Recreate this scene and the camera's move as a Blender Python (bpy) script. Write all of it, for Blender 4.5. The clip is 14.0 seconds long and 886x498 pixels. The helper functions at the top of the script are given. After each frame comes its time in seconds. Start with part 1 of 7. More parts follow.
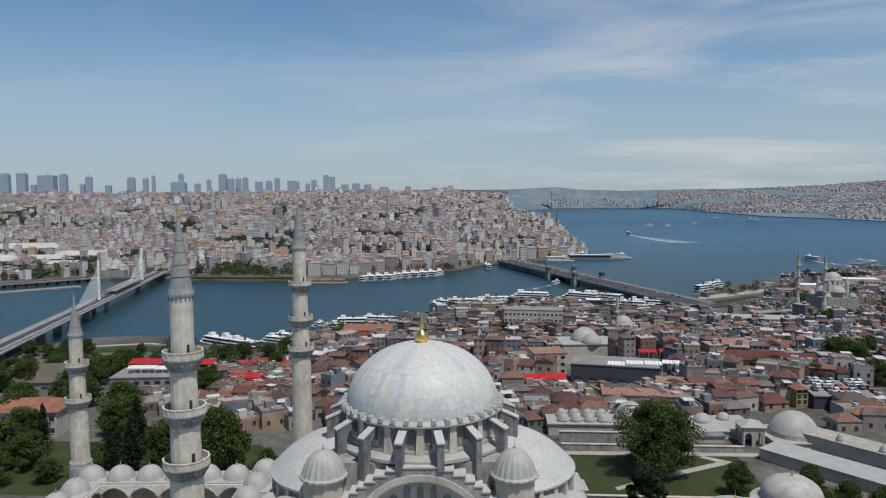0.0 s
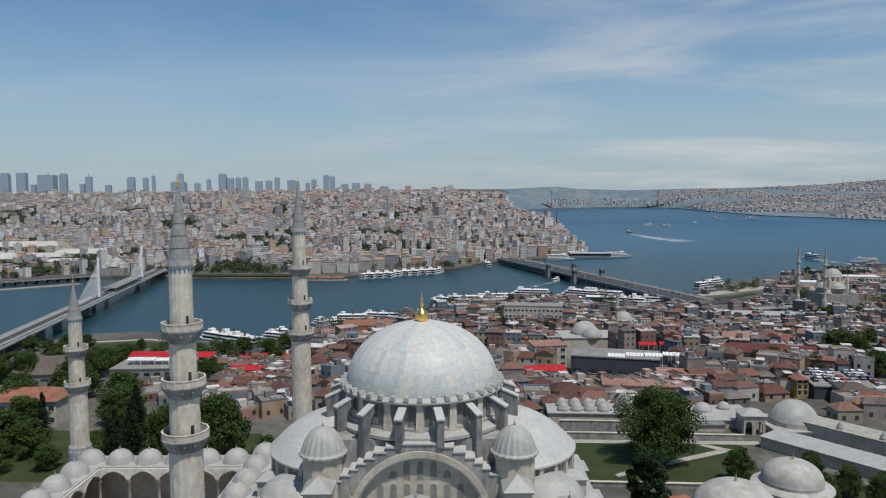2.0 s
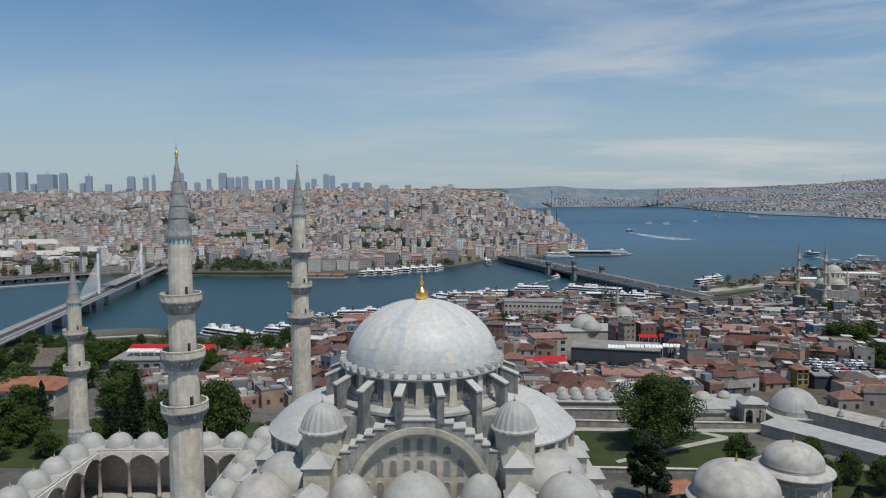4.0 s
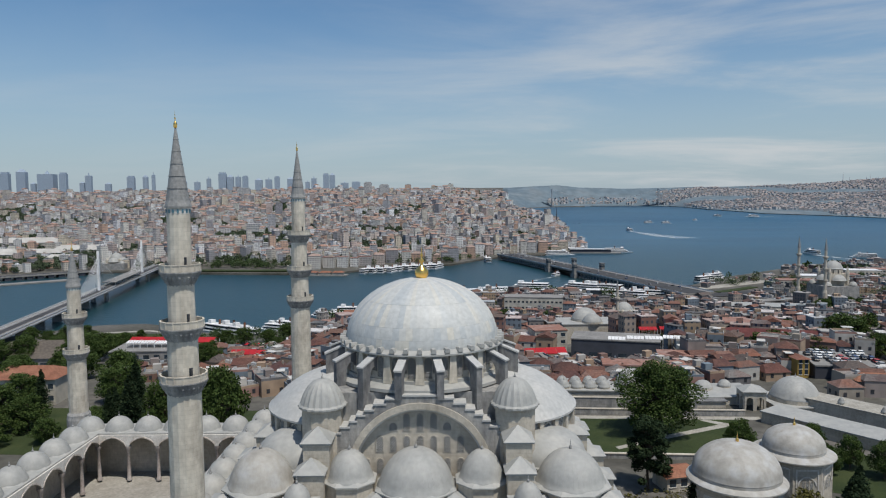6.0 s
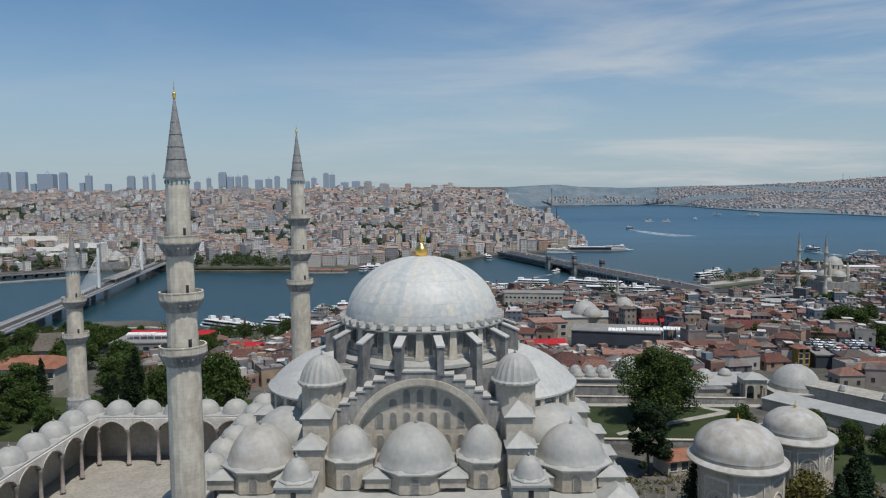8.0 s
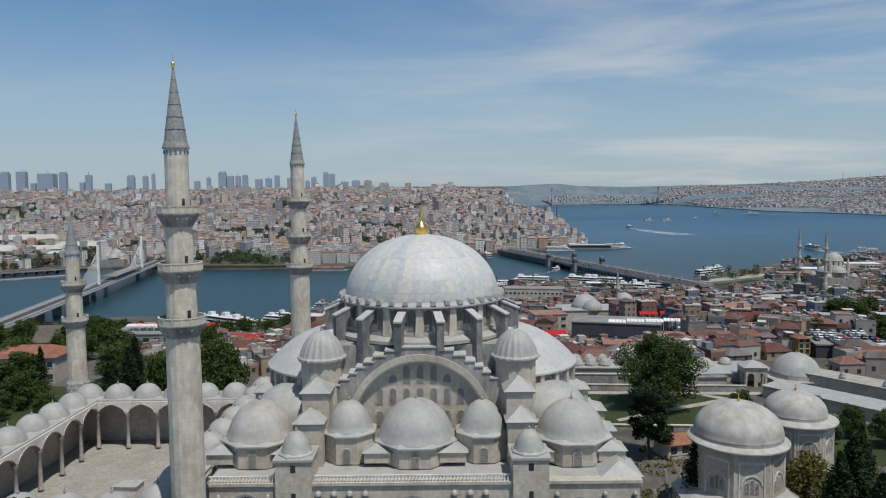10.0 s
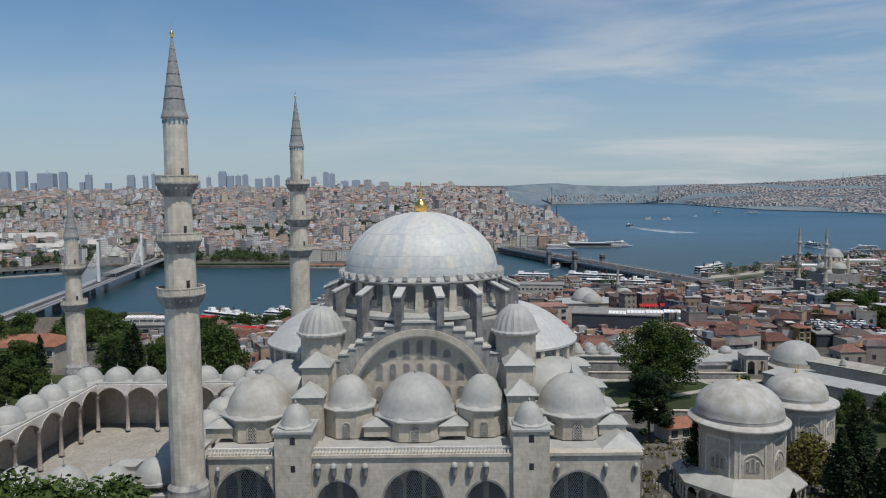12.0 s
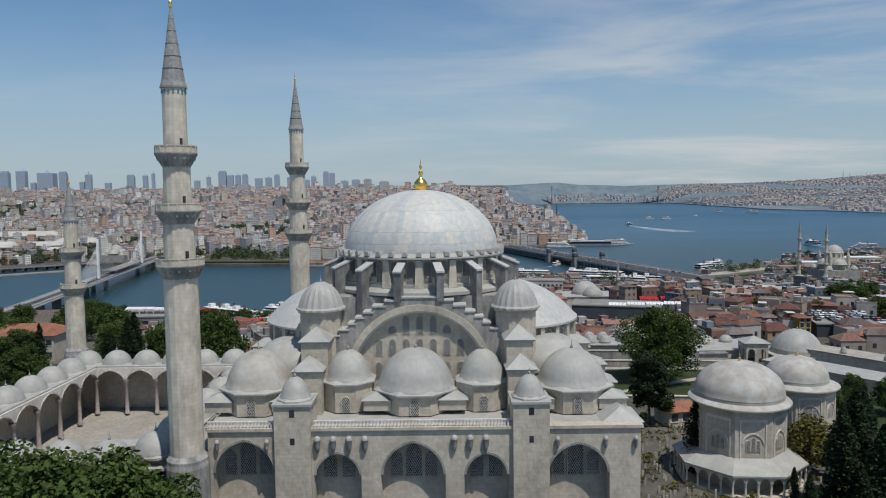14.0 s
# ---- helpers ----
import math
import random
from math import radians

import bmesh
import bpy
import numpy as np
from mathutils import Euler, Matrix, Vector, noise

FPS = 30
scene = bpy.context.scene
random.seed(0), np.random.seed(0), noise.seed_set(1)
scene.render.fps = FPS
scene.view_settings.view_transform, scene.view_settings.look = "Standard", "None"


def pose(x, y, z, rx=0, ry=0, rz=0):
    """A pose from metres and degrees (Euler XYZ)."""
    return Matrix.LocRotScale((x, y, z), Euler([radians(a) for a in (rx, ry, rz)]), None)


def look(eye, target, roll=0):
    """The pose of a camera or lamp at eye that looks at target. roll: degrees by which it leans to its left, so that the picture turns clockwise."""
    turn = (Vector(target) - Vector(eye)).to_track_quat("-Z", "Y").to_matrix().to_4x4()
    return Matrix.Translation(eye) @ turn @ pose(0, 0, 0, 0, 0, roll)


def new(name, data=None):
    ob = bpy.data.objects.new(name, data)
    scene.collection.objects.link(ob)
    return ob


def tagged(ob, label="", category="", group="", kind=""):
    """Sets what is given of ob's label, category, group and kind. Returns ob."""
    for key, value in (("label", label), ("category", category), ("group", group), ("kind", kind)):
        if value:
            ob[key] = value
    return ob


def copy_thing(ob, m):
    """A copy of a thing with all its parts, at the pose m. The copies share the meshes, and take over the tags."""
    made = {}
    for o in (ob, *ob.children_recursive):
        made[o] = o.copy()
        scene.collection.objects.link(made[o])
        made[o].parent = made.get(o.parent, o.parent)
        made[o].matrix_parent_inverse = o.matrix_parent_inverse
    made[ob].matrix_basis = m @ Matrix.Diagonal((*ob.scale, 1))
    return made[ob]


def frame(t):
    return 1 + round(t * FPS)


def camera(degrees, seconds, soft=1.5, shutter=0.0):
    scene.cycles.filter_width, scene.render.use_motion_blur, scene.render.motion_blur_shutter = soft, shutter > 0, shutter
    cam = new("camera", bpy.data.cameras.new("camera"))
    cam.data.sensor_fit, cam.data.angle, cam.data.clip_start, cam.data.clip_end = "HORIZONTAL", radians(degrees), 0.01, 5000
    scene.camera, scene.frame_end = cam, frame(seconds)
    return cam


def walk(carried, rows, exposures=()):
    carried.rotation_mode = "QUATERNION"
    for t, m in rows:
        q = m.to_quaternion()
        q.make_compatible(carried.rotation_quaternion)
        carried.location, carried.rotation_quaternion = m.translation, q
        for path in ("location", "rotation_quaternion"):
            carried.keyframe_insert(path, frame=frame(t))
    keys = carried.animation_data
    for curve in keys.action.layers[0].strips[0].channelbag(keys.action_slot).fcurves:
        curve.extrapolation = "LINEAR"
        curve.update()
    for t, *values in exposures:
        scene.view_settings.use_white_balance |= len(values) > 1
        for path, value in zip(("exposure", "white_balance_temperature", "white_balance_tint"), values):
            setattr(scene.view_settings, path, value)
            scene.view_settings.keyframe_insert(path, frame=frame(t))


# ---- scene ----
cam = camera(64.0, 14.0, soft=1.15)
EYE_X, EYE_Y = 11.5, -118.0
walk(cam, [(t, pose(EYE_X, EYE_Y, z, 90 - tilt, lean, 3.94)) for t, z, tilt, lean in (
    (0.0, 76.75, 4.16, 0.35), (1.0, 74.92, 4.15, 0.35), (3.0, 71.23, 4.16, 0.375), (5.5, 66.58, 4.17, 0.41),
    (8.0, 61.96, 4.18, 0.52), (10.5, 57.33, 4.19, 0.57), (12.0, 54.47, 4.19, 0.61), (14.0, 50.75, 4.18, 0.64))],
    [(0.0, 0.0), (14.0, 0.0)])

# ---------------------------------------------------------------- daylight
SUN = Vector((0.26, -0.31, 0.915)).normalized()
world = bpy.data.worlds.new("sky")
scene.world = world
world.use_nodes = True
wn, wl = world.node_tree.nodes, world.node_tree.links
wn.clear()
sky = wn.new("ShaderNodeTexSky")
sky.sky_type = "NISHITA"
sky.sun_disc = False
sky.sun_elevation = math.asin(SUN.z)
sky.sun_rotation = math.atan2(SUN.x, SUN.y)
sky.altitude = 100
sky.air_density = 1.0
sky.dust_density = 0.5
sky.ozone_density = 2.5
coord = wn.new("ShaderNodeTexCoord")
sep = wn.new("ShaderNodeSeparateXYZ")
wl.new(coord.outputs["Generated"], sep.inputs[0])
# thin high cloud: the view direction laid onto a flat layer, so that streaks draw together towards the horizon
lift = wn.new("ShaderNodeMath"); lift.operation = "ADD"; lift.inputs[1].default_value = 0.09
wl.new(sep.outputs["Z"], lift.inputs[0])
flat = wn.new("ShaderNodeVectorMath"); flat.operation = "DIVIDE"
wl.new(coord.outputs["Generated"], flat.inputs[0])
grp = wn.new("ShaderNodeCombineXYZ")
for i in range(3):
    wl.new(lift.outputs[0], grp.inputs[i])
wl.new(grp.outputs[0], flat.inputs[1])
mp = wn.new("ShaderNodeMapping")
mp.inputs["Scale"].default_value = (0.5, 0.72, 0.0)
mp.inputs["Location"].default_value = (5.2, 3.4, 0)
mp.inputs["Rotation"].default_value = (0, 0, radians(-22))
wl.new(flat.outputs[0], mp.inputs[0])
cl = wn.new("ShaderNodeTexNoise")
cl.inputs["Scale"].default_value = 0.9
cl.inputs["Detail"].default_value = 9
cl.inputs["Roughness"].default_value = 0.6
cl.inputs["Distortion"].default_value = 0.5
wl.new(mp.outputs[0], cl.inputs["Vector"])
cr = wn.new("ShaderNodeMapRange")
cr.interpolation_type = "SMOOTHSTEP"
cr.inputs["From Min"].default_value = 0.41
cr.inputs["From Max"].default_value = 0.74
cr.inputs["To Max"].default_value = 0.85
wl.new(cl.outputs["Fac"], cr.inputs["Value"])
mixc = wn.new("ShaderNodeMix")
mixc.data_type = "RGBA"
# the cloud thickens towards the east
east = wn.new("ShaderNodeMapRange")
east.interpolation_type = "SMOOTHSTEP"
east.inputs["From Min"].default_value, east.inputs["From Max"].default_value = -0.45, 0.5
east.inputs["To Min"].default_value, east.inputs["To Max"].default_value = 0.15, 1.0
wl.new(sep.outputs["X"], east.inputs["Value"])
veil = wn.new("ShaderNodeMath"); veil.operation = "MULTIPLY"
wl.new(cr.outputs[0], veil.inputs[0])
wl.new(east.outputs[0], veil.inputs[1])
wl.new(veil.outputs[0], mixc.inputs["Factor"])
SKY_IN = mixc.inputs["A"]
mixc.inputs["B"].default_value = (6.7, 7.0, 7.2, 1)
# summer haze low over the horizon
hz = wn.new("ShaderNodeMapRange")
hz.interpolation_type = "SMOOTHSTEP"
hz.inputs["From Min"].default_value, hz.inputs["From Max"].default_value = -0.05, 0.28
hz.inputs["To Min"].default_value, hz.inputs["To Max"].default_value = 0.92, 0.0
wl.new(sep.outputs["Z"], hz.inputs["Value"])
hazy = wn.new("ShaderNodeMix")
hazy.data_type = "RGBA"
wl.new(hz.outputs[0], hazy.inputs["Factor"])
hazy.inputs["B"].default_value = (4.45, 5.3, 6.05, 1)
bg = wn.new("ShaderNodeBackground")
bg.inputs["Strength"].default_value = 0.086
wo = wn.new("ShaderNodeOutputWorld")
blue = wn.new("ShaderNodeMix")
blue.data_type, blue.blend_type = "RGBA", "MULTIPLY"
blue.inputs["Factor"].default_value = 1.0
blue.inputs["B"].default_value = (0.80, 1.02, 1.13, 1)
wl.new(sky.outputs[0], blue.inputs["A"])
wl.new(blue.outputs["Result"], hazy.inputs["A"])
wl.new(hazy.outputs["Result"], SKY_IN)
wl.new(mixc.outputs["Result"], bg.inputs["Color"])
wl.new(bg.outputs[0], wo.inputs[0])

sun = new("sun", bpy.data.lights.new("sun", "SUN"))
sun.data.energy = 3.75
sun.data.angle = radians(0.6)
sun.data.color = (1.0, 0.95, 0.88)
sun.matrix_world = look(SUN * 100, (0, 0, 0))


# ---------------------------------------------------------------- materials
def nodes_of(name):
    m = bpy.data.materials.new(name)
    m.use_nodes = True
    n, l = m.node_tree.nodes, m.node_tree.links
    return m, n, l, n["Principled BSDF"]


def surface(name, colours, scale=0.5, fine=6.0, rough=0.8, metal=0.0, bump=0.0, per="", spread=0.0, stretch=(1, 1, 1), stain=0.35, spec=0.3, courses=False):
    """Colour that wanders between the given ones at two sizes, with relief; per: 'island' or 'object' adds a colour for each piece."""
    m, n, l, b = nodes_of(name)
    geo = n.new("ShaderNodeNewGeometry")
    mapn = n.new("ShaderNodeMapping")
    mapn.inputs["Scale"].default_value = stretch
    l.new(geo.outputs["Position"], mapn.inputs[0])
    big = n.new("ShaderNodeTexNoise")
    big.inputs["Scale"].default_value = scale
    big.inputs["Detail"].default_value = 5
    l.new(mapn.outputs[0], big.inputs["Vector"])
    small = n.new("ShaderNodeTexNoise")
    small.inputs["Scale"].default_value = fine
    small.inputs["Detail"].default_value = 4
    l.new(mapn.outputs[0], small.inputs["Vector"])
    ramp = n.new("ShaderNodeValToRGB")
    src = big.outputs["Fac"]
    if per:
        if per == "island":
            rnd = geo.outputs["Random Per Island"]
        else:
            rnd = n.new("ShaderNodeObjectInfo").outputs["Random"]
        mx = n.new("ShaderNodeMix")
        mx.inputs[0].default_value = spread
        l.new(big.outputs["Fac"], mx.inputs[2])
        l.new(rnd, mx.inputs[3])
        src = mx.outputs[0]
    l.new(src, ramp.inputs[0])
    el = ramp.color_ramp.elements
    lo, hi = (0.3, 0.7) if not per else (0.08, 0.92)
    el[0].position, el[0].color = lo, (*colours[0], 1)
    el[1].position, el[1].color = hi, (*colours[-1], 1)
    for i, c in enumerate(colours[1:-1], 1):
        e = el.new(lo + (hi - lo) * i / (len(colours) - 1))
        e.color = (*c, 1)
    dirt = n.new("ShaderNodeMapRange")
    dirt.inputs["From Min"].default_value = 0.3
    dirt.inputs["From Max"].default_value = 0.75
    dirt.inputs["To Min"].default_value = 1 - stain
    dirt.inputs["To Max"].default_value = 1 + stain * 0.35
    l.new(small.outputs["Fac"], dirt.inputs["Value"])
    if courses:
        # joints of the ashlar: level beds with staggered uprights, and a tone for each block
        sp = n.new("ShaderNodeSeparateXYZ")
        l.new(geo.outputs["Position"], sp.inputs[0])
        su = n.new("ShaderNodeMath")
        l.new(sp.outputs["X"], su.inputs[0])
        l.new(sp.outputs["Y"], su.inputs[1])
        cb = n.new("ShaderNodeCombineXYZ")
        l.new(su.outputs[0], cb.inputs[0])
        l.new(sp.outputs["Z"], cb.inputs[1])
        br = n.new("ShaderNodeTexBrick")
        br.inputs["Scale"].default_value = 1.0
        br.inputs["Brick Width"].default_value = 1.25
        br.inputs["Row Height"].default_value = 0.55
        br.inputs["Mortar Size"].default_value = 0.018
        br.inputs["Color1"].default_value = (0.94, 0.94, 0.94, 1)
        br.inputs["Color2"].default_value = (1.04, 1.04, 1.03, 1)
        br.inputs["Mortar"].default_value = (0.84, 0.83, 0.82, 1)
        l.new(cb.outputs[0], br.inputs["Vector"])
        tone = n.new("ShaderNodeMath")
        tone.operation = "MULTIPLY"
        l.new(dirt.outputs[0], tone.inputs[0])
        l.new(br.outputs["Color"], tone.inputs[1])
        dirt = tone
    mul = n.new("ShaderNodeVectorMath")
    mul.operation = "SCALE"
    l.new(ramp.outputs[0], mul.inputs[0])
    l.new(dirt.outputs[0], mul.inputs["Scale"])
    l.new(mul.outputs[0], b.inputs["Base Color"])
    b.inputs["Roughness"].default_value = rough
    b.inputs["Metallic"].default_value = metal
    b.inputs["Specular IOR Level"].default_value = spec
    if bump:
        bm_ = n.new("ShaderNodeBump")
        bm_.inputs["Strength"].default_value = bump
        bm_.inputs["Distance"].default_value = 0.3
        l.new(small.outputs["Fac"], bm_.inputs["Height"])
        l.new(bm_.outputs[0], b.inputs["Normal"])
    return m


LEAD = surface("lead", [(0.31, 0.313, 0.298), (0.35, 0.35, 0.33), (0.395, 0.388, 0.36)], 0.35, 1.3, 0.55, 0.0, 0.04, stain=0.12)
LEAD_WARM = surface("lead_patina", [(0.31, 0.295, 0.265), (0.38, 0.365, 0.33), (0.44, 0.44, 0.43)], 0.4, 1.3, 0.6, 0.0, 0.04, stain=0.14)
CONE = surface("weathered_lead", [(0.19, 0.20, 0.20), (0.27, 0.27, 0.26), (0.33, 0.325, 0.31)], 0.6, 3.0, 0.6, 0.0, 0.05, "island", 0.4, stain=0.3)
STONE = surface("limestone", [(0.40, 0.36, 0.295), (0.49, 0.445, 0.37), (0.56, 0.515, 0.435)], 0.25, 1.6, 0.9, 0.0, 0.25, stretch=(1, 1, 0.7), stain=0.2, courses=True)
STONE_GREY = surface("weathered_limestone", [(0.20, 0.20, 0.20), (0.30, 0.295, 0.28), (0.40, 0.385, 0.355)], 0.5, 1.8, 0.9, 0.0, 0.3, stretch=(1, 1, 0.45), stain=0.3, courses=True)
STONE_DARK = surface("blackened_limestone", [(0.13, 0.135, 0.14), (0.20, 0.20, 0.20), (0.30, 0.295, 0.28)], 0.5, 1.8, 0.9, 0.0, 0.3, stretch=(1, 1, 0.4), stain=0.35, courses=True)
STONE_PALE = surface("pale_limestone", [(0.47, 0.42, 0.345), (0.57, 0.52, 0.43), (0.64, 0.595, 0.50)], 0.3, 1.2, 0.9, 0.0, 0.2, stretch=(1, 1, 0.5), stain=0.22, courses=True)
MARBLE = surface("pale_marble", [(0.52, 0.49, 0.44), (0.64, 0.61, 0.56), (0.70, 0.68, 0.63)], 0.4, 3, 0.6, 0.0, 0.1, stain=0.2)
LATTICE = surface("window_lattice", [(0.42, 0.41, 0.39), (0.52, 0.51, 0.48)], 1.0, 4, 0.8)
DARK = surface("dark_interior", [(0.03, 0.032, 0.037), (0.06, 0.062, 0.07)], 0.5, 3, 0.35)
GOLD = surface("gilding", [(0.92, 0.54, 0.13), (1.0, 0.66, 0.22)], 1.0, 4, 0.28, 1.0, stain=0.12)
TILE = surface("turquoise_tile", [(0.05, 0.14, 0.19), (0.10, 0.22, 0.26)], 1.0, 4, 0.3)


# ---------------------------------------------------------------- geometry helpers
class Geo:
    """Vertices and faces of one mesh."""

    def __init__(self):
        self.v, self.f = [], []

    def add(self, verts, faces):
        k = len(self.v)
        self.v.extend(verts)
        self.f.extend([tuple(i + k for i in f) for f in faces])
        return self

    def box(self, x0, y0, z0, x1, y1, z1):
        v = [(x0, y0, z0), (x1, y0, z0), (x1, y1, z0), (x0, y1, z0), (x0, y0, z1), (x1, y0, z1), (x1, y1, z1), (x0, y1, z1)]
        return self.add(v, [(3, 2, 1, 0), (4, 5, 6, 7), (0, 1, 5, 4), (1, 2, 6, 5), (2, 3, 7, 6), (3, 0, 4, 7)])

    def rbox(self, cx, cy, z0, sx, sy, h, a, taper=1.0):
        c, s = math.cos(a), math.sin(a)
        v = []
        for z, k in ((z0, 1.0), (z0 + h, taper)):
            for px, py in ((-sx, -sy), (sx, -sy), (sx, sy), (-sx, sy)):
                px, py = px * k / 2, py * k / 2
                v.append((cx + px * c - py * s, cy + px * s + py * c, z))
        return self.add(v, [(3, 2, 1, 0), (4, 5, 6, 7), (0, 1, 5, 4), (1, 2, 6, 5), (2, 3, 7, 6), (3, 0, 4, 7)])

    def hip(self, cx, cy, z0, sx, sy, h, a, ridge=0.5, over=0.4):
        """A hipped roof (ridge 0: a pyramid; ridge 1: gabled) along its longer side."""
        c, s = math.cos(a), math.sin(a)
        if sy > sx:
            sx, sy = sy, sx
            c, s = -s, c
        sx, sy = sx + 2 * over, sy + 2 * over
        r = max(0.0, (sx - sy * (1 - ridge)) / 2 if ridge else 0.02)
        pts = [(-sx / 2, -sy / 2, z0), (sx / 2, -sy / 2, z0), (sx / 2, sy / 2, z0), (-sx / 2, sy / 2, z0), (-r, 0, z0 + h), (r, 0, z0 + h)]
        v = [(cx + x * c - y * s, cy + x * s + y * c, z) for x, y, z in pts]
        return self.add(v, [(3, 2, 1, 0), (0, 1, 5, 4), (1, 2, 5), (2, 3, 4, 5), (3, 0, 4)])

    def lathe(self, prof, n=24, cx=0, cy=0, a0=0.0, a1=None, flute=0.0, split=False):
        """Turns a profile of (radius, z) round the upright through cx, cy."""
        full = a1 is None
        a1 = a0 + 2 * math.pi if full else a1
        m = n if full else n + 1
        v, f = [], []
        for r, z in prof:
            for i in range(m):
                a = a0 + (a1 - a0) * i / n
                q = r * (1 + (flute if i % 2 else -flute))
                v.append((cx + q * math.cos(a), cy + q * math.sin(a), z))
        for j in range(len(prof) - 1):
            for i in range(n):
                k = (i + 1) % m
                f.append((j * m + i, j * m + k, (j + 1) * m + k, (j + 1) * m + i))
        if full and prof[0][0] > 0.05:
            f.append(tuple(range(m))[::-1])
        return self.add(v, f)

    def prism(self, poly, y0, y1, place=None):
        """A polygon in x, z, drawn out along y."""
        n = len(poly)
        v = [(x, y0, z) for x, z in poly] + [(x, y1, z) for x, z in poly]
        if place is not None:
            v = [tuple(place @ Vector(p)) for p in v]
        f = [tuple(range(n)), tuple(range(2 * n - 1, n - 1, -1))]
        f += [(i, i + n, (i + 1) % n + n, (i + 1) % n) for i in range(n)]
        return self.add(v, f)

    def strip(self, top, low, y0, y1, place=None):
        """The wall between two lines of (x, z) that have as many points, from y0 to y1."""
        n = len(top)
        v = [(x, y, z) for y in (y0, y1) for line in (top, low) for x, z in line]
        if place is not None:
            v = [tuple(place @ Vector(p)) for p in v]
        f = []
        for i in range(n - 1):
            a, b, c, d = i, i + 1, n + i + 1, n + i
            f += [(d, c, b, a), (2 * n + a, 2 * n + b, 2 * n + c, 2 * n + d), (c, d, 2 * n + d, 2 * n + c), (a, b, 2 * n + b, 2 * n + a)]
        f += [(0, 2 * n, 3 * n, n), (n - 1, 2 * n - 1, 4 * n - 1, 3 * n - 1)]
        return self.add(v, f)


def part(name, geo, material, parent=None, label="", smooth=None):
    me = bpy.data.meshes.new(name)
    me.from_pydata(geo.v, [], geo.f)
    me.materials.append(material)
    if smooth is not None:
        me.polygons.foreach_set("use_smooth", [True] * len(me.polygons))
        me.set_sharp_from_angle(angle=radians(smooth))
    me.update()
    ob = new(name, me)
    if parent:
        ob.parent = parent
    if label:
        ob["label"] = label
    return ob


def shared(name, mesh, parent, m, label=""):
    ob = new(name, mesh)
    ob.parent = parent
    ob.matrix_local = m
    if label:
        ob["label"] = label
    return ob


def arc(half, z0, rise, n=16, x=0.0, point=0.12):
    """A slightly pointed arch from the left springing to the right one."""
    out = []
    for i in range(n + 1):
        t = -1 + 2 * i / n
        a = math.pi / 2 * (1 - abs(t))
        out.append((x + math.copysign(half * math.cos(a), t) if t else x, z0 + rise * ((1 - point) * math.sin(a) + point * (1 - math.cos(a)))))
    return out


def cap(radius, z, rise, n=10, start=0.0):
    """The profile of a dome from its rim to its top."""
    return [(radius * math.cos(start + (math.pi / 2 - start) * i / n), z + rise * math.sin(start + (math.pi / 2 - start) * i / n)) for i in range(n + 1)]


# ---------------------------------------------------------------- the lie of the land
SEA = -50.0
TURN = radians(3.94)


def view(x, y):
    """Across and ahead of the look-out, as a slope, with the distance ahead."""
    dx, dy = x - EYE_X, y - EYE_Y
    w = dy * math.cos(TURN) - dx * math.sin(TURN)
    u = dx * math.cos(TURN) + dy * math.sin(TURN)
    return u / max(w, 1.0), w


def spot(s, w):
    u = s * w
    return EYE_X + u * math.cos(TURN) - w * math.sin(TURN), EYE_Y + u * math.sin(TURN) + w * math.cos(TURN)


def table(rows):
    xs, ys = zip(*rows)
    return lambda s: float(np.interp(s, xs, ys))


NEAR = table([(-1.182, 622), (-0.784, 588), (-0.625, 581), (-0.577, 594), (-0.521, 622), (-0.481, 632), (-0.425, 637), (-0.386, 622), (-0.354, 599), (-0.282, 573), (-0.242, 594), (-0.202, 642), (-0.178, 664), (-0.115, 690), (-0.051, 718), (-0.031, 752), (-0.015, 793), (0.029, 826), (0.092, 848), (0.220, 848), (0.276, 805), (0.304, 793), (0.314, 839), (0.351, 886), (0.367, 911), (0.403, 979), (0.427, 1003), (0.491, 1093), (0.555, 1173), (0.625, 1228), (1.128, 1507)])
FAR = table([(-1.182, 991), (-0.704, 1023), (-0.625, 1043), (-0.577, 1064), (-0.521, 1100), (-0.425, 1116), (-0.362, 1085), (-0.226, 1064), (-0.147, 1078), (-0.115, 1108), (-0.067, 1156), (0.013, 1191), (0.053, 1288), (0.088, 1342), (0.116, 1353), (0.172, 1401), (0.196, 1507), (0.204, 1507), (0.205, 4700), (0.252, 4700), (0.316, 4586), (0.371, 3927), (0.451, 3452), (0.625, 3116), (1.128, 2428)])
TIP = table([(-1.182, 4700), (0.087, 4700), (0.089, 3797), (0.104, 3452), (0.128, 3247), (0.152, 3010), (0.164, 2356), (0.180, 1860), (0.196, 1614), (0.205, 1522), (0.206, 4700), (0.252, 4700), (0.316, 4586), (0.371, 3927), (0.451, 3452), (0.625, 3116), (1.128, 2428)])
ACROSS = table([(-1.182, 4700), (0.087, 4700), (0.089, 3927), (0.116, 4356), (0.160, 4700), (0.204, 4700), (0.252, 4700), (0.316, 4586), (0.371, 3927), (0.451, 3452), (0.625, 3116), (1.128, 2428)])
RIDGE = table([(-1.2, 58), (-0.63, 71), (-0.3, 76), (-0.12, 66), (0.0, 48), (0.05, 24), (0.09, 2), (0.15, -20), (0.21, -40)])
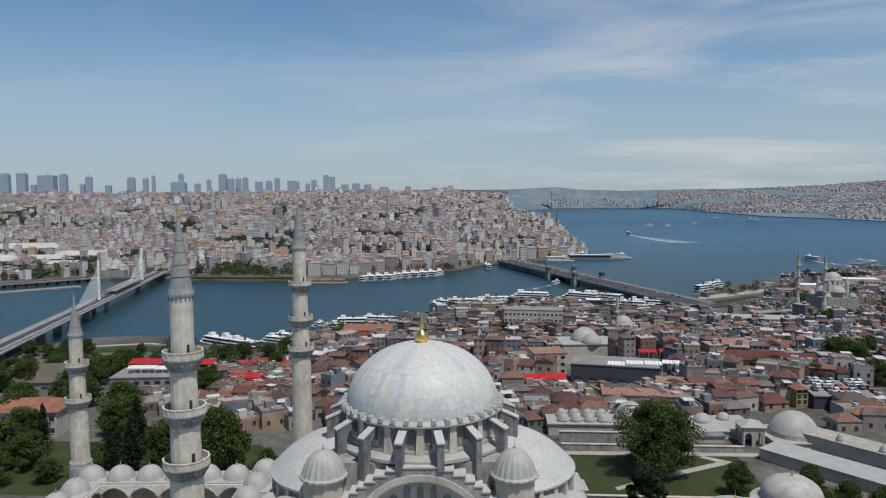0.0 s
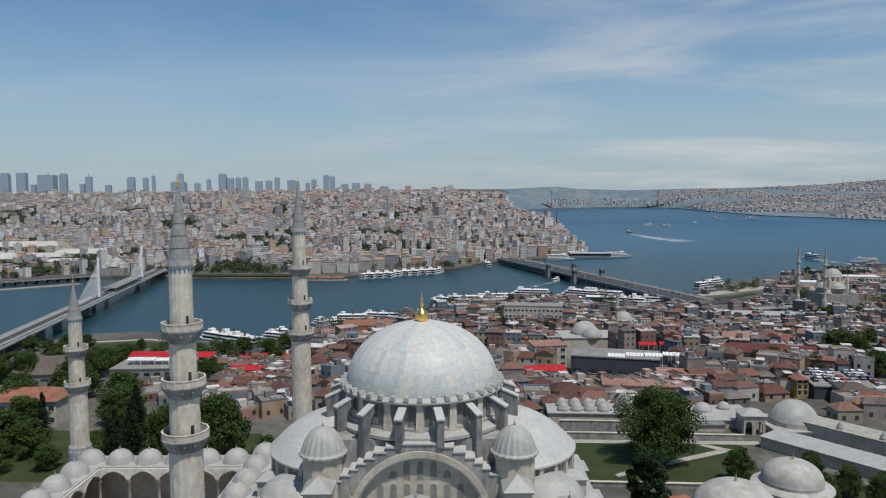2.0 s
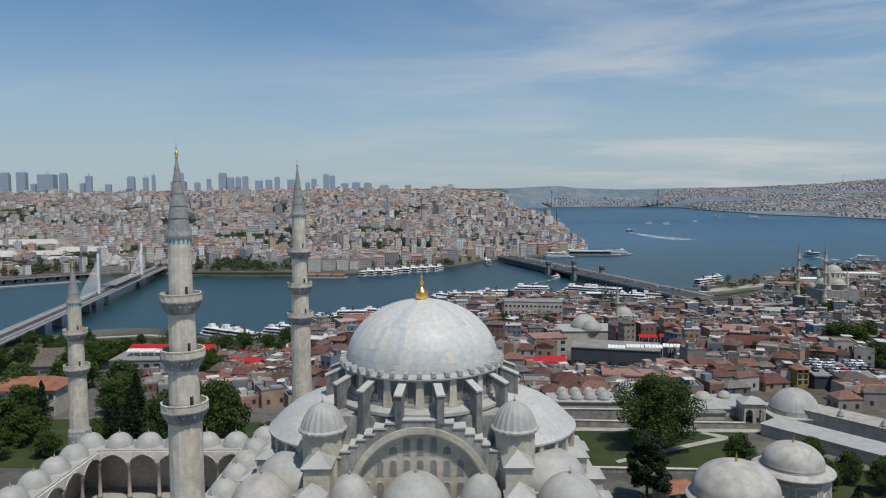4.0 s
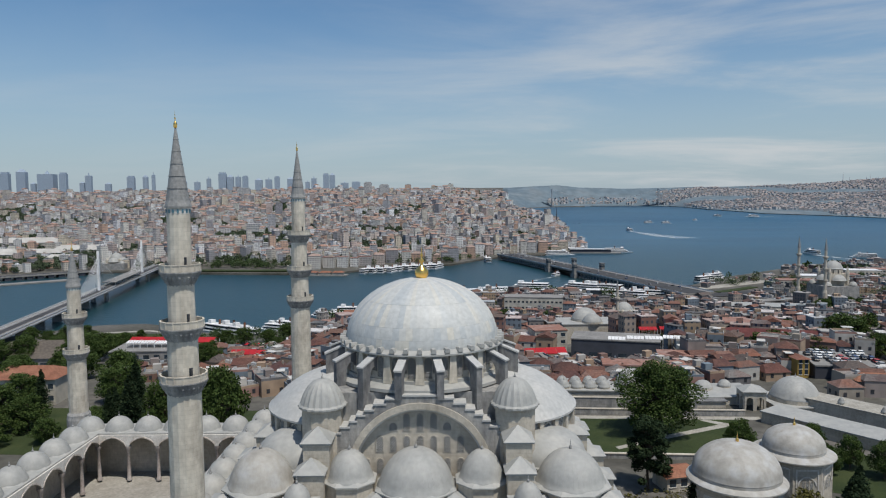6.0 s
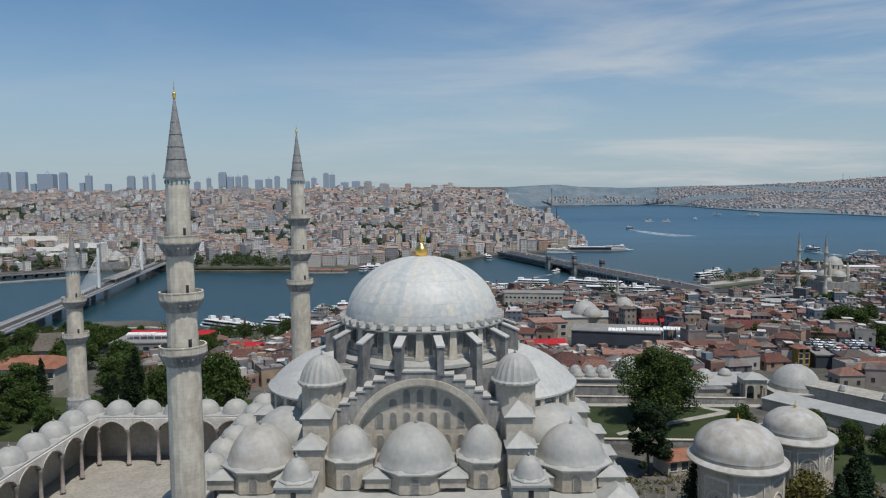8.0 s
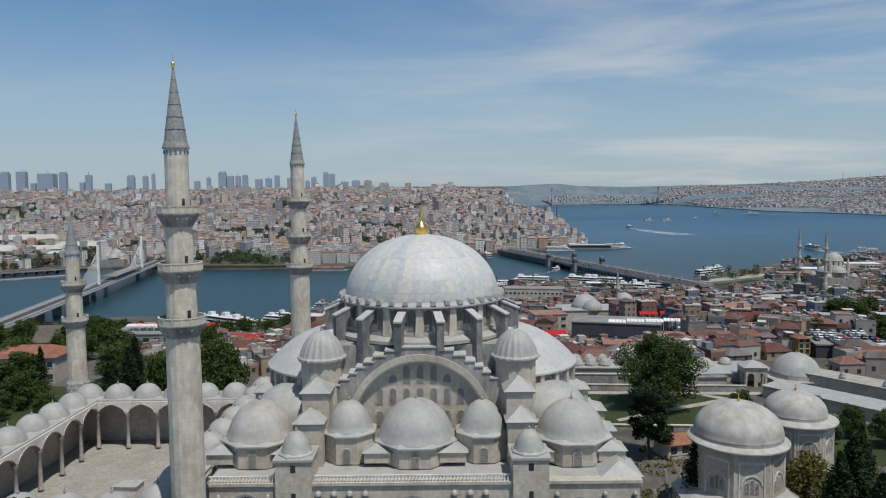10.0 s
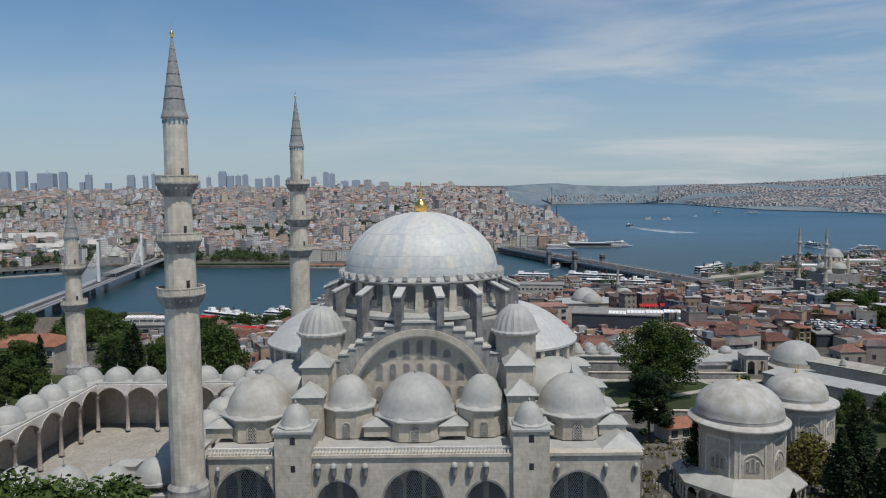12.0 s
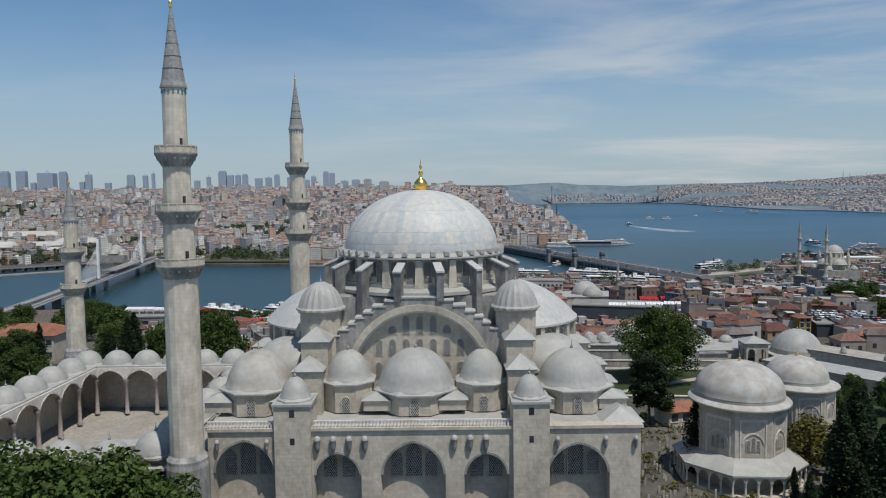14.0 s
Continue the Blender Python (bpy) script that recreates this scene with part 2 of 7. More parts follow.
SKYLINE = table([(-1.2, 100), (-0.62, 96), (-0.46, 104), (-0.3, 106), (-0.15, 116), (-0.07, 124), (0.013, 134), (0.09, 130), (0.125, 140), (0.16, 145), (0.19, 126), (0.25, 118),
                 (0.37, 124), (0.49, 136), (0.53, 148), (0.57, 162), (0.62, 174), (1.2, 160)])
EDGE = 4960.0


def sea(w):
    """The water's height: beyond three kilometres the strait is drawn together and lifts with it."""
    return SEA if w <= 3000 else 64 - 114 * w / (3000 + (w - 3000) * 3.0)


def ease(t):
    t = min(1.0, max(0.0, t))
    return t * t * (3 - 2 * t)


def land(s, w):
    """Ground height and district at a slope s across and a distance w ahead."""
    x, y = spot(s, w)
    n = noise.noise(Vector((x / 260, y / 260, 0.3)))
    a, b, c, d = NEAR(s), FAR(s), TIP(s), ACROSS(s)
    if w <= a:
        t = ease((w - 235) / (min(a - 60, 620) - 235))
        return -1.5 - 45.3 * t + n * 5 * math.sin(math.pi * t), "old"
    if w < b:
        return sea(w) - 7, "water"
    if w <= c and b < 2200:
        rise = min(1.0, (w - b) / 1900) ** 0.85
        top = RIDGE(s) + (SKYLINE(s) - RIDGE(s)) * ease((w - b - 1900) / (EDGE - b - 1900)) if w > b + 1900 else RIDGE(s)
        return -47 + (top + 47) * rise + n * 9 * ease((w - b) / 300), "new"
    if w < d and b < 2200:
        return sea(w) - 7, "water"
    k = max(d, b) if b >= 2200 else d
    low = sea(k) + 3
    return low + (SKYLINE(s) - low) * max(0.0, (w - k) / max(60.0, EDGE - k)) ** 1.1 + n * 7 * ease((w - k) / 200), "far"


GRASSY = surface("earth_and_paving", [(0.07, 0.068, 0.055), (0.11, 0.105, 0.09), (0.16, 0.15, 0.135)], 0.02, 0.3, 0.95, stain=0.4)
# Haze over the far hills is mixed into this blue-grey base colour.
HAZY_HILLS = surface("distant_hillside", [(0.105, 0.15, 0.185), (0.135, 0.18, 0.21), (0.19, 0.22, 0.235)], 0.004, 0.02, 0.95, stain=0.25)
WATER, n_, l_, b_ = nodes_of("strait_water")
b_.inputs["Base Color"].default_value = (0.012, 0.05, 0.085, 1)
b_.inputs["Roughness"].default_value = 0.3
b_.inputs["IOR"].default_value = 1.333
g_ = n_.new("ShaderNodeNewGeometry")
w1 = n_.new("ShaderNodeTexNoise")
w1.inputs["Scale"].default_value = 0.12
w1.inputs["Detail"].default_value = 6
w1.inputs["Roughness"].default_value = 0.65
l_.new(g_.outputs["Position"], w1.inputs["Vector"])
w2 = n_.new("ShaderNodeTexNoise")
w2.inputs["Scale"].default_value = 0.004
w2.inputs["Detail"].default_value = 6
m_ = n_.new("ShaderNodeMapping")
m_.inputs["Scale"].default_value = (0.6, 1.8, 1)
m_.inputs["Rotation"].default_value = (0, 0, 0.35)
l_.new(g_.outputs["Position"], m_.inputs[0])
l_.new(m_.outputs[0], w2.inputs["Vector"])
bp = n_.new("ShaderNodeBump")
bp.inputs["Strength"].default_value = 0.55
bp.inputs["Distance"].default_value = 1.2
l_.new(w1.outputs["Fac"], bp.inputs["Height"])
l_.new(bp.outputs[0], b_.inputs["Normal"])
wr = n_.new("ShaderNodeValToRGB")
wr.color_ramp.elements[0].position, wr.color_ramp.elements[0].color = 0.35, (0.006, 0.050, 0.094, 1)
wr.color_ramp.elements[1].position, wr.color_ramp.elements[1].color = 0.68, (0.013, 0.082, 0.148, 1)
l_.new(w2.outputs["Fac"], wr.inputs[0])
# the sheltered inlet is greener and murkier than the open strait
wp = n_.new("ShaderNodeSeparateXYZ")
l_.new(g_.outputs["Position"], wp.inputs[0])
wm = n_.new("ShaderNodeMapRange")
wm.interpolation_type = "SMOOTHSTEP"
wm.inputs["From Min"].default_value, wm.inputs["From Max"].default_value = 850, 2000
l_.new(wp.outputs["Y"], wm.inputs["Value"])
wx = n_.new("ShaderNodeMix")
wx.data_type = "RGBA"
wx.inputs["A"].default_value = (0.010, 0.040, 0.052, 1)
l_.new(wm.outputs[0], wx.inputs["Factor"])
l_.new(wr.outputs[0], wx.inputs["B"])
l_.new(wx.outputs["Result"], b_.inputs["Base Color"])


def build_ground():
    cols = [-1.15 + 2.3 * i / 300 for i in range(301)]
    g = Geo()
    lines = []
    for s in cols:
        a, b, c, d = NEAR(s), FAR(s), TIP(s), ACROSS(s)
        ws = [30 + (a - 0.3 - 30) * i / 30 for i in range(31)] + [a + 0.3 + (b - 0.6 - a) * i / 24 for i in range(25)]
        if b < 2200:
            ws += [b + 0.3 + (c - 0.6 - b) * i / 40 for i in range(41)] + [c + 0.3 + (max(d, c + 1) - 0.3 - c) * i / 6 for i in range(6)]
            k = max(d, c + 1)
        else:
            ws += [b + 0.3 + 0.001 * i for i in range(41)] + [b + 0.36 + 0.001 * i for i in range(6)]
            k = b + 1
        ws += [k + 0.3 + (EDGE - k) * i / 20 for i in range(21)]
        lines.append([(*spot(s, w), land(s, w)[0]) for w in ws])
    m = len(lines[0])
    hills = []
    for line in lines:
        g.v.extend([(line[0][0] * 6, -420.0, -4.0)] + line)
    for i in range(len(cols) - 1):
        for j in range(m):
            k = i * (m + 1) + j
            if j and max(abs(view(*lines[i][q][:2])[1] - view(*lines[i + 1][q][:2])[1]) for q in (j - 1, min(j, m - 1))) > 250:
                continue
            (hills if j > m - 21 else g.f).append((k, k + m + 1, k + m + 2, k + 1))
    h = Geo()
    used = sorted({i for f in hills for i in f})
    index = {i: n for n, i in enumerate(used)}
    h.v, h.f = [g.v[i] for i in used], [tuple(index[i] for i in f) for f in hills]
    tagged(part("distant_hills", h, HAZY_HILLS), "wooded hills beyond the strait, coloured blue-grey for haze", "hills", kind="structure")
    tagged(part("ground", g, GRASSY), "hillside of earth, paving and quays sloping to the water", "ground", kind="structure")
    g = Geo()
    ws = [520, 800, 1200, 2000, 3000] + [3000 + 100 * i for i in range(1, 20)] + [4955]
    ss = [-1.15 + 0.1 * i for i in range(24)]
    for s in ss:
        g.v.extend([(*spot(s, w), sea(w)) for w in ws])
    for i in range(len(ss) - 1):
        for j in range(len(ws) - 1):
            k = i * len(ws) + j
            g.f.append((k, k + len(ws), k + len(ws) + 1, k + 1))
    tagged(part("water", g, WATER, smooth=60), "deep blue rippled water of the inlet and strait", "water", kind="structure")


build_ground()


# ---------------------------------------------------------------- the great mosque
def finial(parent, x, y, z, h, r, material=GOLD):
    """A spire of stacked bulbs with a crescent-like tip."""
    g = Geo()
    prof = [(r * 0.75, 0), (r, 0.12), (r * 0.98, 0.22), (r * 0.6, 0.33), (r * 0.22, 0.40), (r * 0.16, 0.46), (r * 0.34, 0.52), (r * 0.36, 0.56), (r * 0.14, 0.62),
            (r * 0.10, 0.67), (r * 0.22, 0.71), (r * 0.20, 0.75), (r * 0.07, 0.80), (r * 0.06, 0.90), (0.005, 1.0)]
    g.lathe([(q, z + h * k) for q, k in prof], 14, x, y)
    return part("finial", g, material, parent, smooth=60)


GRILLE = {}


def grille_meshes(w, h):
    """Meshes of an arched window: dark pane, pierced lattice and stone frame, facing -y."""
    key = (round(w, 2), round(h, 2))
    if key not in GRILLE:
        half, zs = w / 2, h - w * 0.55
        line = [(-half, 0.0)] + arc(half, zs, w * 0.55, 8) + [(half, 0.0)]
        a = Geo()
        a.prism(line, -0.02, 0.06)
        b = Geo()
        step = max(0.44, w / 4)
        for k in range(-12, 40):
            for sgn in (1, -1):
                pts = []
                for i in range(41):
                    z = h * i / 40
                    x = sgn * (z - k * step) * 0.6
                    lim = half if z < zs else half * math.sqrt(max(0.0, 1 - ((z - zs) / (w * 0.55)) ** 2))
                    if abs(x) <= lim:
                        pts.append((x, z))
                if len(pts) > 2:
                    (x0, z0), (x1, z1) = pts[0], pts[-1]
                    t = 0.034
                    b.prism([(x0 - t, z0), (x0 + t, z0), (x1 + t, z1), (x1 - t, z1)], -0.09, -0.03)
        c = Geo()
        out = [(x * (1 + 0.11 / half), z + (0.11 if z > 0 else 0)) for x, z in line]
        c.strip(out, line, -0.10, 0.05)
        GRILLE[key] = [part(nm, gg, mt).data for nm, gg, mt in (("pane", a, DARK), ("lattice", b, LATTICE), ("frame", c, STONE))]
        for me in GRILLE[key]:
            for ob in [o for o in scene.collection.objects if o.data == me]:
                bpy.data.objects.remove(ob)
    return GRILLE[key]


def lattice_window(parent, w, h, m):
    meshes = grille_meshes(w, h)
    win = shared("window", meshes[2], parent, m)
    shared("pane", meshes[0], win, Matrix.Identity(4))
    shared("lattice", meshes[1], win, Matrix.Identity(4))
    return win


def lead_dome(parent, x, y, z, radius, rise, n=32, flute=0.0, material=LEAD, fin=1.6, name="dome", eave=0.35, arcs=None):
    """A lead-covered dome with raised seams, its eave and its finial."""
    g = Geo()
    rim = radians(17)
    ball, tall = radius / math.cos(rim), rise / (1 - math.sin(rim))
    foot = z + 0.15 - tall * math.sin(rim)
    prof = [(radius + eave, z - 0.35), (radius + eave, z - 0.1), (radius + 0.05, z + 0.15)] + cap(ball, foot, tall, 12, rim)[1:]
    prof[-1] = (0.01, prof[-1][1])
    g.lathe(prof, n, x, y, flute=flute)
    ob = part(name, g, material, parent, smooth=40 if not flute else 25)
    if not flute:
        s = Geo()
        for k in range(n):
            a = 2 * math.pi * (k + 0.5) / n
            pts = cap(ball + 0.012, foot, tall + 0.012, 8, rim)[:-1]
            c, sn = math.cos(a), math.sin(a)
            v = []
            for r, zz in pts:
                t = 0.03 * max(0.25, r / radius)
                v += [(x + r * c - t * sn, y + r * sn + t * c, zz), (x + (r + 0.010) * c, y + (r + 0.010) * sn, zz + 0.003), (x + r * c + t * sn, y + r * sn - t * c, zz)]
            f = []
            for i in range(len(pts) - 1):
                f += [(3 * i, 3 * i + 1, 3 * i + 4, 3 * i + 3), (3 * i + 1, 3 * i + 2, 3 * i + 5, 3 * i + 4)]
            s.add(v, f)
        part("seam", s, material, ob)
    if fin:
        finial(ob, x, y, z + rise + 0.1, fin, fin * 0.16, CONE)
    return ob


def thing(name, label, category, x=0, y=0, z=0, group=""):
    ob = new(name)
    ob.location = (x, y, z)
    ob.empty_display_size = 0.5
    return tagged(ob, label, category, group)


BASE = Matrix.Translation((*spot(-3.75 / 120.5, 120.5), 0)) @ Matrix.Rotation(TURN, 4, "Z")


def build_mosque():
    M = thing("mosque", "great imperial stone mosque with cascading grey lead domes", "mosque")
    M.matrix_basis = BASE
    # main dome: a core under overlapping lead sheets
    R, RISE, Z0 = 13.45, 10.0, 42.0
    g = Geo()
    prof = [(13.0, 41.2), (14.6, 41.35), (14.6, 41.6), (13.75, 42.15)] + cap(R - 0.12, Z0, RISE - 0.1, 24)[:-1] + [(0.01, Z0 + RISE - 0.1)]
    g.lathe(prof, 96)
    dome = part("main_dome", g, LEAD, M, "pale grey lead main dome with scalloped eave", smooth=35)
    slim = Matrix.Diagonal((0.955, 0.955, 1, 1))
    dome.matrix_local = slim
    bands, cols = (0.0, 0.10, 0.22, 0.46, 0.985), 72
    rows = len(bands) - 1
    for j in range(rows):
        a0, a1 = (math.pi / 2) * bands[j], (math.pi / 2) * bands[j + 1] + 0.006
        sh = Geo()
        half = math.pi / cols * 0.992
        lift = 0.05
        v = []
        for i in range(9):
            e = a0 + (a1 - a0) * i / 8
            k = lift + 0.02 * (1 - i / 8)
            for t in (-half, 0, half):
                v.append(((R + k) * math.cos(e) * math.sin(t), -(R + k) * math.cos(e) * math.cos(t), Z0 + (RISE + k) * math.sin(e)))
        f = [(3 * i + q, 3 * i + q + 1, 3 * i + q + 4, 3 * i + q + 3) for i in range(8) for q in range(2)]
        v += [(p[0] * 0.997, p[1] * 0.997, p[2] - 0.03) for p in v[:3]]
        f += [(27, 28, 1, 0), (28, 29, 2, 1)]
        sh.add(v, f)
        first = part("lead_sheet", sh, SHEET, dome, smooth=50)
        first.rotation_euler = (0, 0, (0.5 if j % 2 else 0) * 2 * math.pi / cols)
        for i in range(1, cols):
            shared("lead_sheet", first.data, dome, Matrix.Rotation((i + (0.5 if j % 2 else 0)) * 2 * math.pi / cols, 4, "Z"))
    # scallops of the eave
    sc = Geo()
    sc.prism([(-0.42, 41.8), (-0.42, 42.1), (-0.28, 42.5), (0.28, 42.5), (0.42, 42.1), (0.42, 41.8)], -14.65, -13.3)
    me = part("eave_block", sc, LEAD, dome)
    for i in range(1, 40):
        shared("eave_block", me.data, dome, Matrix.Rotation(2 * math.pi * i / 40, 4, "Z"))
    finial(dome, 0, 0, 52.0, 5.3, 1.25)
    # drum with windows, pilasters and flying buttresses
    g = Geo()
    g.lathe([(13.45, 36.5), (13.45, 41.4)], 64)
    drum = part("drum", g, STONE_PALE, M, smooth=30)
    drum.matrix_local = slim
    ring = Geo()
    ring.lathe([(13.47, 37.4), (13.9, 37.4), (13.9, 36.9), (15.6, 36.4), (15.6, 35.9)], 64)
    part("drum_base", ring, LEAD, drum, smooth=30)
    for i in range(32):
        a = 2 * math.pi * (i + 0.5) / 32
        lattice_window(drum, 1.25, 3.3, Matrix.Rotation(a, 4, "Z") @ Matrix.Translation((0, -13.47, 37.7)))
    pil = Geo()
    pil.prism([(-0.75, 36.9), (0.75, 36.9), (0.5, 41.2), (-0.5, 41.2)], -14.1, -13.3)
    me = None
    for i in range(16):
        m = Matrix.Rotation(2 * math.pi * i / 16, 4, "Z")
        if me is None:
            me = part("pilaster", pil, STONE_PALE, drum).data
        else:
            shared("pilaster", me, drum, m)
    for k, low in ((0, 35.4), (1, 32.8)):
        b = Geo()
        hole = arc(1.05, 37.9, 1.5, 8, x=14.35)
        line = [(12.9, low), (13.3, low)] + hole + [(15.4, low), (17.2, low)]
        b.strip([(x, 41.25 - (x - 12.9) * 0.384) for x, z in line], line, -0.56, 0.56)
        c = Geo()
        c.prism([(12.9, 41.25), (17.4, 39.6), (17.4, 39.85), (12.9, 41.5)], -0.68, 0.68)
        first = None
        for i in range(16):
            if (min(i, 15 - i) % 2 == 0) != (k == 0):
                continue
            m = Matrix.Rotation(2 * math.pi * (i + 0.5) / 16 - math.pi / 2, 4, "Z")
            if first is None:
                first = part("buttress", b, STONE_DARK, drum)
                first.matrix_local = m
                lid = part("cap", c, SHEETED, first)
            else:
                o = shared("buttress", first.data, drum, m)
                shared("cap", lid.data, o, Matrix.Identity(4))
    # square base with a stepped great arch on both long sides
    steps = [(3.0, 35.8), (5.1, 35.3), (6.9, 34.5), (8.3, 33.6), (9.5, 32.8), (10.6, 31.9), (12.0, 31.0), (14.0, 30.1)]
    for sgn in (1, -1):
        turn = Matrix.Identity(4) if sgn == 1 else Matrix.Rotation(math.pi, 4, "Z")
        front = new("great_arch")
        front.parent = M
        front.matrix_local = turn
        # extrados block by block above the arch
        for i, (hx, z) in enumerate(steps):
            x0 = steps[i - 1][0] if i else -hx
            for s2 in ((1,) if not i else (1, -1)):
                xa, xb = (x0, hx) if s2 == 1 else (-hx, -x0)
                n = 12
                line = [(xa + (xb - xa) * q / n) for q in range(n + 1)]
                def under(x):
                    return 23.8 + 11.0 * math.sqrt(max(0.0, 1 - (x / 11.0) ** 2)) if abs(x) < 11.0 else 20.0
                w = Geo()
                w.strip([(x, z) for x in line], [(x, under(x)) for x in line], -15.8, -12.0)
                part("step", w, STONE_GREY, front)
        for i, (hx, z) in enumerate(steps):
            x0 = steps[i - 1][0] if i else -hx
            for s2 in ((1,) if not i else (1, -1)):
                xa, xb = (x0 - 0.1, hx + 0.12) if s2 == 1 else (-hx - 0.12, -x0 + 0.1)
                if not i:
                    xa, xb = -hx - 0.3, hx + 0.3
                c = Geo()
                c.box(xa, -15.95, z, xb, -11.5, z + 0.24)
                part("step_cap", c, SHEETED, front)
        a = Geo()
        a.strip(arc(11.05, 23.8, 11.05, 40, point=0.0), arc(10.1, 23.8, 10.1, 40, point=0.0), -16.1, -15.0)
        part("archivolt", a, STONE, front, smooth=30)
        a = Geo()
        a.strip(arc(10.12, 23.8, 10.12, 40, point=0.0), arc(9.75, 23.8, 9.75, 40, point=0.0), -15.6, -15.0)
        part("inner_archivolt", a, MARBLE, front, smooth=30)
        t = Geo()
        t.prism([(-10.1, 20.0)] + arc(10.1, 23.8, 10.1, 40, point=0.0) + [(10.1, 20.0)], -14.95, -13.2)
        tymp = part("tympanum", t, STONE, front)
        for z, n, ww, hh in ((30.2, 1, 1.0, 2.8), (27.0, 3, 1.0, 2.5), (23.6, 4, 1.05, 2.4)):
            for k in range(-n, n + 1):
                lattice_window(tymp, ww, hh, Matrix.Translation((2.05 * k, -14.97, z)))
        for x in (-4.1, 4.1):
            lattice_window(tymp, 1.25, 1.3, Matrix.Translation((x, -14.97, 30.3)))
    g = Geo()
    g.box(-13.2, -13.0, 20, 13.2, 13.0, 35.7)
    part("crossing_block", g, STONE_GREY, M)
    # weight turrets on the corners, with two lower stages in front
    for sx in (-1, 1):
        for sy in (-1, 1):
            x, y = -0.2 + 14.7 * sx, 14.0 * sy
            g = Geo()
            g.lathe([(3.2, 20), (3.2, 33.6), (3.5, 33.75), (3.5, 34.15)], 8, x, y, a0=math.pi / 8)
            t = part("turret", g, STONE, M)
            lead_dome(t, x, y, 34.4, 3.3, 3.7, 40, flute=0.028, fin=1.2)
            for k, (yy, zz, hx, hy) in enumerate(((18.4, 30.1, 3.8, 4.0), (21.2, 26.4, 3.8, 3.2))):
                b = Geo()
                b.rbox(x - 0.6 * k * (sx < 0), yy * sy, 18, hx, hy, zz - 18, 0)
                st = part("buttress_stage", b, STONE, M)
                c = Geo()
                c.box(x - 0.6 * k * (sx < 0) - hx / 2 - 0.3, yy * sy - hy / 2 - 0.3, zz, x - 0.6 * k * (sx < 0) + hx / 2 + 0.3, yy * sy + hy / 2 + 0.3, zz + 0.25)
                c.hip(x - 0.6 * k * (sx < 0), yy * sy, zz + 0.25, hx, hy, 1.9, 0, ridge=0.0)
                part("stage_roof", c, LEAD, st)
    # half domes over both ends, each with two corner shells
    for sx in (-1, 1):
        g = Geo()
        x0 = 13.0 * sx
        a0 = -math.pi / 2 if sx == 1 else math.pi / 2
        ball, rim = 12.9 / math.cos(radians(40)), radians(40)
        prof = [(13.3, 30.4), (13.3, 30.7), (12.9, 31.0)] + cap(ball, 31.0 - ball * math.sin(rim), ball, 14, rim)[1:]
        prof[-1] = (0.01, prof[-1][1])
        g.lathe(prof, 48, x0, 0, a0, a0 + math.pi)
        hd = part("half_dome", g, SHEETED, M, smooth=40)
        d = Geo()
        d.lathe([(12.45, 22.0), (12.45, 30.5)], 40, x0, 0, a0, a0 + math.pi)
        dr = part("half_dome_drum", d, STONE_GREY, M, smooth=25)
        for k in range(13):
            a = math.pi * (k + 0.5) / 13
            m = Matrix.Translation((x0, 0, 0)) @ Matrix.Rotation((a if sx == 1 else -a), 4, "Z") @ Matrix.Translation((0, -12.47, 27.3))
            lattice_window(dr, 1.3, 2.6, m)
            p = Geo()
            aa = (a + math.pi / 26) if sx == 1 else -(a + math.pi / 26)
            p.box(-0.4, -13.05, 25.8, 0.4, -12.4, 30.4)
            o = part("pilaster", p, STONE, dr)
            o.matrix_local = Matrix.Translation((x0, 0, 0)) @ Matrix.Rotation(aa, 4, "Z")
        for sy in (-1, 1):
            ex = Geo()
            cx, cy = 19.5 * sx, 10.2 * sy
            ex.lathe([(7.0, 24.6), (7.0, 24.9)] + cap(6.6, 25.0, 4.4, 10)[:-1] + [(0.01, 29.4)], 32, cx, cy)
            part("corner_shell", ex, LEAD, M, smooth=40)
            w = Geo()
            w.lathe([(6.4, 19), (6.4, 24.7)], 32, cx, cy)
            part("shell_drum", w, STONE, M, smooth=25)
    # roof terraces and side aisles with their domes
    g = Geo()
    g.box(-27.9, -26.25, 5.0, 29.7, 27.0, 20.0)
    part("hall", g, STONE, M)
    g = Geo()
    g.box(-28.3, -27.9, 20.0, 30.1, 27.4, 20.35)
    part("terrace_roof", g, LEAD, M)
    for sy in (-1, 1):
        for x, r, zb, rise, mat, hw in ((-23.3, 4.7, 24.1, 4.8, LEAD_WARM, 5.3), (-10.3, 3.35, 24.9, 3.8, LEAD, 3.9), (-0.5, 5.5, 23.8, 5.1, LEAD, 5.9),
                                         (9.2, 3.25, 24.7, 3.9, LEAD, 3.9), (22.2, 4.95, 24.1, 4.5, LEAD, 5.6)):
            y = 18.8 * sy
            b = Geo()
            b.lathe([(hw * 0.98, 20.5), (hw * 0.98, zb - 0.5), (hw * 1.04, zb - 0.4)], 8, x, y, a0=math.pi / 8)
            base = part("aisle_dome_base", b, STONE, M)
            e = Geo()
            e.lathe([(hw * 1.08, zb - 0.5), (hw * 1.08, zb - 0.3), (r + 0.2, zb + 0.1)], 8, x, y, a0=math.pi / 8)
            part("eave", e, LEAD, base)
            lead_dome(base, x, y, zb, r, rise, 40, material=mat, fin=1.5, eave=0.25)
            lattice_window(base, 1.1, 2.2, (Matrix.Identity(4) if sy < 0 else Matrix.Rotation(math.pi, 4, "Z")) @ Matrix.Translation((x * (-sy), -18.8 - hw * 0.92, 20.6)))
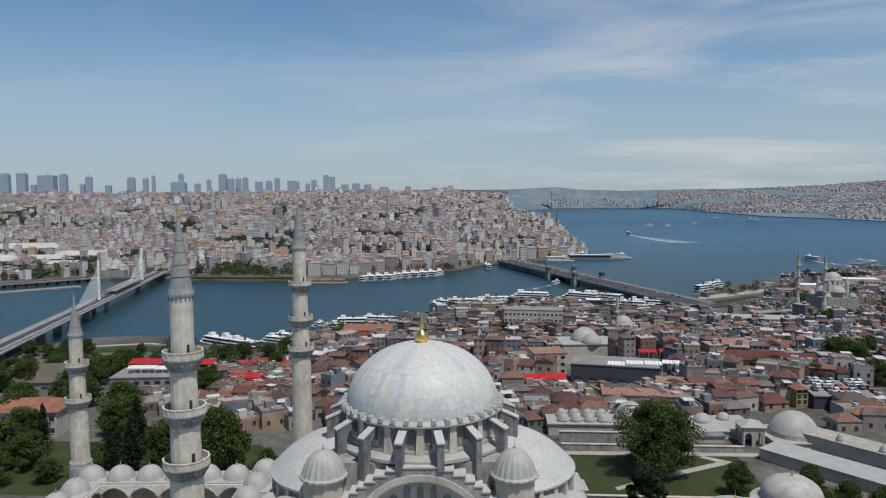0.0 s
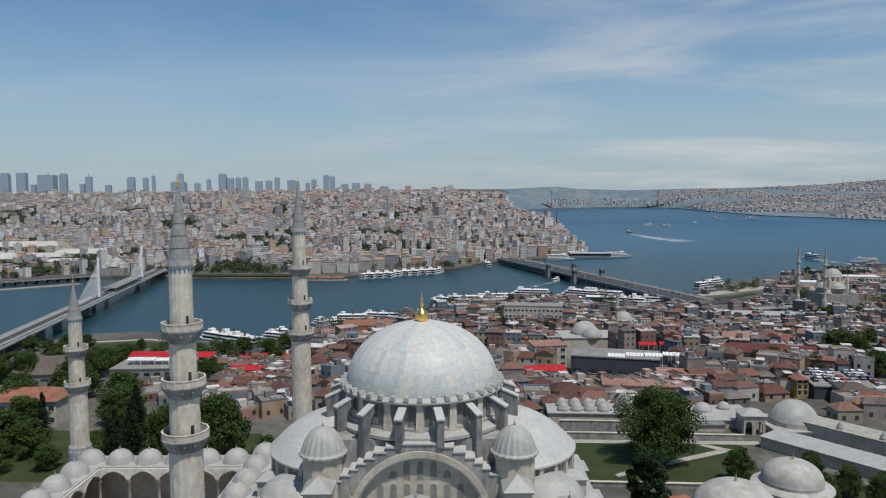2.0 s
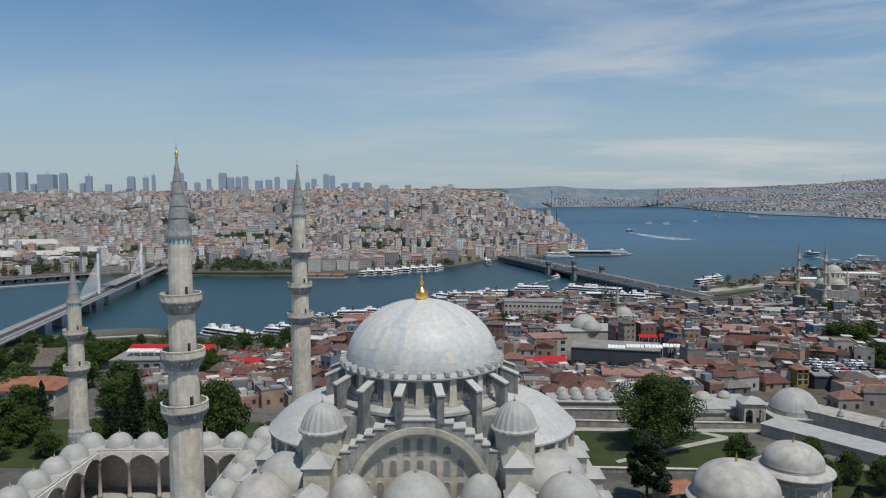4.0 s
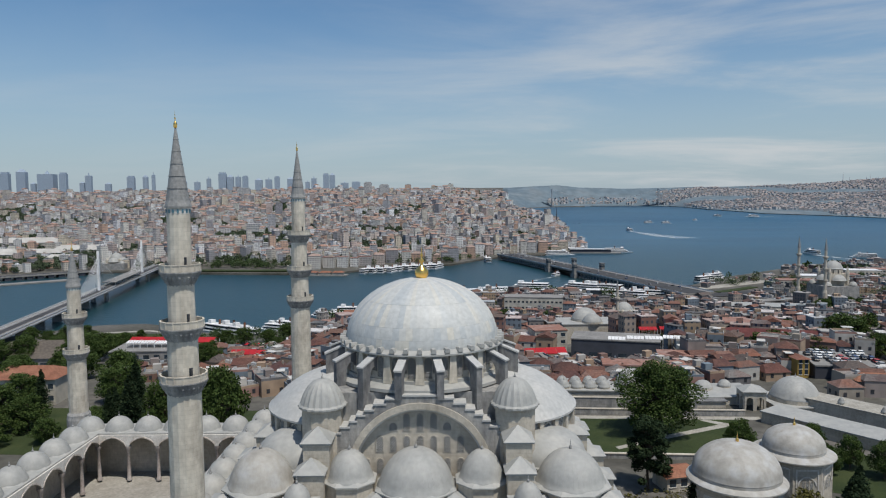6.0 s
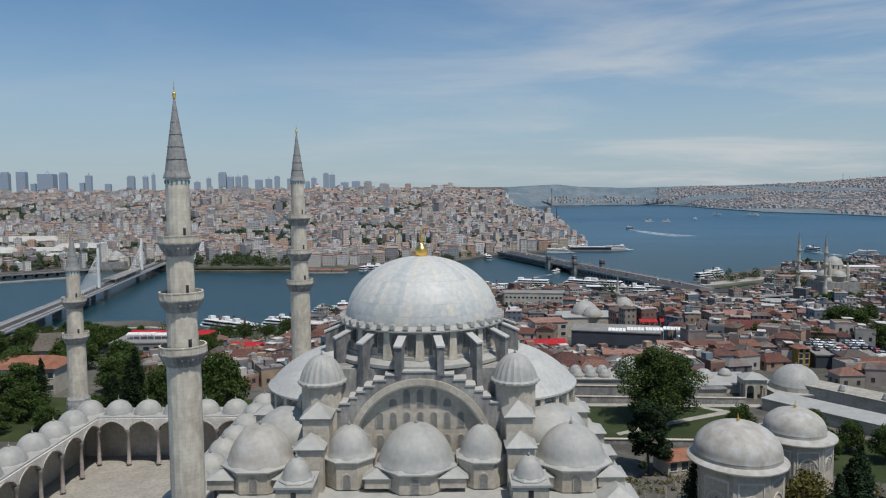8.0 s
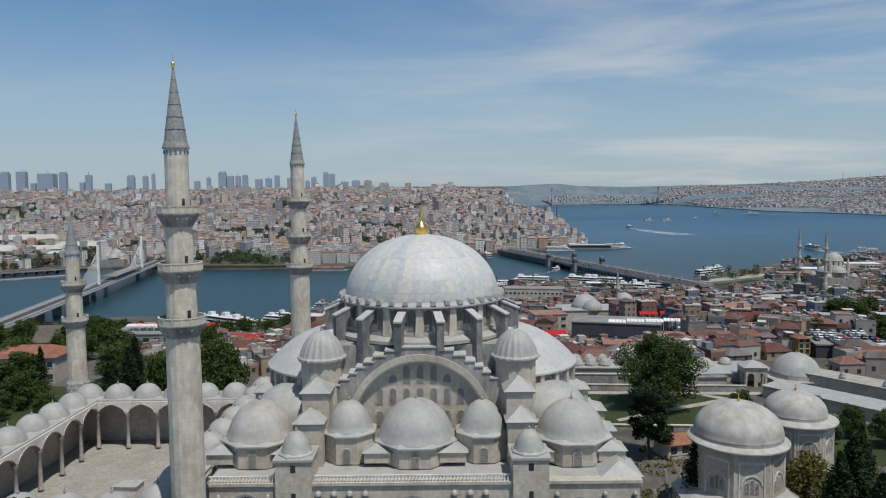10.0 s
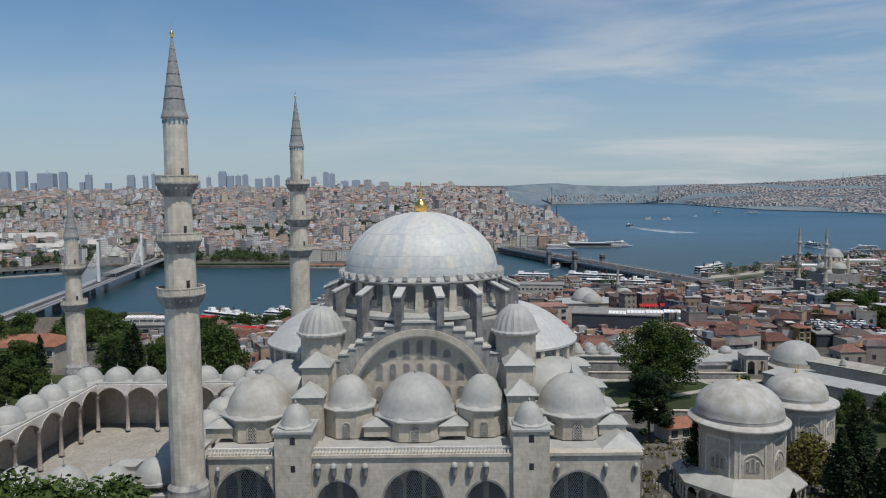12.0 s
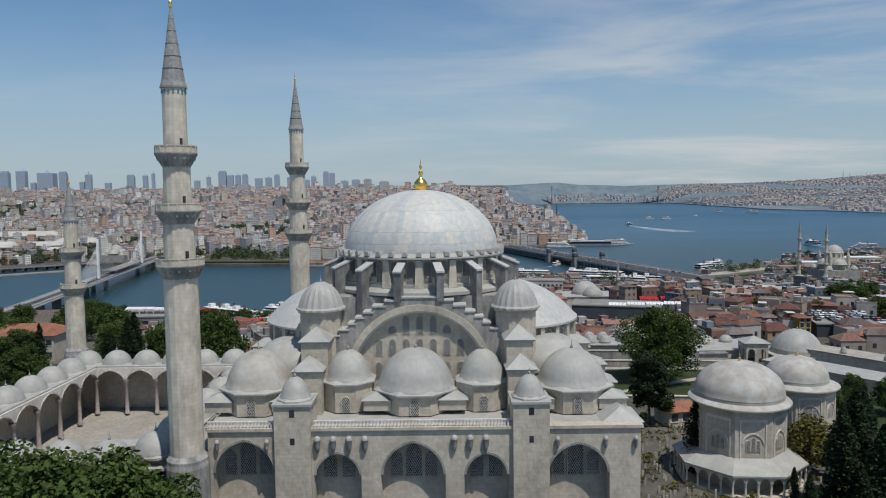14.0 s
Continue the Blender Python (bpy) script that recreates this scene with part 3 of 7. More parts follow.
            if r > 4:
                for s2 in (-1, 1):
                    c = Geo()
                    c.box(x + s2 * (hw - 0.6) - 1.9, y + sy * 2.5 - 1.9, 21, x + s2 * (hw - 0.6) + 1.9, y + sy * 2.5 + 1.9, 22.5)
                    part("corner_block", c, STONE, base)
                    c = Geo()
                    c.hip(x + s2 * (hw - 0.6), y + sy * 2.5, 22.5, 3.8, 3.8, 1.0, 0, ridge=0.0, over=0.3)
                    part("corner_roof", c, LEAD, base)
        for x in (-16.5, 15.1):
            y = 26.4 * sy
            b = Geo()
            b.box(x - 2.4, y - 2.6, 1, x + 2.4, y + 2.6, 23.5)
            tw = part("stair_tower", b, STONE, M)
            c = Geo()
            c.box(x - 2.65, y - 2.85, 23.5, x + 2.65, y + 2.85, 23.8)
            c.lathe([(2.5, 23.8), (2.5, 24.0), (2.1, 24.3)], 8, x, y, a0=math.pi / 8)
            part("tower_roof", c, LEAD, tw)
            lead_dome(tw, x, y, 24.3, 1.95, 2.4, 24, fin=1.3, eave=0.15)
            for half, z0, z1 in ((0.35, 22.0, 23.0), (0.3, 18.3, 19.2)):
                sl = Geo()
                sl.box(x - half, y - 2.62 if sy < 0 else y + 2.55, z0, x + half, y - 2.5 if sy < 0 else y + 2.62, z1)
                part("slot_window", sl, DARK, tw)
    # front wall with blind arches
    F = -27.3
    fw = None
    bays = ((-23.1, 4.2, 14.4, 4.5), (-10.7, 3.15, 13.9, 3.2), (-0.6, 4.3, 13.9, 4.6), (9.2, 3.0, 13.8, 3.1), (21.4, 4.2, 13.9, 4.2))
    x = -27.9
    for i, (cx, half, zs, rise) in enumerate(bays):
        hole = arc(half, zs, rise, 20, cx)
        x1 = 29.7 if i == 4 else (cx + half + bays[i + 1][0] - bays[i + 1][1]) / 2
        wall = Geo()
        line = [(x, 0.0), (cx - half, 0.0)] + hole + [(cx + half, 0.0), (x1, 0.0)]
        wall.strip([(px_, 20.0) for px_, z in line], line, F - 1.0, F + 0.9)
        bay = part("front_wall", wall, STONE, M)
        fw = fw or bay
        x = x1
    for cx, half, zs, rise in bays:
        a = Geo()
        a.strip(arc(half + 0.02, zs, rise + 0.02, 20, cx), arc(half - 0.3, zs, rise - 0.3, 20, cx), F - 1.08, F - 0.5)
        part("arch_moulding", a, STONE_GREY, fw, smooth=30)
        xs = (-2.35, 0.0, 2.35) if half > 4 else (-1.25, 1.25)
        for dx in xs:
            hgt = 4.6 if (dx == 0 and half > 4) else 3.6
            lattice_window(fw, 1.7 if half < 4 else 1.6 + (0.5 if dx == 0 else 0), hgt, Matrix.Translation((cx + dx, F + 0.87, zs - 1.0)))
    led = Geo()
    led.box(-27.9, F - 1.3, 20.0, 30.0, F + 0.4, 20.4)
    part("cornice", led, STONE, fw)
    bal = Geo()
    bal.box(-13.8, F - 1.1, 21.15, 12.4, F - 0.85, 21.35)
    bal.box(-27.9, F - 1.1, 21.15, -19.0, F - 0.85, 21.35)
    rail = part("balustrade", bal, MARBLE, fw)
    bs = Geo()
    bs.lathe([(0.1, 0), (0.14, 0.25), (0.08, 0.5), (0.12, 0.78)], 6)
    me = None
    for k in range(76):
        x = -13.7 + 0.46 * k if k < 57 else -27.7 + 0.46 * (k - 57)
        m = Matrix.Translation((x, F - 0.97, 20.38))
        if me is None:
            first = part("baluster", bs, MARBLE, rail)
            first.matrix_local = m
            me = first.data
        else:
            shared("baluster", me, rail, m)
    sp = Geo()
    sp.lathe([(0.05, -1.1), (0.35, -0.55), (0.55, 0.0), (0.55, 0.9), (0.62, 1.0)], 10)
    spt = part("spout", sp, STONE_GREY, fw, smooth=40)
    lid = Geo()
    lid.lathe([(0.66, 1.0)] + cap(0.66, 1.05, 0.65, 5), 10)
    spl = part("spout_cap", lid, LEAD, spt, smooth=40)
    places = [-13.3, -11.2, -9.1, -7.0, 4.9, 7.0, 9.1]
    spt.matrix_local = Matrix.Translation((places[0], F - 1.3, 17.9)) @ Matrix.Diagonal((0.72, 0.72, 0.85, 1))
    for x in places[1:]:
        o = shared("spout", spt.data, fw, Matrix.Translation((x, F - 1.3, 17.9)) @ Matrix.Diagonal((0.72, 0.72, 0.85, 1)))
        shared("spout_cap", spl.data, o, Matrix.Identity(4))
    for x in (-26.6, -20.0, 18.6, 25.0, 29.0):
        o = shared("spout", spt.data, fw, Matrix.Translation((x, F - 1.35, 17.9)) @ Matrix.Diagonal((0.5, 0.5, 0.65, 1)))
        shared("spout_cap", spl.data, o, Matrix.Identity(4))
    # stepped buttress roofs down both ends of the hall
    for sx in (-1, 1):
        for bx, by, hx, hy, top in ((24.6, -6.5, 4.4, 3.4, 27.0), (24.6, 6.5, 4.4, 3.4, 27.0), (27.3, -6.5, 4.2, 4.2, 23.6), (27.3, 6.5, 4.2, 4.2, 23.6), (26.4, 0.0, 5.5, 6.4, 22.2), (27.3, -13.0, 4.4, 4.0, 22.4), (27.3, 13.0, 4.4, 4.0, 22.4)):
            b = Geo()
            b.rbox(bx * sx, by, 19.5, hx, hy, top - 19.5, 0)
            st = part("end_buttress", b, STONE, M)
            c = Geo()
            c.box(bx * sx - hx / 2 - 0.25, by - hy / 2 - 0.25, top, bx * sx + hx / 2 + 0.25, by + hy / 2 + 0.25, top + 0.22)
            c.hip(bx * sx, by, top + 0.22, hx, hy, 1.1, 0, ridge=0.2)
            part("buttress_roof", c, LEAD, st)
    # hipped lead roof of the corner bay
    for x, y, sx, sy, h, r in ((27.6, -24.0, 5.0, 6.0, 1.6, 0.3), (-25.5, -9.5, 4.5, 9.0, 2.6, 0.5), (28.0, -8.0, 4.0, 12.0, 1.3, 0.6)):
        c = Geo()
        c.hip(x, y, 20.35, sx, sy, h, 0, ridge=r)
        part("corner_roof", c, LEAD, M)
    return M


SHEET = surface("lead_sheet", [(0.42, 0.445, 0.45), (0.48, 0.495, 0.485), (0.51, 0.515, 0.49), (0.58, 0.555, 0.48)], 0.25, 1.4, 0.5, 0.0, 0.04, "object", 0.72, stain=0.16)
SHEETED = surface("half_dome_lead", [(0.41, 0.413, 0.40), (0.445, 0.443, 0.423), (0.48, 0.472, 0.445)], 0.3, 1.6, 0.5, 0.0, 0.05, stain=0.16)
build_mosque()


def minaret_parts(name, label, x, y, foot, stages, cone_z, tip_z, shaft_r, top_r):
    """A fluted stone shaft with balconies on corbels, a lead cone and a gilded spire. stages: (rail height, radius) of each balcony from the top."""
    T = thing(name, label, "minaret", x, y, foot, "minarets of the great mosque")
    n = 16
    zs = [(cone_z, top_r)] + [(z, top_r + (shaft_r - top_r) * (i + 1) / len(stages)) for i, (z, r) in enumerate(stages)]
    for i, (z, r) in enumerate(zs):
        low = zs[i + 1][0] - 0.9 if i + 1 < len(zs) else 17.8
        g = Geo()
        r0 = r if i else top_r
        g.lathe([(r0 * 1.02, low - foot), (r0, (z - 2.6 if i else z) - foot + 0.3)], n)
        sh = part("shaft", g, STONE_PALE, T, smooth=18)
        if i + 1 < len(zs):
            d = Geo()
            d.box(r0 * 0.72, -r0 * 0.75, low - foot + 0.05, r0 * 0.86, -r0 * 0.45, low - foot + 1.9)
            part("doorway", d, DARK, sh)
    for i, (z, r) in enumerate(stages):
        rs = zs[i + 1][1]
        z -= foot
        g = Geo()
        prof = [(rs, z - 2.5)]
        for k in range(5):
            q = rs + (r - rs) * (k + 1) / 5
            prof += [(q - (r - rs) * 0.1, z - 2.35 + 0.28 * k), (q, z - 2.25 + 0.28 * k)]
        prof += [(r + 0.08, z - 0.95), (r + 0.08, z - 0.8), (rs * 0.9, z - 0.8)]
        g.lathe(prof, 32, flute=0.012)
        b = part("balcony", g, STONE_GREY, T, smooth=15)
        # rows of stalactite niches hanging under the floor
        for tier, (dr, dz, hh) in enumerate(((0.30, 1.55, 0.62), (0.60, 2.0, 0.55), (0.86, 2.4, 0.5))):
            m = Geo()
            rr = r - dr
            count = 26 - 2 * tier
            for k in range(count):
                a = 2 * math.pi * (k + 0.5 * (tier % 2)) / count
                m.rbox(rr * math.cos(a), rr * math.sin(a), z - dz, 0.30, 0.30, hh, a)
                m.rbox((rr - 0.05) * math.cos(a), (rr - 0.05) * math.sin(a), z - dz - 0.22, 0.16, 0.14, 0.24, a)
            part("stalactite_tier", m, STONE_GREY, b)
        p = Geo()
        p.lathe([(r, z - 0.85), (r, z), (r + 0.06, z), (r + 0.06, z + 0.12), (r - 0.16, z + 0.12), (r - 0.16, z - 0.85)], 16)
        rail = part("parapet", p, STONE_PALE, b)
        post = Geo()
        post.box(r - 0.1, -0.08, z - 0.85, r + 0.05, 0.08, z + 0.16)
        first = part("post", post, STONE_PALE, rail)
        for k in range(1, 16):
            shared("post", first.data, rail, Matrix.Rotation(2 * math.pi * k / 16, 4, "Z"))
    h = cone_z - foot
    g = Geo()
    g.lathe([(top_r * 1.01, h - 0.75), (top_r * 1.03, h - 0.1)], n)
    part("tile_band", g, MARBLE, T)
    sq = Geo()
    sq.box(-0.11, -top_r * 1.06, h - 0.65, 0.11, -top_r, h - 0.2)
    first = part("tile", sq, TILE, T)
    for k in range(1, 16):
        shared("tile", first.data, T, Matrix.Rotation(2 * math.pi * k / 16, 4, "Z"))
    g = Geo()
    ch = tip_z - cone_z - 2.0
    g.lathe([(top_r * 1.0, h), (top_r * 1.14, h), (top_r * 1.14, h + 0.2), (top_r * 0.98, h + 0.9), (0.09, h + ch)], n, flute=0.012)
    cone = part("cone", g, CONE, T)
    for k in range(1, 6):
        rb = Geo()
        q = 0.9 + (ch - 0.9) * k / 6
        r = top_r * 0.98 * (1 - k / 6) + 0.09
        rb.lathe([(r + 0.01, h + q - 0.05), (r + 0.018, h + q), (r + 0.0, h + q + 0.05)], n)
        part("seam", rb, CONE, cone)
    finial(cone, 0, 0, h + ch - 0.15, 2.2, 0.24)
    g = Geo()
    g.lathe([(shaft_r * 1.30, 0), (shaft_r * 1.30, 16.6 - foot), (shaft_r * 1.24, 17.2 - foot), (shaft_r * 1.24, 17.6 - foot), (shaft_r * 1.02, 18.2 - foot)], n)
    part("plinth", g, STONE_GREY, T)
    return T


for words, across, deep, stages, cone_z, tip_z, shaft_r, top_r in (
        ("tall fluted stone minaret with three balconies, beside the hall", -29.65, -31.0, ((57.4, 2.5), (50.25, 2.68), (43.4, 2.9)), 64.6, 76.7, 2.1, 1.42),
        ("tall fluted stone minaret with three balconies, behind the domes", -28.1, 35.5, ((58.5, 2.5), (50.8, 2.68), (44.1, 2.9)), 65.7, 78.2, 2.15, 1.45),
        ("shorter stone minaret with two balconies at the courtyard corner", -78.7, 36.3, ((40.5, 2.5), (32.5, 2.7)), 46.4, 56.6, 1.98, 1.42)):
    at_ = BASE @ Vector((across, deep, 0))
    minaret_parts("minaret", words, at_.x, at_.y, 0.0, stages, cone_z, tip_z, shaft_r, top_r)


def build_courtyard():
    C = thing("courtyard_arcade", "marble courtyard arcade with pointed arches under small lead domes", "arcade")
    C.matrix_basis = BASE
    fl = Geo()
    fl.box(-77.5, -28.0, -2.0, -29.0, 35.0, 4.8)
    floor = part("floor", fl, PAVE)
    floor.matrix_basis = BASE
    tagged(floor, "pale marble paving of the courtyard terrace", "floor", kind="structure")
    X0, X1, Y0, Y1 = -74.1, -35.7, -26.0, 32.0
    # outer walls behind the arcades
    for x0, y0, x1, y1 in ((X0 - 2.6, Y1 + 2.6, X1, Y1 + 3.4), (X0 - 3.4, Y0 - 3.4, X0 - 2.6, Y1 + 3.4), (X0 - 2.6, Y0 - 3.4, X1, Y0 - 2.6)):
        w = Geo()
        w.box(x0, y0, -2, x1, y1, 15.15)
        part("outer_wall", w, STONE, C)
    domes = []
    nx, ny = 7, 9
    dx, dy = (X1 - X0) / (nx - 1), (Y1 - Y0) / (ny - 1)
    for i in range(nx):
        for j in range(ny):
            if i in (0, nx - 1) or j in (0, ny - 1):
                domes.append((X0 + i * dx, Y0 + j * dy, i == nx - 1))
    first = hi = None
    for x, y, tall in domes:
        z = 16.9 if tall else 15.7
        o = new("portico_bay")
        o.parent = C
        o.location = (x, y, z)
        if first is None:
            e = Geo()
            e.lathe([(3.35, -0.5), (3.35, -0.2), (2.9, 0.1)], 8, a0=math.pi / 8)
            ev = part("eave", e, LEAD, o)
            dm = lead_dome(o, 0, 0, 0.1, 2.85, 2.35, 24, fin=1.3, eave=0.12)
            first = (ev.data, dm.data, [(c.name.split(".")[0], c.data) for c in dm.children])
        else:
            shared("eave", first[0], o, Matrix.Identity(4))
            d = shared("dome", first[1], o, Matrix.Identity(4))
            d.parent = o
            for nm, me in first[2]:
                shared(nm, me, d, Matrix.Identity(4))
    # roofs of the four walks
    r = Geo()
    r.box(X0 - 3.6, Y1 - 3.3, 15.2, X1 + 3, Y1 + 3.6, 15.5)
    r.box(X0 - 3.6, Y0 - 3.6, 15.2, X1 + 3, Y0 + 3.3, 15.5)
    r.box(X0 - 3.6, Y0 + 3.3, 15.2, X0 + 3.3, Y1 - 3.3, 15.5)
    r.box(X1 - 3.3, Y0 + 3.3, 16.6, X1 + 3, Y1 - 3.3, 17.0)
    part("walk_roof", r, LEAD, C)
    # arches and columns
    col = Geo()
    col.lathe([(0.55, 5.2), (0.55, 5.6), (0.40, 5.8), (0.34, 11.6), (0.42, 11.7), (0.62, 12.3), (0.66, 12.5), (0.66, 12.7)], 12)
    me = None
    spots = set()
    def side(p, q, n, height):
        nonlocal me
        p, q = Vector((*p, 0)), Vector((*q, 0))
        a = math.atan2(q.y - p.y, q.x - p.x)
        L = (q - p).length / n
        for k in range(n):
            c = p + (q - p) * ((k + 0.5) / n)
            m = Matrix.Translation(c) @ Matrix.Rotation(a, 4, "Z")
            g = Geo()
            hole = arc(L / 2 - 0.42, 12.7, 1.95, 14, point=0.3)
            line = [(-L / 2, 12.7)] + hole + [(L / 2, 12.7)]
            g.strip([(x, height) for x, z in line], line, -0.4, 0.4, m)
            ap = part("arch", g, MARBLE, C)
            z = Geo()
            z.strip([(x, zz + 0.28) for x, zz in hole], hole, -0.5, 0.5, m)
            part("voussoir_ring", z, VOUSSOIR, ap)
            for e in (k, k + 1):
                pt = p + (q - p) * (e / n)
                key = (round(pt.x, 1), round(pt.y, 1))
                if key not in spots:
                    spots.add(key)
                    if me is None:
                        f = part("column", col, COLUMN, C, smooth=40)
                        f.location = pt
                        me = f.data
                    else:
                        shared("column", me, C, Matrix.Translation(pt))
    xa, xb, ya, yb = X0 + 3.2, X1 - 3.2, Y0 + 3.2, Y1 - 3.2
    side((xa, yb), (xb, yb), 5, 15.2)
    side((xa, ya), (xa, yb), 7, 15.2)
    side((xa, ya), (xb, ya), 5, 15.2)
    side((xb, ya), (xb, yb), 7, 16.6)
    # raised door block with the dark blue lead dome of the side gate
    g = Geo()
    g.box(-36.0, -27.8, 4.5, -31.0, -21, 16.0)
    part("gate_block", g, STONE, C)
    # fountain
    F = thing("fountain", "small square marble courtyard fountain with lead roof", "fountain", *(BASE @ Vector((-53, 3, 4.8))))
    g = Geo()
    g.box(-2, -1.6, 0, 2, 1.6, 3.0)
    part("body", g, MARBLE, F)
    g = Geo()
    g.hip(0, 0, 3.0, 4, 3.2, 0.5, 0, 0.3, 0.3)
    part("roof", g, LEAD, F)


PAVE = surface("court_paving", [(0.28, 0.26, 0.225), (0.35, 0.33, 0.29)], 0.3, 1.5, 0.85, stain=0.25)
VOUSSOIR = surface("voussoirs", [(0.50, 0.42, 0.36), (0.62, 0.58, 0.52)], 1.2, 3, 0.8)
COLUMN = surface("granite_column", [(0.30, 0.25, 0.23), (0.42, 0.38, 0.35)], 0.3, 3, 0.5)
build_courtyard()

# ---------------------------------------------------------------- city materials
def facade(name, colours, floor=3.1, bay=2.6, glass=(0.05, 0.06, 0.075), per="island", share=0.42):
    """Painted walls, one colour to a house, with rows of dark window openings."""
    m, n, l, b = nodes_of(name)
    geo = n.new("ShaderNodeNewGeometry")
    rnd = geo.outputs["Random Per Island"] if per == "island" else n.new("ShaderNodeObjectInfo").outputs["Random"]
    ramp = n.new("ShaderNodeValToRGB")
    ramp.color_ramp.interpolation = "CONSTANT"
    el = ramp.color_ramp.elements
    el[0].position, el[0].color = 0, (*colours[0], 1)
    el[1].position, el[1].color = 1 - 1 / len(colours), (*colours[-1], 1)
    for i, c in enumerate(colours[1:-1], 1):
        e = el.new(i / len(colours))
        e.color = (*c, 1)
    l.new(rnd, ramp.inputs[0])
    grime = n.new("ShaderNodeTexNoise")
    grime.inputs["Scale"].default_value = 0.25
    grime.inputs["Detail"].default_value = 5
    l.new(geo.outputs["Position"], grime.inputs["Vector"])
    gr = n.new("ShaderNodeMapRange")
    gr.inputs["From Min"].default_value, gr.inputs["From Max"].default_value = 0.3, 0.7
    gr.inputs["To Min"].default_value, gr.inputs["To Max"].default_value = 0.72, 1.08
    l.new(grime.outputs["Fac"], gr.inputs["Value"])
    wall = n.new("ShaderNodeVectorMath"); wall.operation = "SCALE"
    l.new(ramp.outputs[0], wall.inputs[0])
    l.new(gr.outputs[0], wall.inputs["Scale"])
    if not bay:
        l.new(wall.outputs[0], b.inputs["Base Color"])
        b.inputs["Roughness"].default_value = 0.85
        return m
    # along the wall: position on the level tangent
    tan = n.new("ShaderNodeVectorMath"); tan.operation = "CROSS_PRODUCT"
    tan.inputs[1].default_value = (0, 0, 1)
    l.new(geo.outputs["True Normal"], tan.inputs[0])
    dot = n.new("ShaderNodeVectorMath"); dot.operation = "DOT_PRODUCT"
    l.new(tan.outputs[0], dot.inputs[0])
    l.new(geo.outputs["Position"], dot.inputs[1])
    sp = n.new("ShaderNodeSeparateXYZ")
    l.new(geo.outputs["Position"], sp.inputs[0])

    def gate(src, period, lo, hi, shift):
        k = n.new("ShaderNodeMath"); k.operation = "MULTIPLY_ADD"
        k.inputs[1].default_value = 1 / period
        l.new(src, k.inputs[0])
        l.new(shift, k.inputs[2])
        fr = n.new("ShaderNodeMath"); fr.operation = "FRACT"
        l.new(k.outputs[0], fr.inputs[0])
        c = n.new("ShaderNodeMath"); c.operation = "COMPARE"
        c.inputs[1].default_value = (lo + hi) / 2
        c.inputs[2].default_value = (hi - lo) / 2
        l.new(fr.outputs[0], c.inputs[0])
        return c.outputs[0]

    off = n.new("ShaderNodeMath"); off.operation = "MULTIPLY"; off.inputs[1].default_value = 7.3
    l.new(rnd, off.inputs[0])
    a = gate(dot.outputs["Value"], bay, 0.5 - share / 2, 0.5 + share / 2, off.outputs[0])
    c = gate(sp.outputs["Z"], floor, 0.3, 0.78, off.outputs[0])
    both = n.new("ShaderNodeMath"); both.operation = "MULTIPLY"
    l.new(a, both.inputs[0])
    l.new(c, both.inputs[1])
    mx = n.new("ShaderNodeMix"); mx.data_type = "RGBA"
    l.new(both.outputs[0], mx.inputs["Factor"])
    l.new(wall.outputs[0], mx.inputs["A"])
    mx.inputs["B"].default_value = (*glass, 1)
    l.new(mx.outputs["Result"], b.inputs["Base Color"])
    b.inputs["Roughness"].default_value = 0.8
    return m


WALLS = [(0.78, 0.77, 0.74), (0.50, 0.34, 0.25), (0.29, 0.28, 0.29), (0.57, 0.50, 0.39), (0.59, 0.56, 0.51), (0.49, 0.45, 0.39), (0.66, 0.65, 0.62), (0.44, 0.41, 0.39), (0.55, 0.47, 0.41), (0.38, 0.38, 0.39), (0.60, 0.58, 0.52), (0.54, 0.53, 0.51), (0.47, 0.38, 0.34), (0.67, 0.66, 0.66)]
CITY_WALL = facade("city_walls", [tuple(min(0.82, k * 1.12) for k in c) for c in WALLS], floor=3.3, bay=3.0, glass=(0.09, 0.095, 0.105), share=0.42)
OLD_WALL = facade("old_town_walls", [(0.30, 0.25, 0.21), (0.22, 0.12, 0.095), (0.38, 0.35, 0.31), (0.15, 0.14, 0.135), (0.36, 0.26, 0.17), (0.48, 0.46, 0.43), (0.24, 0.21, 0.19), (0.34, 0.20, 0.16), (0.16, 0.20, 0.24)])
PLAIN_WALL = facade("rendered_walls", [(0.31, 0.27, 0.22), (0.20, 0.12, 0.095), (0.38, 0.36, 0.33), (0.15, 0.145, 0.145), (0.36, 0.26, 0.18), (0.46, 0.44, 0.40), (0.25, 0.21, 0.19), (0.33, 0.20, 0.165), (0.16, 0.20, 0.23)], bay=0, per="object")
# Paler than the near tiles: the distance haze sits in this colour.
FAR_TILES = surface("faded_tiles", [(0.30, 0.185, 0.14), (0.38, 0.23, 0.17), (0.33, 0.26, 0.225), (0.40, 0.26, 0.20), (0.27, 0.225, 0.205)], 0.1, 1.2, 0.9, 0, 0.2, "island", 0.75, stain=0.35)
TILES = surface("clay_tiles", [(0.075, 0.050, 0.043), (0.14, 0.072, 0.056), (0.165, 0.10, 0.078), (0.12, 0.105, 0.097), (0.22, 0.10, 0.07), (0.21, 0.205, 0.20), (0.10, 0.058, 0.052), (0.25, 0.145, 0.105)], 0.1, 1.2, 0.9, 0, 0.2, "island", 0.75, stain=0.4)
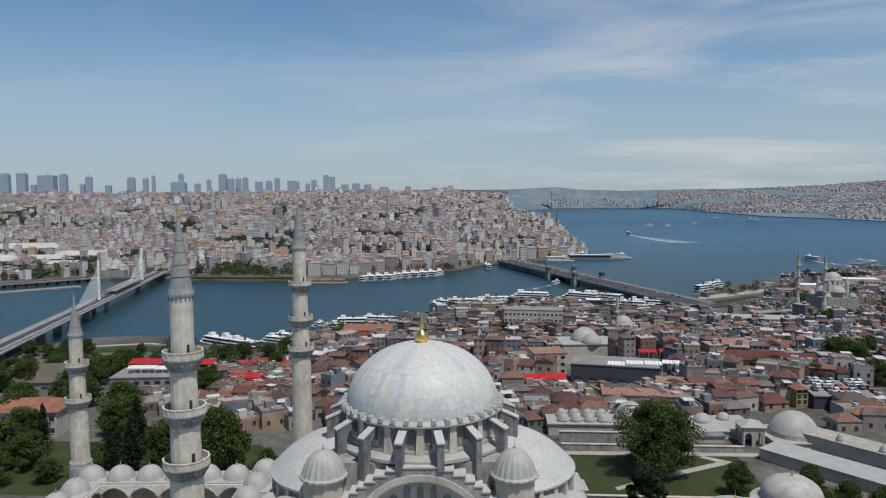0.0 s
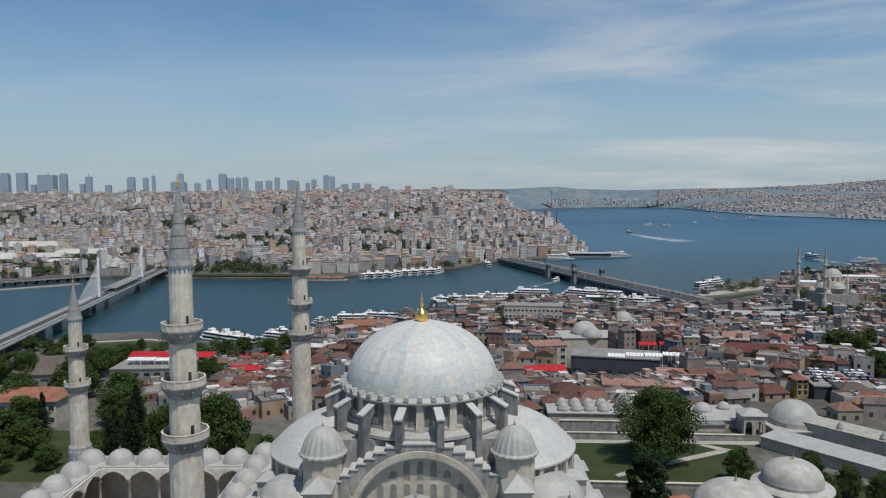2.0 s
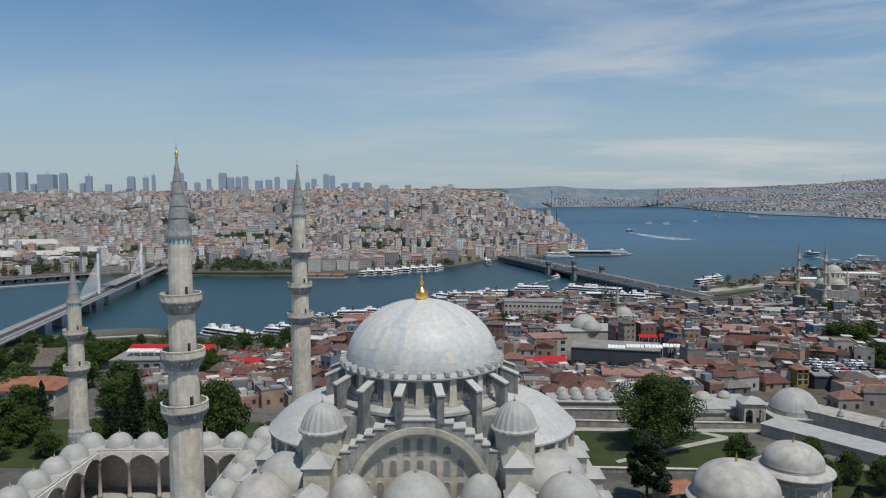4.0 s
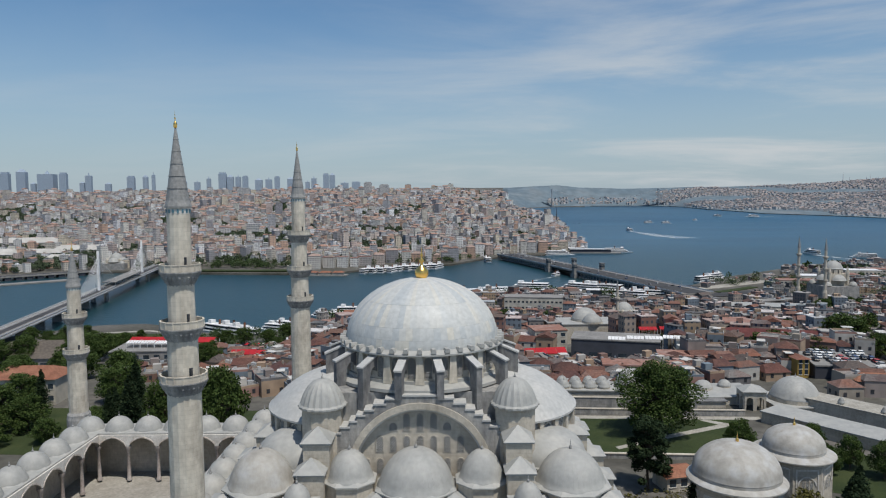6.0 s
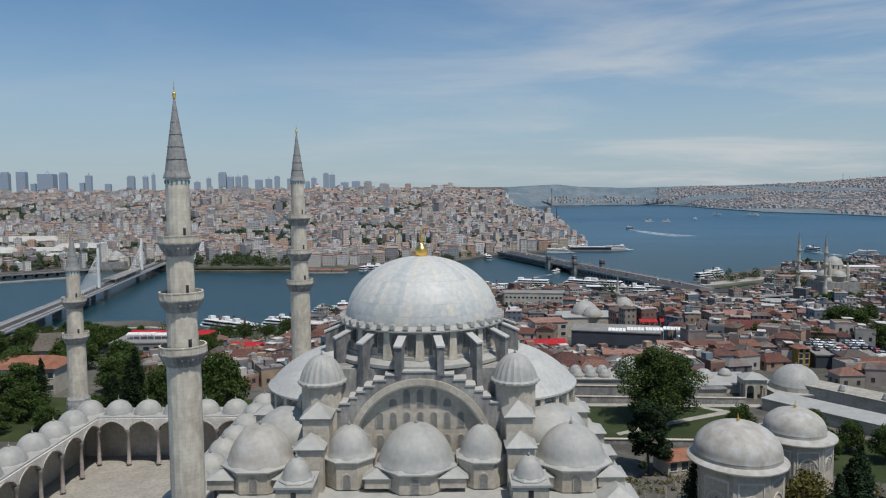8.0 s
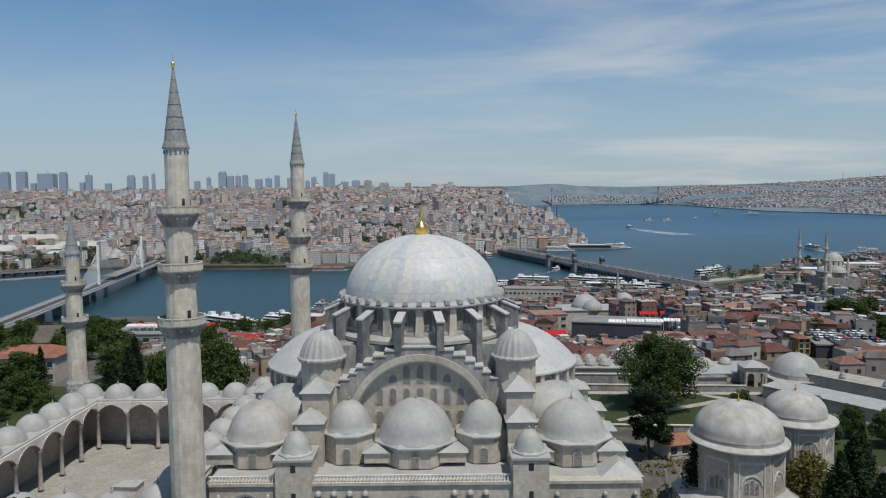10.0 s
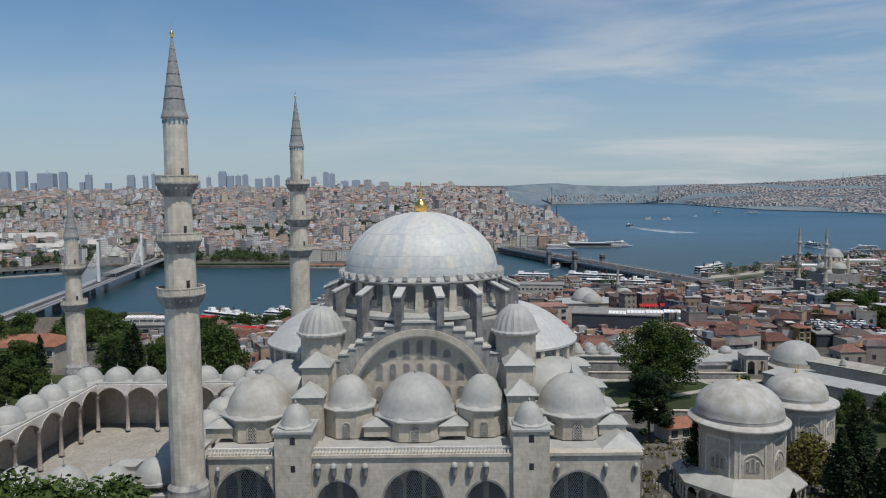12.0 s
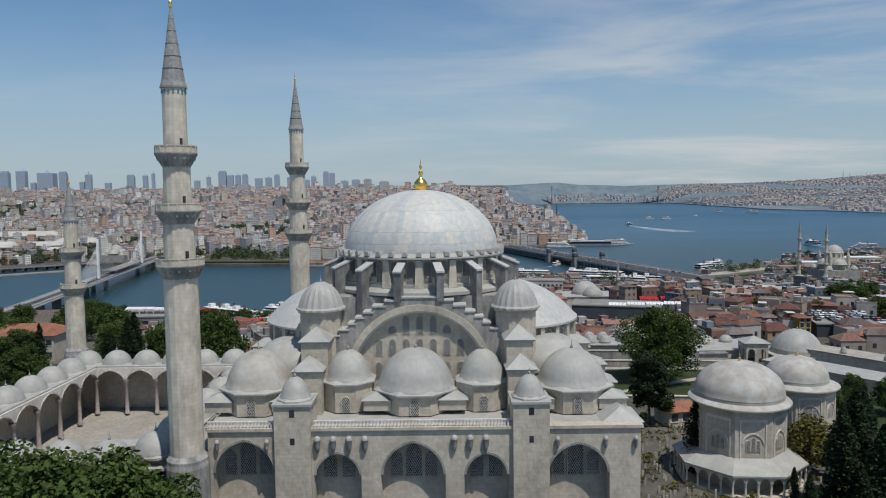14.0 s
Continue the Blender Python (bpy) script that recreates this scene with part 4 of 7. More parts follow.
TILES_OBJ = surface("roof_tiles", [(0.07, 0.043, 0.037), (0.13, 0.058, 0.046), (0.16, 0.088, 0.067), (0.105, 0.09, 0.082), (0.22, 0.095, 0.062), (0.18, 0.17, 0.162), (0.09, 0.045, 0.041), (0.25, 0.13, 0.09)], 0.1, 1.5, 0.9, 0, 0.2, "object", 0.75, stain=0.45)
FLATS = surface("flat_roofs", [(0.17, 0.165, 0.16), (0.10, 0.10, 0.105), (0.42, 0.41, 0.39), (0.30, 0.15, 0.11), (0.62, 0.61, 0.60), (0.22, 0.26, 0.28)], 0.1, 0.6, 0.9, 0, 0.1, "island", 0.8, stain=0.4)
LEAF = surface("foliage", [(0.025, 0.045, 0.014), (0.045, 0.075, 0.022), (0.075, 0.105, 0.032)], 0.15, 1.5, 0.75, 0, 0, "island", 0.5, stain=0.2)
BARK = surface("bark", [(0.07, 0.055, 0.04), (0.14, 0.11, 0.085)], 1, 6, 0.95, 0, 0.4)
# Distance haze is put into the towers' pale blue-grey walls and windows.
HAZY_TOWER = facade("tower_cladding", [(0.38, 0.45, 0.52), (0.50, 0.54, 0.58), (0.31, 0.38, 0.46), (0.44, 0.50, 0.56), (0.60, 0.62, 0.64)], floor=8, bay=10, glass=(0.30, 0.36, 0.43), share=0.55)

RND = random.Random(7)


def house_block(walls, roofs, flats, x, y, z, sx, sy, h, a, kind, r):
    walls.rbox(x, y, z - 6, sx, sy, h + 6, a)
    if kind == "tile":
        roofs.hip(x, y, z + h, sx, sy, min(sx, sy) * r.uniform(0.16, 0.26), a, r.choice((0.3, 0.6, 1.0)), 0.4)
    else:
        flats.rbox(x, y, z + h + 0.02, sx + 0.3, sy + 0.3, 0.5, a)
        for _ in range(r.choice((0, 0, 1, 2))):
            k = r.uniform(0.12, 0.35)
            flats.rbox(x + r.uniform(-0.35, 0.35) * sx, y + r.uniform(-0.35, 0.35) * sy, z + h + 0.4, sx * k, sy * k, r.uniform(0.8, 2.4), a)
        if r.random() < 0.6:
            k = r.uniform(0.25, 0.5)
            walls.rbox(x + r.uniform(-0.2, 0.2) * sx, y + r.uniform(-0.2, 0.2) * sy, z + h + 0.4, sx * k, sy * k, r.uniform(2, 3.2), a)


# Haze across the strait is painted in: greyed wall and tile colours.
HAZY_SHORE_WALL = facade("shore_walls", [(0.42, 0.43, 0.44), (0.48, 0.475, 0.465), (0.38, 0.39, 0.41), (0.54, 0.54, 0.54), (0.44, 0.40, 0.375)], bay=0)
HAZY_SHORE_TILES = surface("shore_tiles", [(0.29, 0.24, 0.225), (0.33, 0.28, 0.26), (0.28, 0.26, 0.25)], 0.1, 1.2, 0.9, 0, 0.1, "island", 0.7, stain=0.2)
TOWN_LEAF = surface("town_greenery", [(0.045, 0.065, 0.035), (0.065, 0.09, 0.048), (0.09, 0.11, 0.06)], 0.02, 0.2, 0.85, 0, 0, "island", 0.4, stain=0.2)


def leaf_tuft(g, c, size, n, r, leaf, squash=0.8):
    for _ in range(n):
        while True:
            p = Vector((r.uniform(-1, 1), r.uniform(-1, 1), r.uniform(-1, 1)))
            if 0.25 < p.length < 1:
                break
        p = Vector((p.x, p.y, p.z * squash)) * size
        q = c + p
        u = Vector((r.gauss(0, 1), r.gauss(0, 1), r.gauss(0, 0.6))).normalized()
        v = u.cross(Vector((r.gauss(0, 1), r.gauss(0, 1), r.gauss(0, 1)))).normalized()
        s = leaf * r.uniform(0.6, 1.3)
        g.add([tuple(q - u * s), tuple(q + v * s * 0.6), tuple(q + u * s), tuple(q - v * s * 0.6)], [(0, 1, 2, 3)])


def district(name, label, kind_at, seed, where, spacing, walls_mat, tiles, leaf):
    """Rows of houses over a part of the town as one joined mesh of walls, with its roofs."""
    r = random.Random(seed)
    W, T, F, L = Geo(), Geo(), Geo(), Geo()
    for s0, s1, w0, w1 in where:
        w = w0
        while w < w1:
            step = spacing(w)
            s = s0 + r.uniform(0, step / w)
            while s < s1:
                ss, ww = s + r.uniform(-0.2, 0.2) * step / w, w + r.uniform(-0.25, 0.25) * step
                s += step * r.uniform(0.8, 1.25) / w
                got = kind_at(ss, ww, r)
                if not got:
                    continue
                z, k, hh = got
                x, y = spot(ss, ww)
                n = noise.noise(Vector((x / 350, y / 350, 5.0)))
                a = n * 2.2 + r.gauss(0, 0.06) if w > 1000 else 1.6 * noise.noise(Vector((x / 90, y / 90, 4.0))) + r.gauss(0, 0.12)
                if k == "tree":
                    for _ in range(r.randint(2, 4)):
                        leaf_tuft(L, Vector((x + r.uniform(-7, 7), y + r.uniform(-7, 7), z + r.uniform(4, 8))), r.uniform(3.5, 6), 40 if w > 1000 else 170, r, 1.7 if w > 1000 else 0.6)
                    continue
                sx, sy = step * r.uniform(0.62, 1.02), step * r.uniform(0.6, 0.95)
                house_block(W, T, F, x, y, z, sx, sy, hh, a, k, r)
            w += step * 1.02
    top = tagged(part(name, W, walls_mat), label, "buildings", kind="stuff")
    part("tile_roofs", T, tiles, top)
    part("flat_roofs", F, FLATS, top)
    if L.f:
        part("greenery", L, leaf, top)
    return top


def new_town(s, w, r):
    z, d = land(s, w)
    if d != "new" or w > 4300:
        return None
    if w < FAR(s) + (80 if -0.345 < s < -0.2 else 58 if -0.2 < s < 0.19 else 22) or w > TIP(s) - 18:
        return None
    x, y = spot(s, w)
    g = noise.noise(Vector((x / 190, y / 190, 9.0)))
    green = (0.03 if w < 2300 and s < 0.05 else 0.10) if not (0.0 < s < 0.06 and 1500 < w < 2300) else 0.0
    if g > green and r.random() < 0.8:
        return z, "tree", 0
    if r.random() < 0.21:
        return z, "tree", 0
    h = r.choice((9, 12, 12, 15, 15, 18, 21)) * r.uniform(0.85, 1.15)
    if r.random() < 0.09:
        h *= r.uniform(1.4, 2.0)
    return z, ("tile" if r.random() < 0.33 else "flat"), h


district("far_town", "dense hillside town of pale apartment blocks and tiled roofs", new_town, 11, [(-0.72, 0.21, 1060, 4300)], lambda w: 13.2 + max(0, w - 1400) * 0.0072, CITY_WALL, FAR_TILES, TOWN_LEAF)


def other_shore(s, w, r):
    z, d = land(s, w)
    if d != "far" or w > EDGE - 60 or w < ACROSS(s) + 25:
        return None
    x, y = spot(s, w)
    woods = noise.noise(Vector((x / 420, y / 420, 3.0)))
    if woods > 0.22 or r.random() < 0.12 or s < 0.30 and (w > ACROSS(s) + 120 or r.random() < 0.4):
        return None
    return z, ("tile" if r.random() < 0.4 else "flat"), r.uniform(5, 11)


district("opposite_shore_town", "low town spread over the opposite shore, paled for haze", other_shore, 12, [(0.085, 0.75, 3050, 4900)], lambda w: 20.0, HAZY_SHORE_WALL, HAZY_SHORE_TILES, TOWN_LEAF)


def old_town(s, w, r):
    z, d = land(s, w)
    if d != "old" or w > NEAR(s) - 30:
        return None
    x, y = spot(s, w)
    if s >= 0.47 and w > 700:
        return (z, "flat", r.uniform(3.5, 8)) if r.random() < 0.3 else ((z, "tree", 0) if r.random() < 0.06 else None)
    if 0.20 < s < 0.47 and w > 690:
        q = r.random()
        return (z, "tree", 0) if q < 0.04 else (z, "flat", r.uniform(3, 6)) if q < 0.2 else None
    if s < -0.3 and w > 420:
        return (z, "tree", 0) if r.random() < 0.5 else None
    busy = ((-0.108, 520, 0.05, 24), (-0.157, 555, 0.024, 18), (0.128, 640, 0.05, 20), (0.405, 372, 0.035, 14), (0.545, 415, 0.035, 14), (0.60, 400, 0.035, 12), (0.147, 345, 0.026, 12), (0.47, 345, 0.075, 12), (0.64, 385, 0.055, 14),
            (0.475, 660, 0.075, 22), (0.552, 735, 0.045, 42), (0.256, 585, 0.022, 18), (0.202, 398, 0.042, 20), (-0.40, 375, 0.055, 12), (-0.335, 385, 0.03, 10), (-0.26, 480, 0.055, 58), (0.202, 366, 0.045, 22), (0.25, 345, 0.07, 14))
    if any(abs(s - a) < c and abs(w - b) < d for a, b, c, d in busy):
        return None
    if w > NEAR(s) - 75:
        return (z, "tree", 0) if r.random() < 0.3 else ((z, "flat", r.uniform(4, 9)) if r.random() < 0.4 else None)
    if r.random() < 0.06:
        return z, "tree", 0
    return z, ("tile" if r.random() < 0.42 else "flat"), r.uniform(5, 9) if s < -0.19 else r.choice((6, 8, 9, 11, 13, 16)) * r.uniform(0.85, 1.15)


district("old_town_roofs", "crowded old market quarter of brown roofs and grey terraces", old_town, 13, [(-0.40, 0.85, 338, 640), (-0.75, 0.85, 640, 1250)], lambda w: 10.2 if w < 640 else 12.5, OLD_WALL, TILES, LEAF)


def quay_row():
    """The front row of the far town, house by house."""
    r = random.Random(29)
    s = -0.195
    fronts = facade("quay_fronts", [tuple(min(0.8, k * 0.95) for k in c) for c in WALLS], glass=(0.06, 0.065, 0.075), per="object", share=0.45)
    while s < 0.185:
        w = FAR(s) + r.uniform(34, 48)
        wide = r.uniform(9, 21)
        x, y, z = *spot(s, w), land(s, w)[0]
        h = r.uniform(8, 25)
        B = new("apartment_building")
        B.matrix_basis = pose(x, y, z, 0, 0, r.uniform(-6, 10))
        tagged(B, r.choice(("pale waterfront apartment building with rows of windows", "cream waterfront block with flat roof", "old waterfront building with tiled roof")), "building", "far quay buildings")
        g = Geo()
        d = r.uniform(12, 17)
        g.rbox(0, 0, -4, wide, d, h + 4, 0)
        part("wall", g, fronts, B)
        g = Geo()
        if r.random() < 0.5:
            g.hip(0, 0, h, wide, d, 3.2, 0, 0.4, 0.5)
            part("roof", g, FAR_TILES, B)
        else:
            g.rbox(0, 0, h, wide + 0.5, d + 0.5, 0.7, 0)
            part("roof", g, FLATS, B)
            g = Geo()
            g.rbox(wide * 0.15, 1, h + 0.7, wide * 0.4, d * 0.4, 2.6, 0)
            part("roof_storey", g, fronts, B)
        s += (wide + r.uniform(1, 5)) / w


quay_row()

# ---------------------------------------------------------------- trees
LEAF_NEAR = surface("leaves", [(0.028, 0.048, 0.013), (0.048, 0.078, 0.020), (0.085, 0.12, 0.034)], 0.2, 1.5, 0.7, 0, 0, "island", 0.55, stain=0.2, spec=0.1)
LEAF_DARK = surface("cypress_leaves", [(0.012, 0.024, 0.012), (0.022, 0.038, 0.017), (0.035, 0.052, 0.022)], 0.2, 1.5, 0.75, 0, 0, "island", 0.5, stain=0.2, spec=0.1)
LEAF_AUTUMN = surface("yellowing_leaves", [(0.05, 0.055, 0.015), (0.10, 0.09, 0.025), (0.12, 0.12, 0.035)], 0.3, 1.5, 0.75, 0, 0, "island", 0.5, stain=0.2, spec=0.1)


def limb(g, p, q, r0, r1, n=7):
    p, q = Vector(p), Vector(q)
    d = (q - p).normalized()
    u = d.orthogonal().normalized()
    v = d.cross(u)
    ring = lambda c, r: [tuple(c + (u * math.cos(2 * math.pi * i / n) + v * math.sin(2 * math.pi * i / n)) * r) for i in range(n)]
    g.add(ring(p, r0) + ring(q, r1), [(i, (i + 1) % n, n + (i + 1) % n, n + i) for i in range(n)])


def tree_meshes(seed, h, spread, leaves, leaf, material, cypress=False):
    r = random.Random(seed)
    t, c = Geo(), Geo()
    if cypress:
        limb(t, (0, 0, -1), (0, 0, h * 0.9), 0.22, 0.04)
        for k in range(60):
            z = h * (0.08 + 0.92 * (k / 59))
            f = (k / 59)
            w = spread * math.sin(math.pi * min(1, (0.15 + f * 0.85))) ** 0.7 * (1 - f * 0.45) + 0.1
            a = r.uniform(0, 6.3)
            leaf_tuft(c, Vector((math.cos(a) * w * 0.4, math.sin(a) * w * 0.4, z)), w * 0.75, leaves // 60, r, leaf, 1.3)
    else:
        limb(t, (0, 0, -1), (r.uniform(-0.3, 0.3), r.uniform(-0.3, 0.3), h * 0.45), spread * 0.075, spread * 0.05)
        n = 46
        for k in range(n):
            a = k * 2.4 + r.uniform(-0.3, 0.3)
            f = (k + 0.5) / n
            z = h * (0.20 + 0.72 * f) + r.uniform(-0.05, 0.05) * h
            w = spread * math.sqrt(max(0.05, 1 - ((f - 0.38) / 0.64) ** 2)) * r.uniform(0.4, 0.98)
            p = Vector((math.cos(a) * w, math.sin(a) * w, z))
            limb(t, (0, 0, h * (0.25 + 0.3 * f)), p, spread * 0.03, spread * 0.008, 5)
            leaf_tuft(c, p, spread * r.uniform(0.20, 0.38), leaves // n, r, leaf, 0.75)
    a = part("trunk", t, BARK, smooth=40)
    b = part("crown", c, material)
    out = (a.data, b.data)
    bpy.data.objects.remove(a)
    bpy.data.objects.remove(b)
    return out


TREES = {"plane": [tree_meshes(k, 14, 6.0, 8500, 0.29, LEAF_NEAR) for k in (1, 2, 3)],
         "big": [tree_meshes(9, 21, 10.5, 26000, 0.30, LEAF_NEAR)],
         "cypress": [tree_meshes(k, 15, 2.2, 6000, 0.22, LEAF_DARK, True) for k in (4, 5)],
         "near": [tree_meshes(k, 14, 6.0, 12000, 0.24, LEAF_NEAR) for k in (11, 12)],
         "yew": [tree_meshes(15, 16, 4.3, 12000, 0.26, LEAF_DARK)],
         "maple": [tree_meshes(6, 8, 3.6, 1600, 0.3, LEAF_AUTUMN)]}
GROWN = random.Random(21)


def tree(kind, x, y, z, size, label, wide=1.0):
    m = TREES[kind][GROWN.randrange(len(TREES[kind]))]
    o = tagged(new("cypress" if kind == "cypress" else "tree"), label, "tree", {"cypress": "cypresses", "maple": "small trees"}.get(kind, "broadleaf trees"))
    o.matrix_basis = Matrix.LocRotScale((x, y, z), Euler((0, 0, GROWN.uniform(0, 6.3))), (size * wide, size * wide, size))
    shared("trunk", m[0], o, Matrix.Identity(4))
    shared("crown", m[1], o, Matrix.Identity(4))
    return o


def at(s, w):
    x, y = spot(s, w)
    return x, y, land(s, w)[0]


def build_trees():
    tree("big", 58.5, 81, -1.5, 1.0, "huge dense dark green plane tree on the lawn", 1.05)
    tree("yew", 47.1, 43.0, -1.5, 1.12, "broad dark conifer between lawn and tomb")
    tree("cypress", 49.2, 13.5, -1.5, 1.0, "dark cypress beside the domed tomb", 1.35)
    tree("plane", 75.5, 67, -1.5, 0.66, "rounded green tree at the lawn's edge")
    for x, y, k, wd in ((66.5, -4, 1.25, 1.25), (70.0, -1, 1.35, 1.3), (73.0, 3, 1.3, 1.3), (76, 9, 1.2, 1.3), (70.5, -9, 1.15, 1.3), (65.0, -14, 0.8, 1.2), (58.0, -13, 0.75, 1.0), (80, 16, 1.1, 1.4), (62.0, 2, 0.42, 1.1), (86, 30, 0.6, 1.3)):
        tree("cypress", x, y, -1.5, k, "tall dark cypress in the graveyard", wd)
    for x, y, k in ((70, 16, 1.25), (74, 24, 1.1), (66, 21, 0.7), (52, -8, 0.7), (47, -16, 0.8), (60, -20, 0.7), (82, 43, 0.9)):
        tree("maple", x, y, -1.5, k, "small yellowish tree among the graves")
    for x, y, k, wd in ((-36, -39, 1.62, 1.15), (-27.0, -42, 1.42, 1.0), (-46, -40, 1.66, 1.1), (23, -41, 1.30, 0.9), (16.0, -44, 1.12, 0.8), (-19, -44, 1.15, 0.8)):
        tree("near", x, y, -1.5, k, "leafy plane tree standing in front of the mosque", wd)
    for x, y, k in ((94, 66, 0.55), (99, 58, 0.6), (104, 52, 0.65), (92, 54, 0.5), (110, 44, 0.6), (97, 74, 0.45)):
        tree("plane", x, y, -1.5, k, "young green tree beside the long wing", 0.9)
    # behind the courtyard
    for x, y, k, wd in ((-58.5, 60, 1.72, 0.62), (-63.5, 66, 1.6, 0.7), (-51, 70, 0.7, 0.9), (-75.5, 60, 1.5, 0.55), (-71, 66, 1.6, 0.6), (-92, 59, 0.55, 1.1), (-67, 62, 1.2, 0.7), (-30, 66, 0.6, 0.9), (-36, 72, 0.65, 1.0), (-24, 80, 0.6, 1.0)):
        tree("plane", x, y, -2, k, "dense green tree behind the courtyard", wd)
    for x, y, k in ((-130, 92, 0.98), (-96, 74, 0.95), (-90, 70, 0.9), (-82, 56, 1.5), (-90, 60, 1.15), (-83, 74, 0.95), (-95, 84, 1.3), (-76, 64, 0.9), (-86, 63, 0.8), (-70, 60, 0.75), (-33, 66, 0.55), (-30, 70, 0.5)):
        tree("cypress", x, y, -2, k, "slender dark cypress beyond the courtyard", 1.1)
    for x, y, k in ((-88, 60, 0.6), (-96, 64, 0.7), (-104, 72, 0.62), (-100, 92, 0.8), (-88, 96, 0.75), (-78, 70, 0.75), (-112, 104, 0.95), (-126, 62, 0.8), (-138, 66, 0.9), (-112, 66, 0.55), (-124, 76, 0.8), (-135, 80, 0.95), (-139, 96, 0.9), (-105, 80, 0.5), (-118, 118, 1.1), (-150, 110, 1.0)):
        tree("plane", x, y, -2, k, "green tree in the garden beside the courtyard", 1.15)
    for s, w, k in ((-0.53, 286, 1.0), (-0.51, 300, 1.05), (-0.50, 318, 1.0), (-0.485, 334, 0.9), (-0.52, 330, 1.0), (-0.475, 352, 0.8), (-0.46, 366, 0.8), (-0.60, 318, 1.0), (-0.345, 300, 0.8), (-0.335, 320, 0.8)):
        tree("plane", *at(s, w), k, "dark green tree on the terraced slope", 1.1)
    r = random.Random(5)
    for _ in range(58):
        s = r.uniform(-0.66, -0.33)
        w = r.uniform(250, 560)
        if -0.48 < s < -0.33 and w < 420 or abs(s + 0.57) < 0.06 and 280 < w < 360:
            continue
        tree("plane", *at(s, w), r.uniform(0.55, 1.0), "green park tree on the slope towards the water", 1.2)
    for s, w, k in ((-0.175, 500, 0.8), (-0.19, 560, 0.9), (-0.165, 480, 0.7), (0.085, 600, 1.2), (0.10, 590, 1.15), (0.155, 560, 1.45), (0.165, 580, 1.2), (0.052, 520, 1.0), (0.11, 640, 1.0), (-0.04, 620, 0.9), (-0.06, 640, 0.9),
                    (0.275, 620, 0.8), (0.285, 620, 0.8), (0.295, 620, 0.8), (0.305, 610, 0.8), (0.31, 625, 0.7), (0.235, 620, 1.0), (0.452, 304, 0.8), (0.468, 308, 0.85), (0.484, 304, 0.8), (0.565, 345, 1.2), (0.585, 340, 1.1), (0.60, 350, 1.2),
                    (0.54, 650, 1.2), (0.555, 660, 1.2), (0.575, 660, 1.2), (0.59, 650, 1.2), (0.60, 670, 1.0), (-0.25, 545, 0.8), (-0.285, 540, 1.0), (-0.31, 530, 1.0), (-0.225, 560, 0.9), (-0.24, 510, 0.8),
                    (0.385, 470, 0.8), (0.42, 410, 0.8), (0.345, 350, 0.7), (0.36, 357, 0.8), (0.49, 430, 0.9), (0.505, 437, 0.8), (0.53, 300, 0.7), (0.62, 300, 0.8), (0.61, 520, 1.0), (0.625, 527, 1.0), (0.43, 560, 0.8), (0.445, 566, 0.8)):
        tree("plane", *at(s, w), k, "street tree among the market roofs", 1.25)
    g = Geo()
    for _ in range(95):
        s = r.uniform(-0.335, -0.20)
        w = FAR(s) + r.uniform(35, 75)
        x, y, z = at(s, w)
        leaf_tuft(g, Vector((x, y, z + r.uniform(3, 7))), r.uniform(4, 6.5), 70, r, 1.0, 0.9)
    for s0, s1, n in ((-0.47, -0.36, 50), (-0.10, 0.01, 40), (0.0, 0.05, 40)):
        for _ in range(n):
            s = r.uniform(s0, s1)
            w = FAR(s) + r.uniform(18, 60) + (60 if s < -0.3 else 0)
            x, y, z = at(s, w)
            leaf_tuft(g, Vector((x, y, z + r.uniform(3, 6))), r.uniform(3, 5), 45, r, 1.0, 0.9)
    tagged(part("waterside_trees", g, LEAF), "belt of green park trees along the far quay", "trees", kind="stuff")


build_trees()

# ---------------------------------------------------------------- the mosque's precinct
GRASS = surface("lawn", [(0.024, 0.038, 0.011), (0.036, 0.052, 0.015), (0.050, 0.064, 0.022)], 0.12, 3.0, 0.95, 0, 0.2, stain=0.35)
PATHS = surface("path_slabs", [(0.30, 0.28, 0.24), (0.42, 0.40, 0.35)], 0.4, 2.0, 0.9, stain=0.3)
GRAVE = surface("headstones", [(0.34, 0.32, 0.29), (0.50, 0.48, 0.44)], 0.5, 3, 0.85, 0, 0, "island", 0.6)
TERRACOTTA = surface("terracotta_roof", [(0.20, 0.085, 0.052), (0.28, 0.125, 0.078), (0.32, 0.16, 0.10)], 0.3, 2.5, 0.9, 0, 0.3, stain=0.35)


def slab(name, poly, z, h, material, label, category):
    g = Geo()
    n = len(poly)
    g.add([(x, y, z) for x, y in poly] + [(x, y, z + h) for x, y in poly],
          [tuple(range(n))[::-1], tuple(range(n, 2 * n))] + [(i, (i + 1) % n, n + (i + 1) % n, n + i) for i in range(n)])
    return tagged(part(name, g, material), label, category, kind="structure")


slab("lawn", [(-150, 57), (-62, 57), (-40, 74), (-62, 98), (-150, 98)], -1.6, 0.16, GRASS, "shady green garden beyond the courtyard", "lawn")
slab("lawn", [(33, 63.5), (84, 66), (85, 95.5), (33, 94.5)], -1.6, 0.16, GRASS, "mown green lawn behind the mosque", "lawn")
slab("lawn", [(86, 44), (122, 30), (112, 62), (93, 84), (86, 62)], -1.6, 0.14, GRASS, "shady rough grass between the tombs and the long wing", "lawn")
slab("lawn", [(-150, 40), (-80, 40), (-80, 86), (-150, 96)], -2.2, 0.6, GRASS, "green lawn beside the courtyard", "lawn")
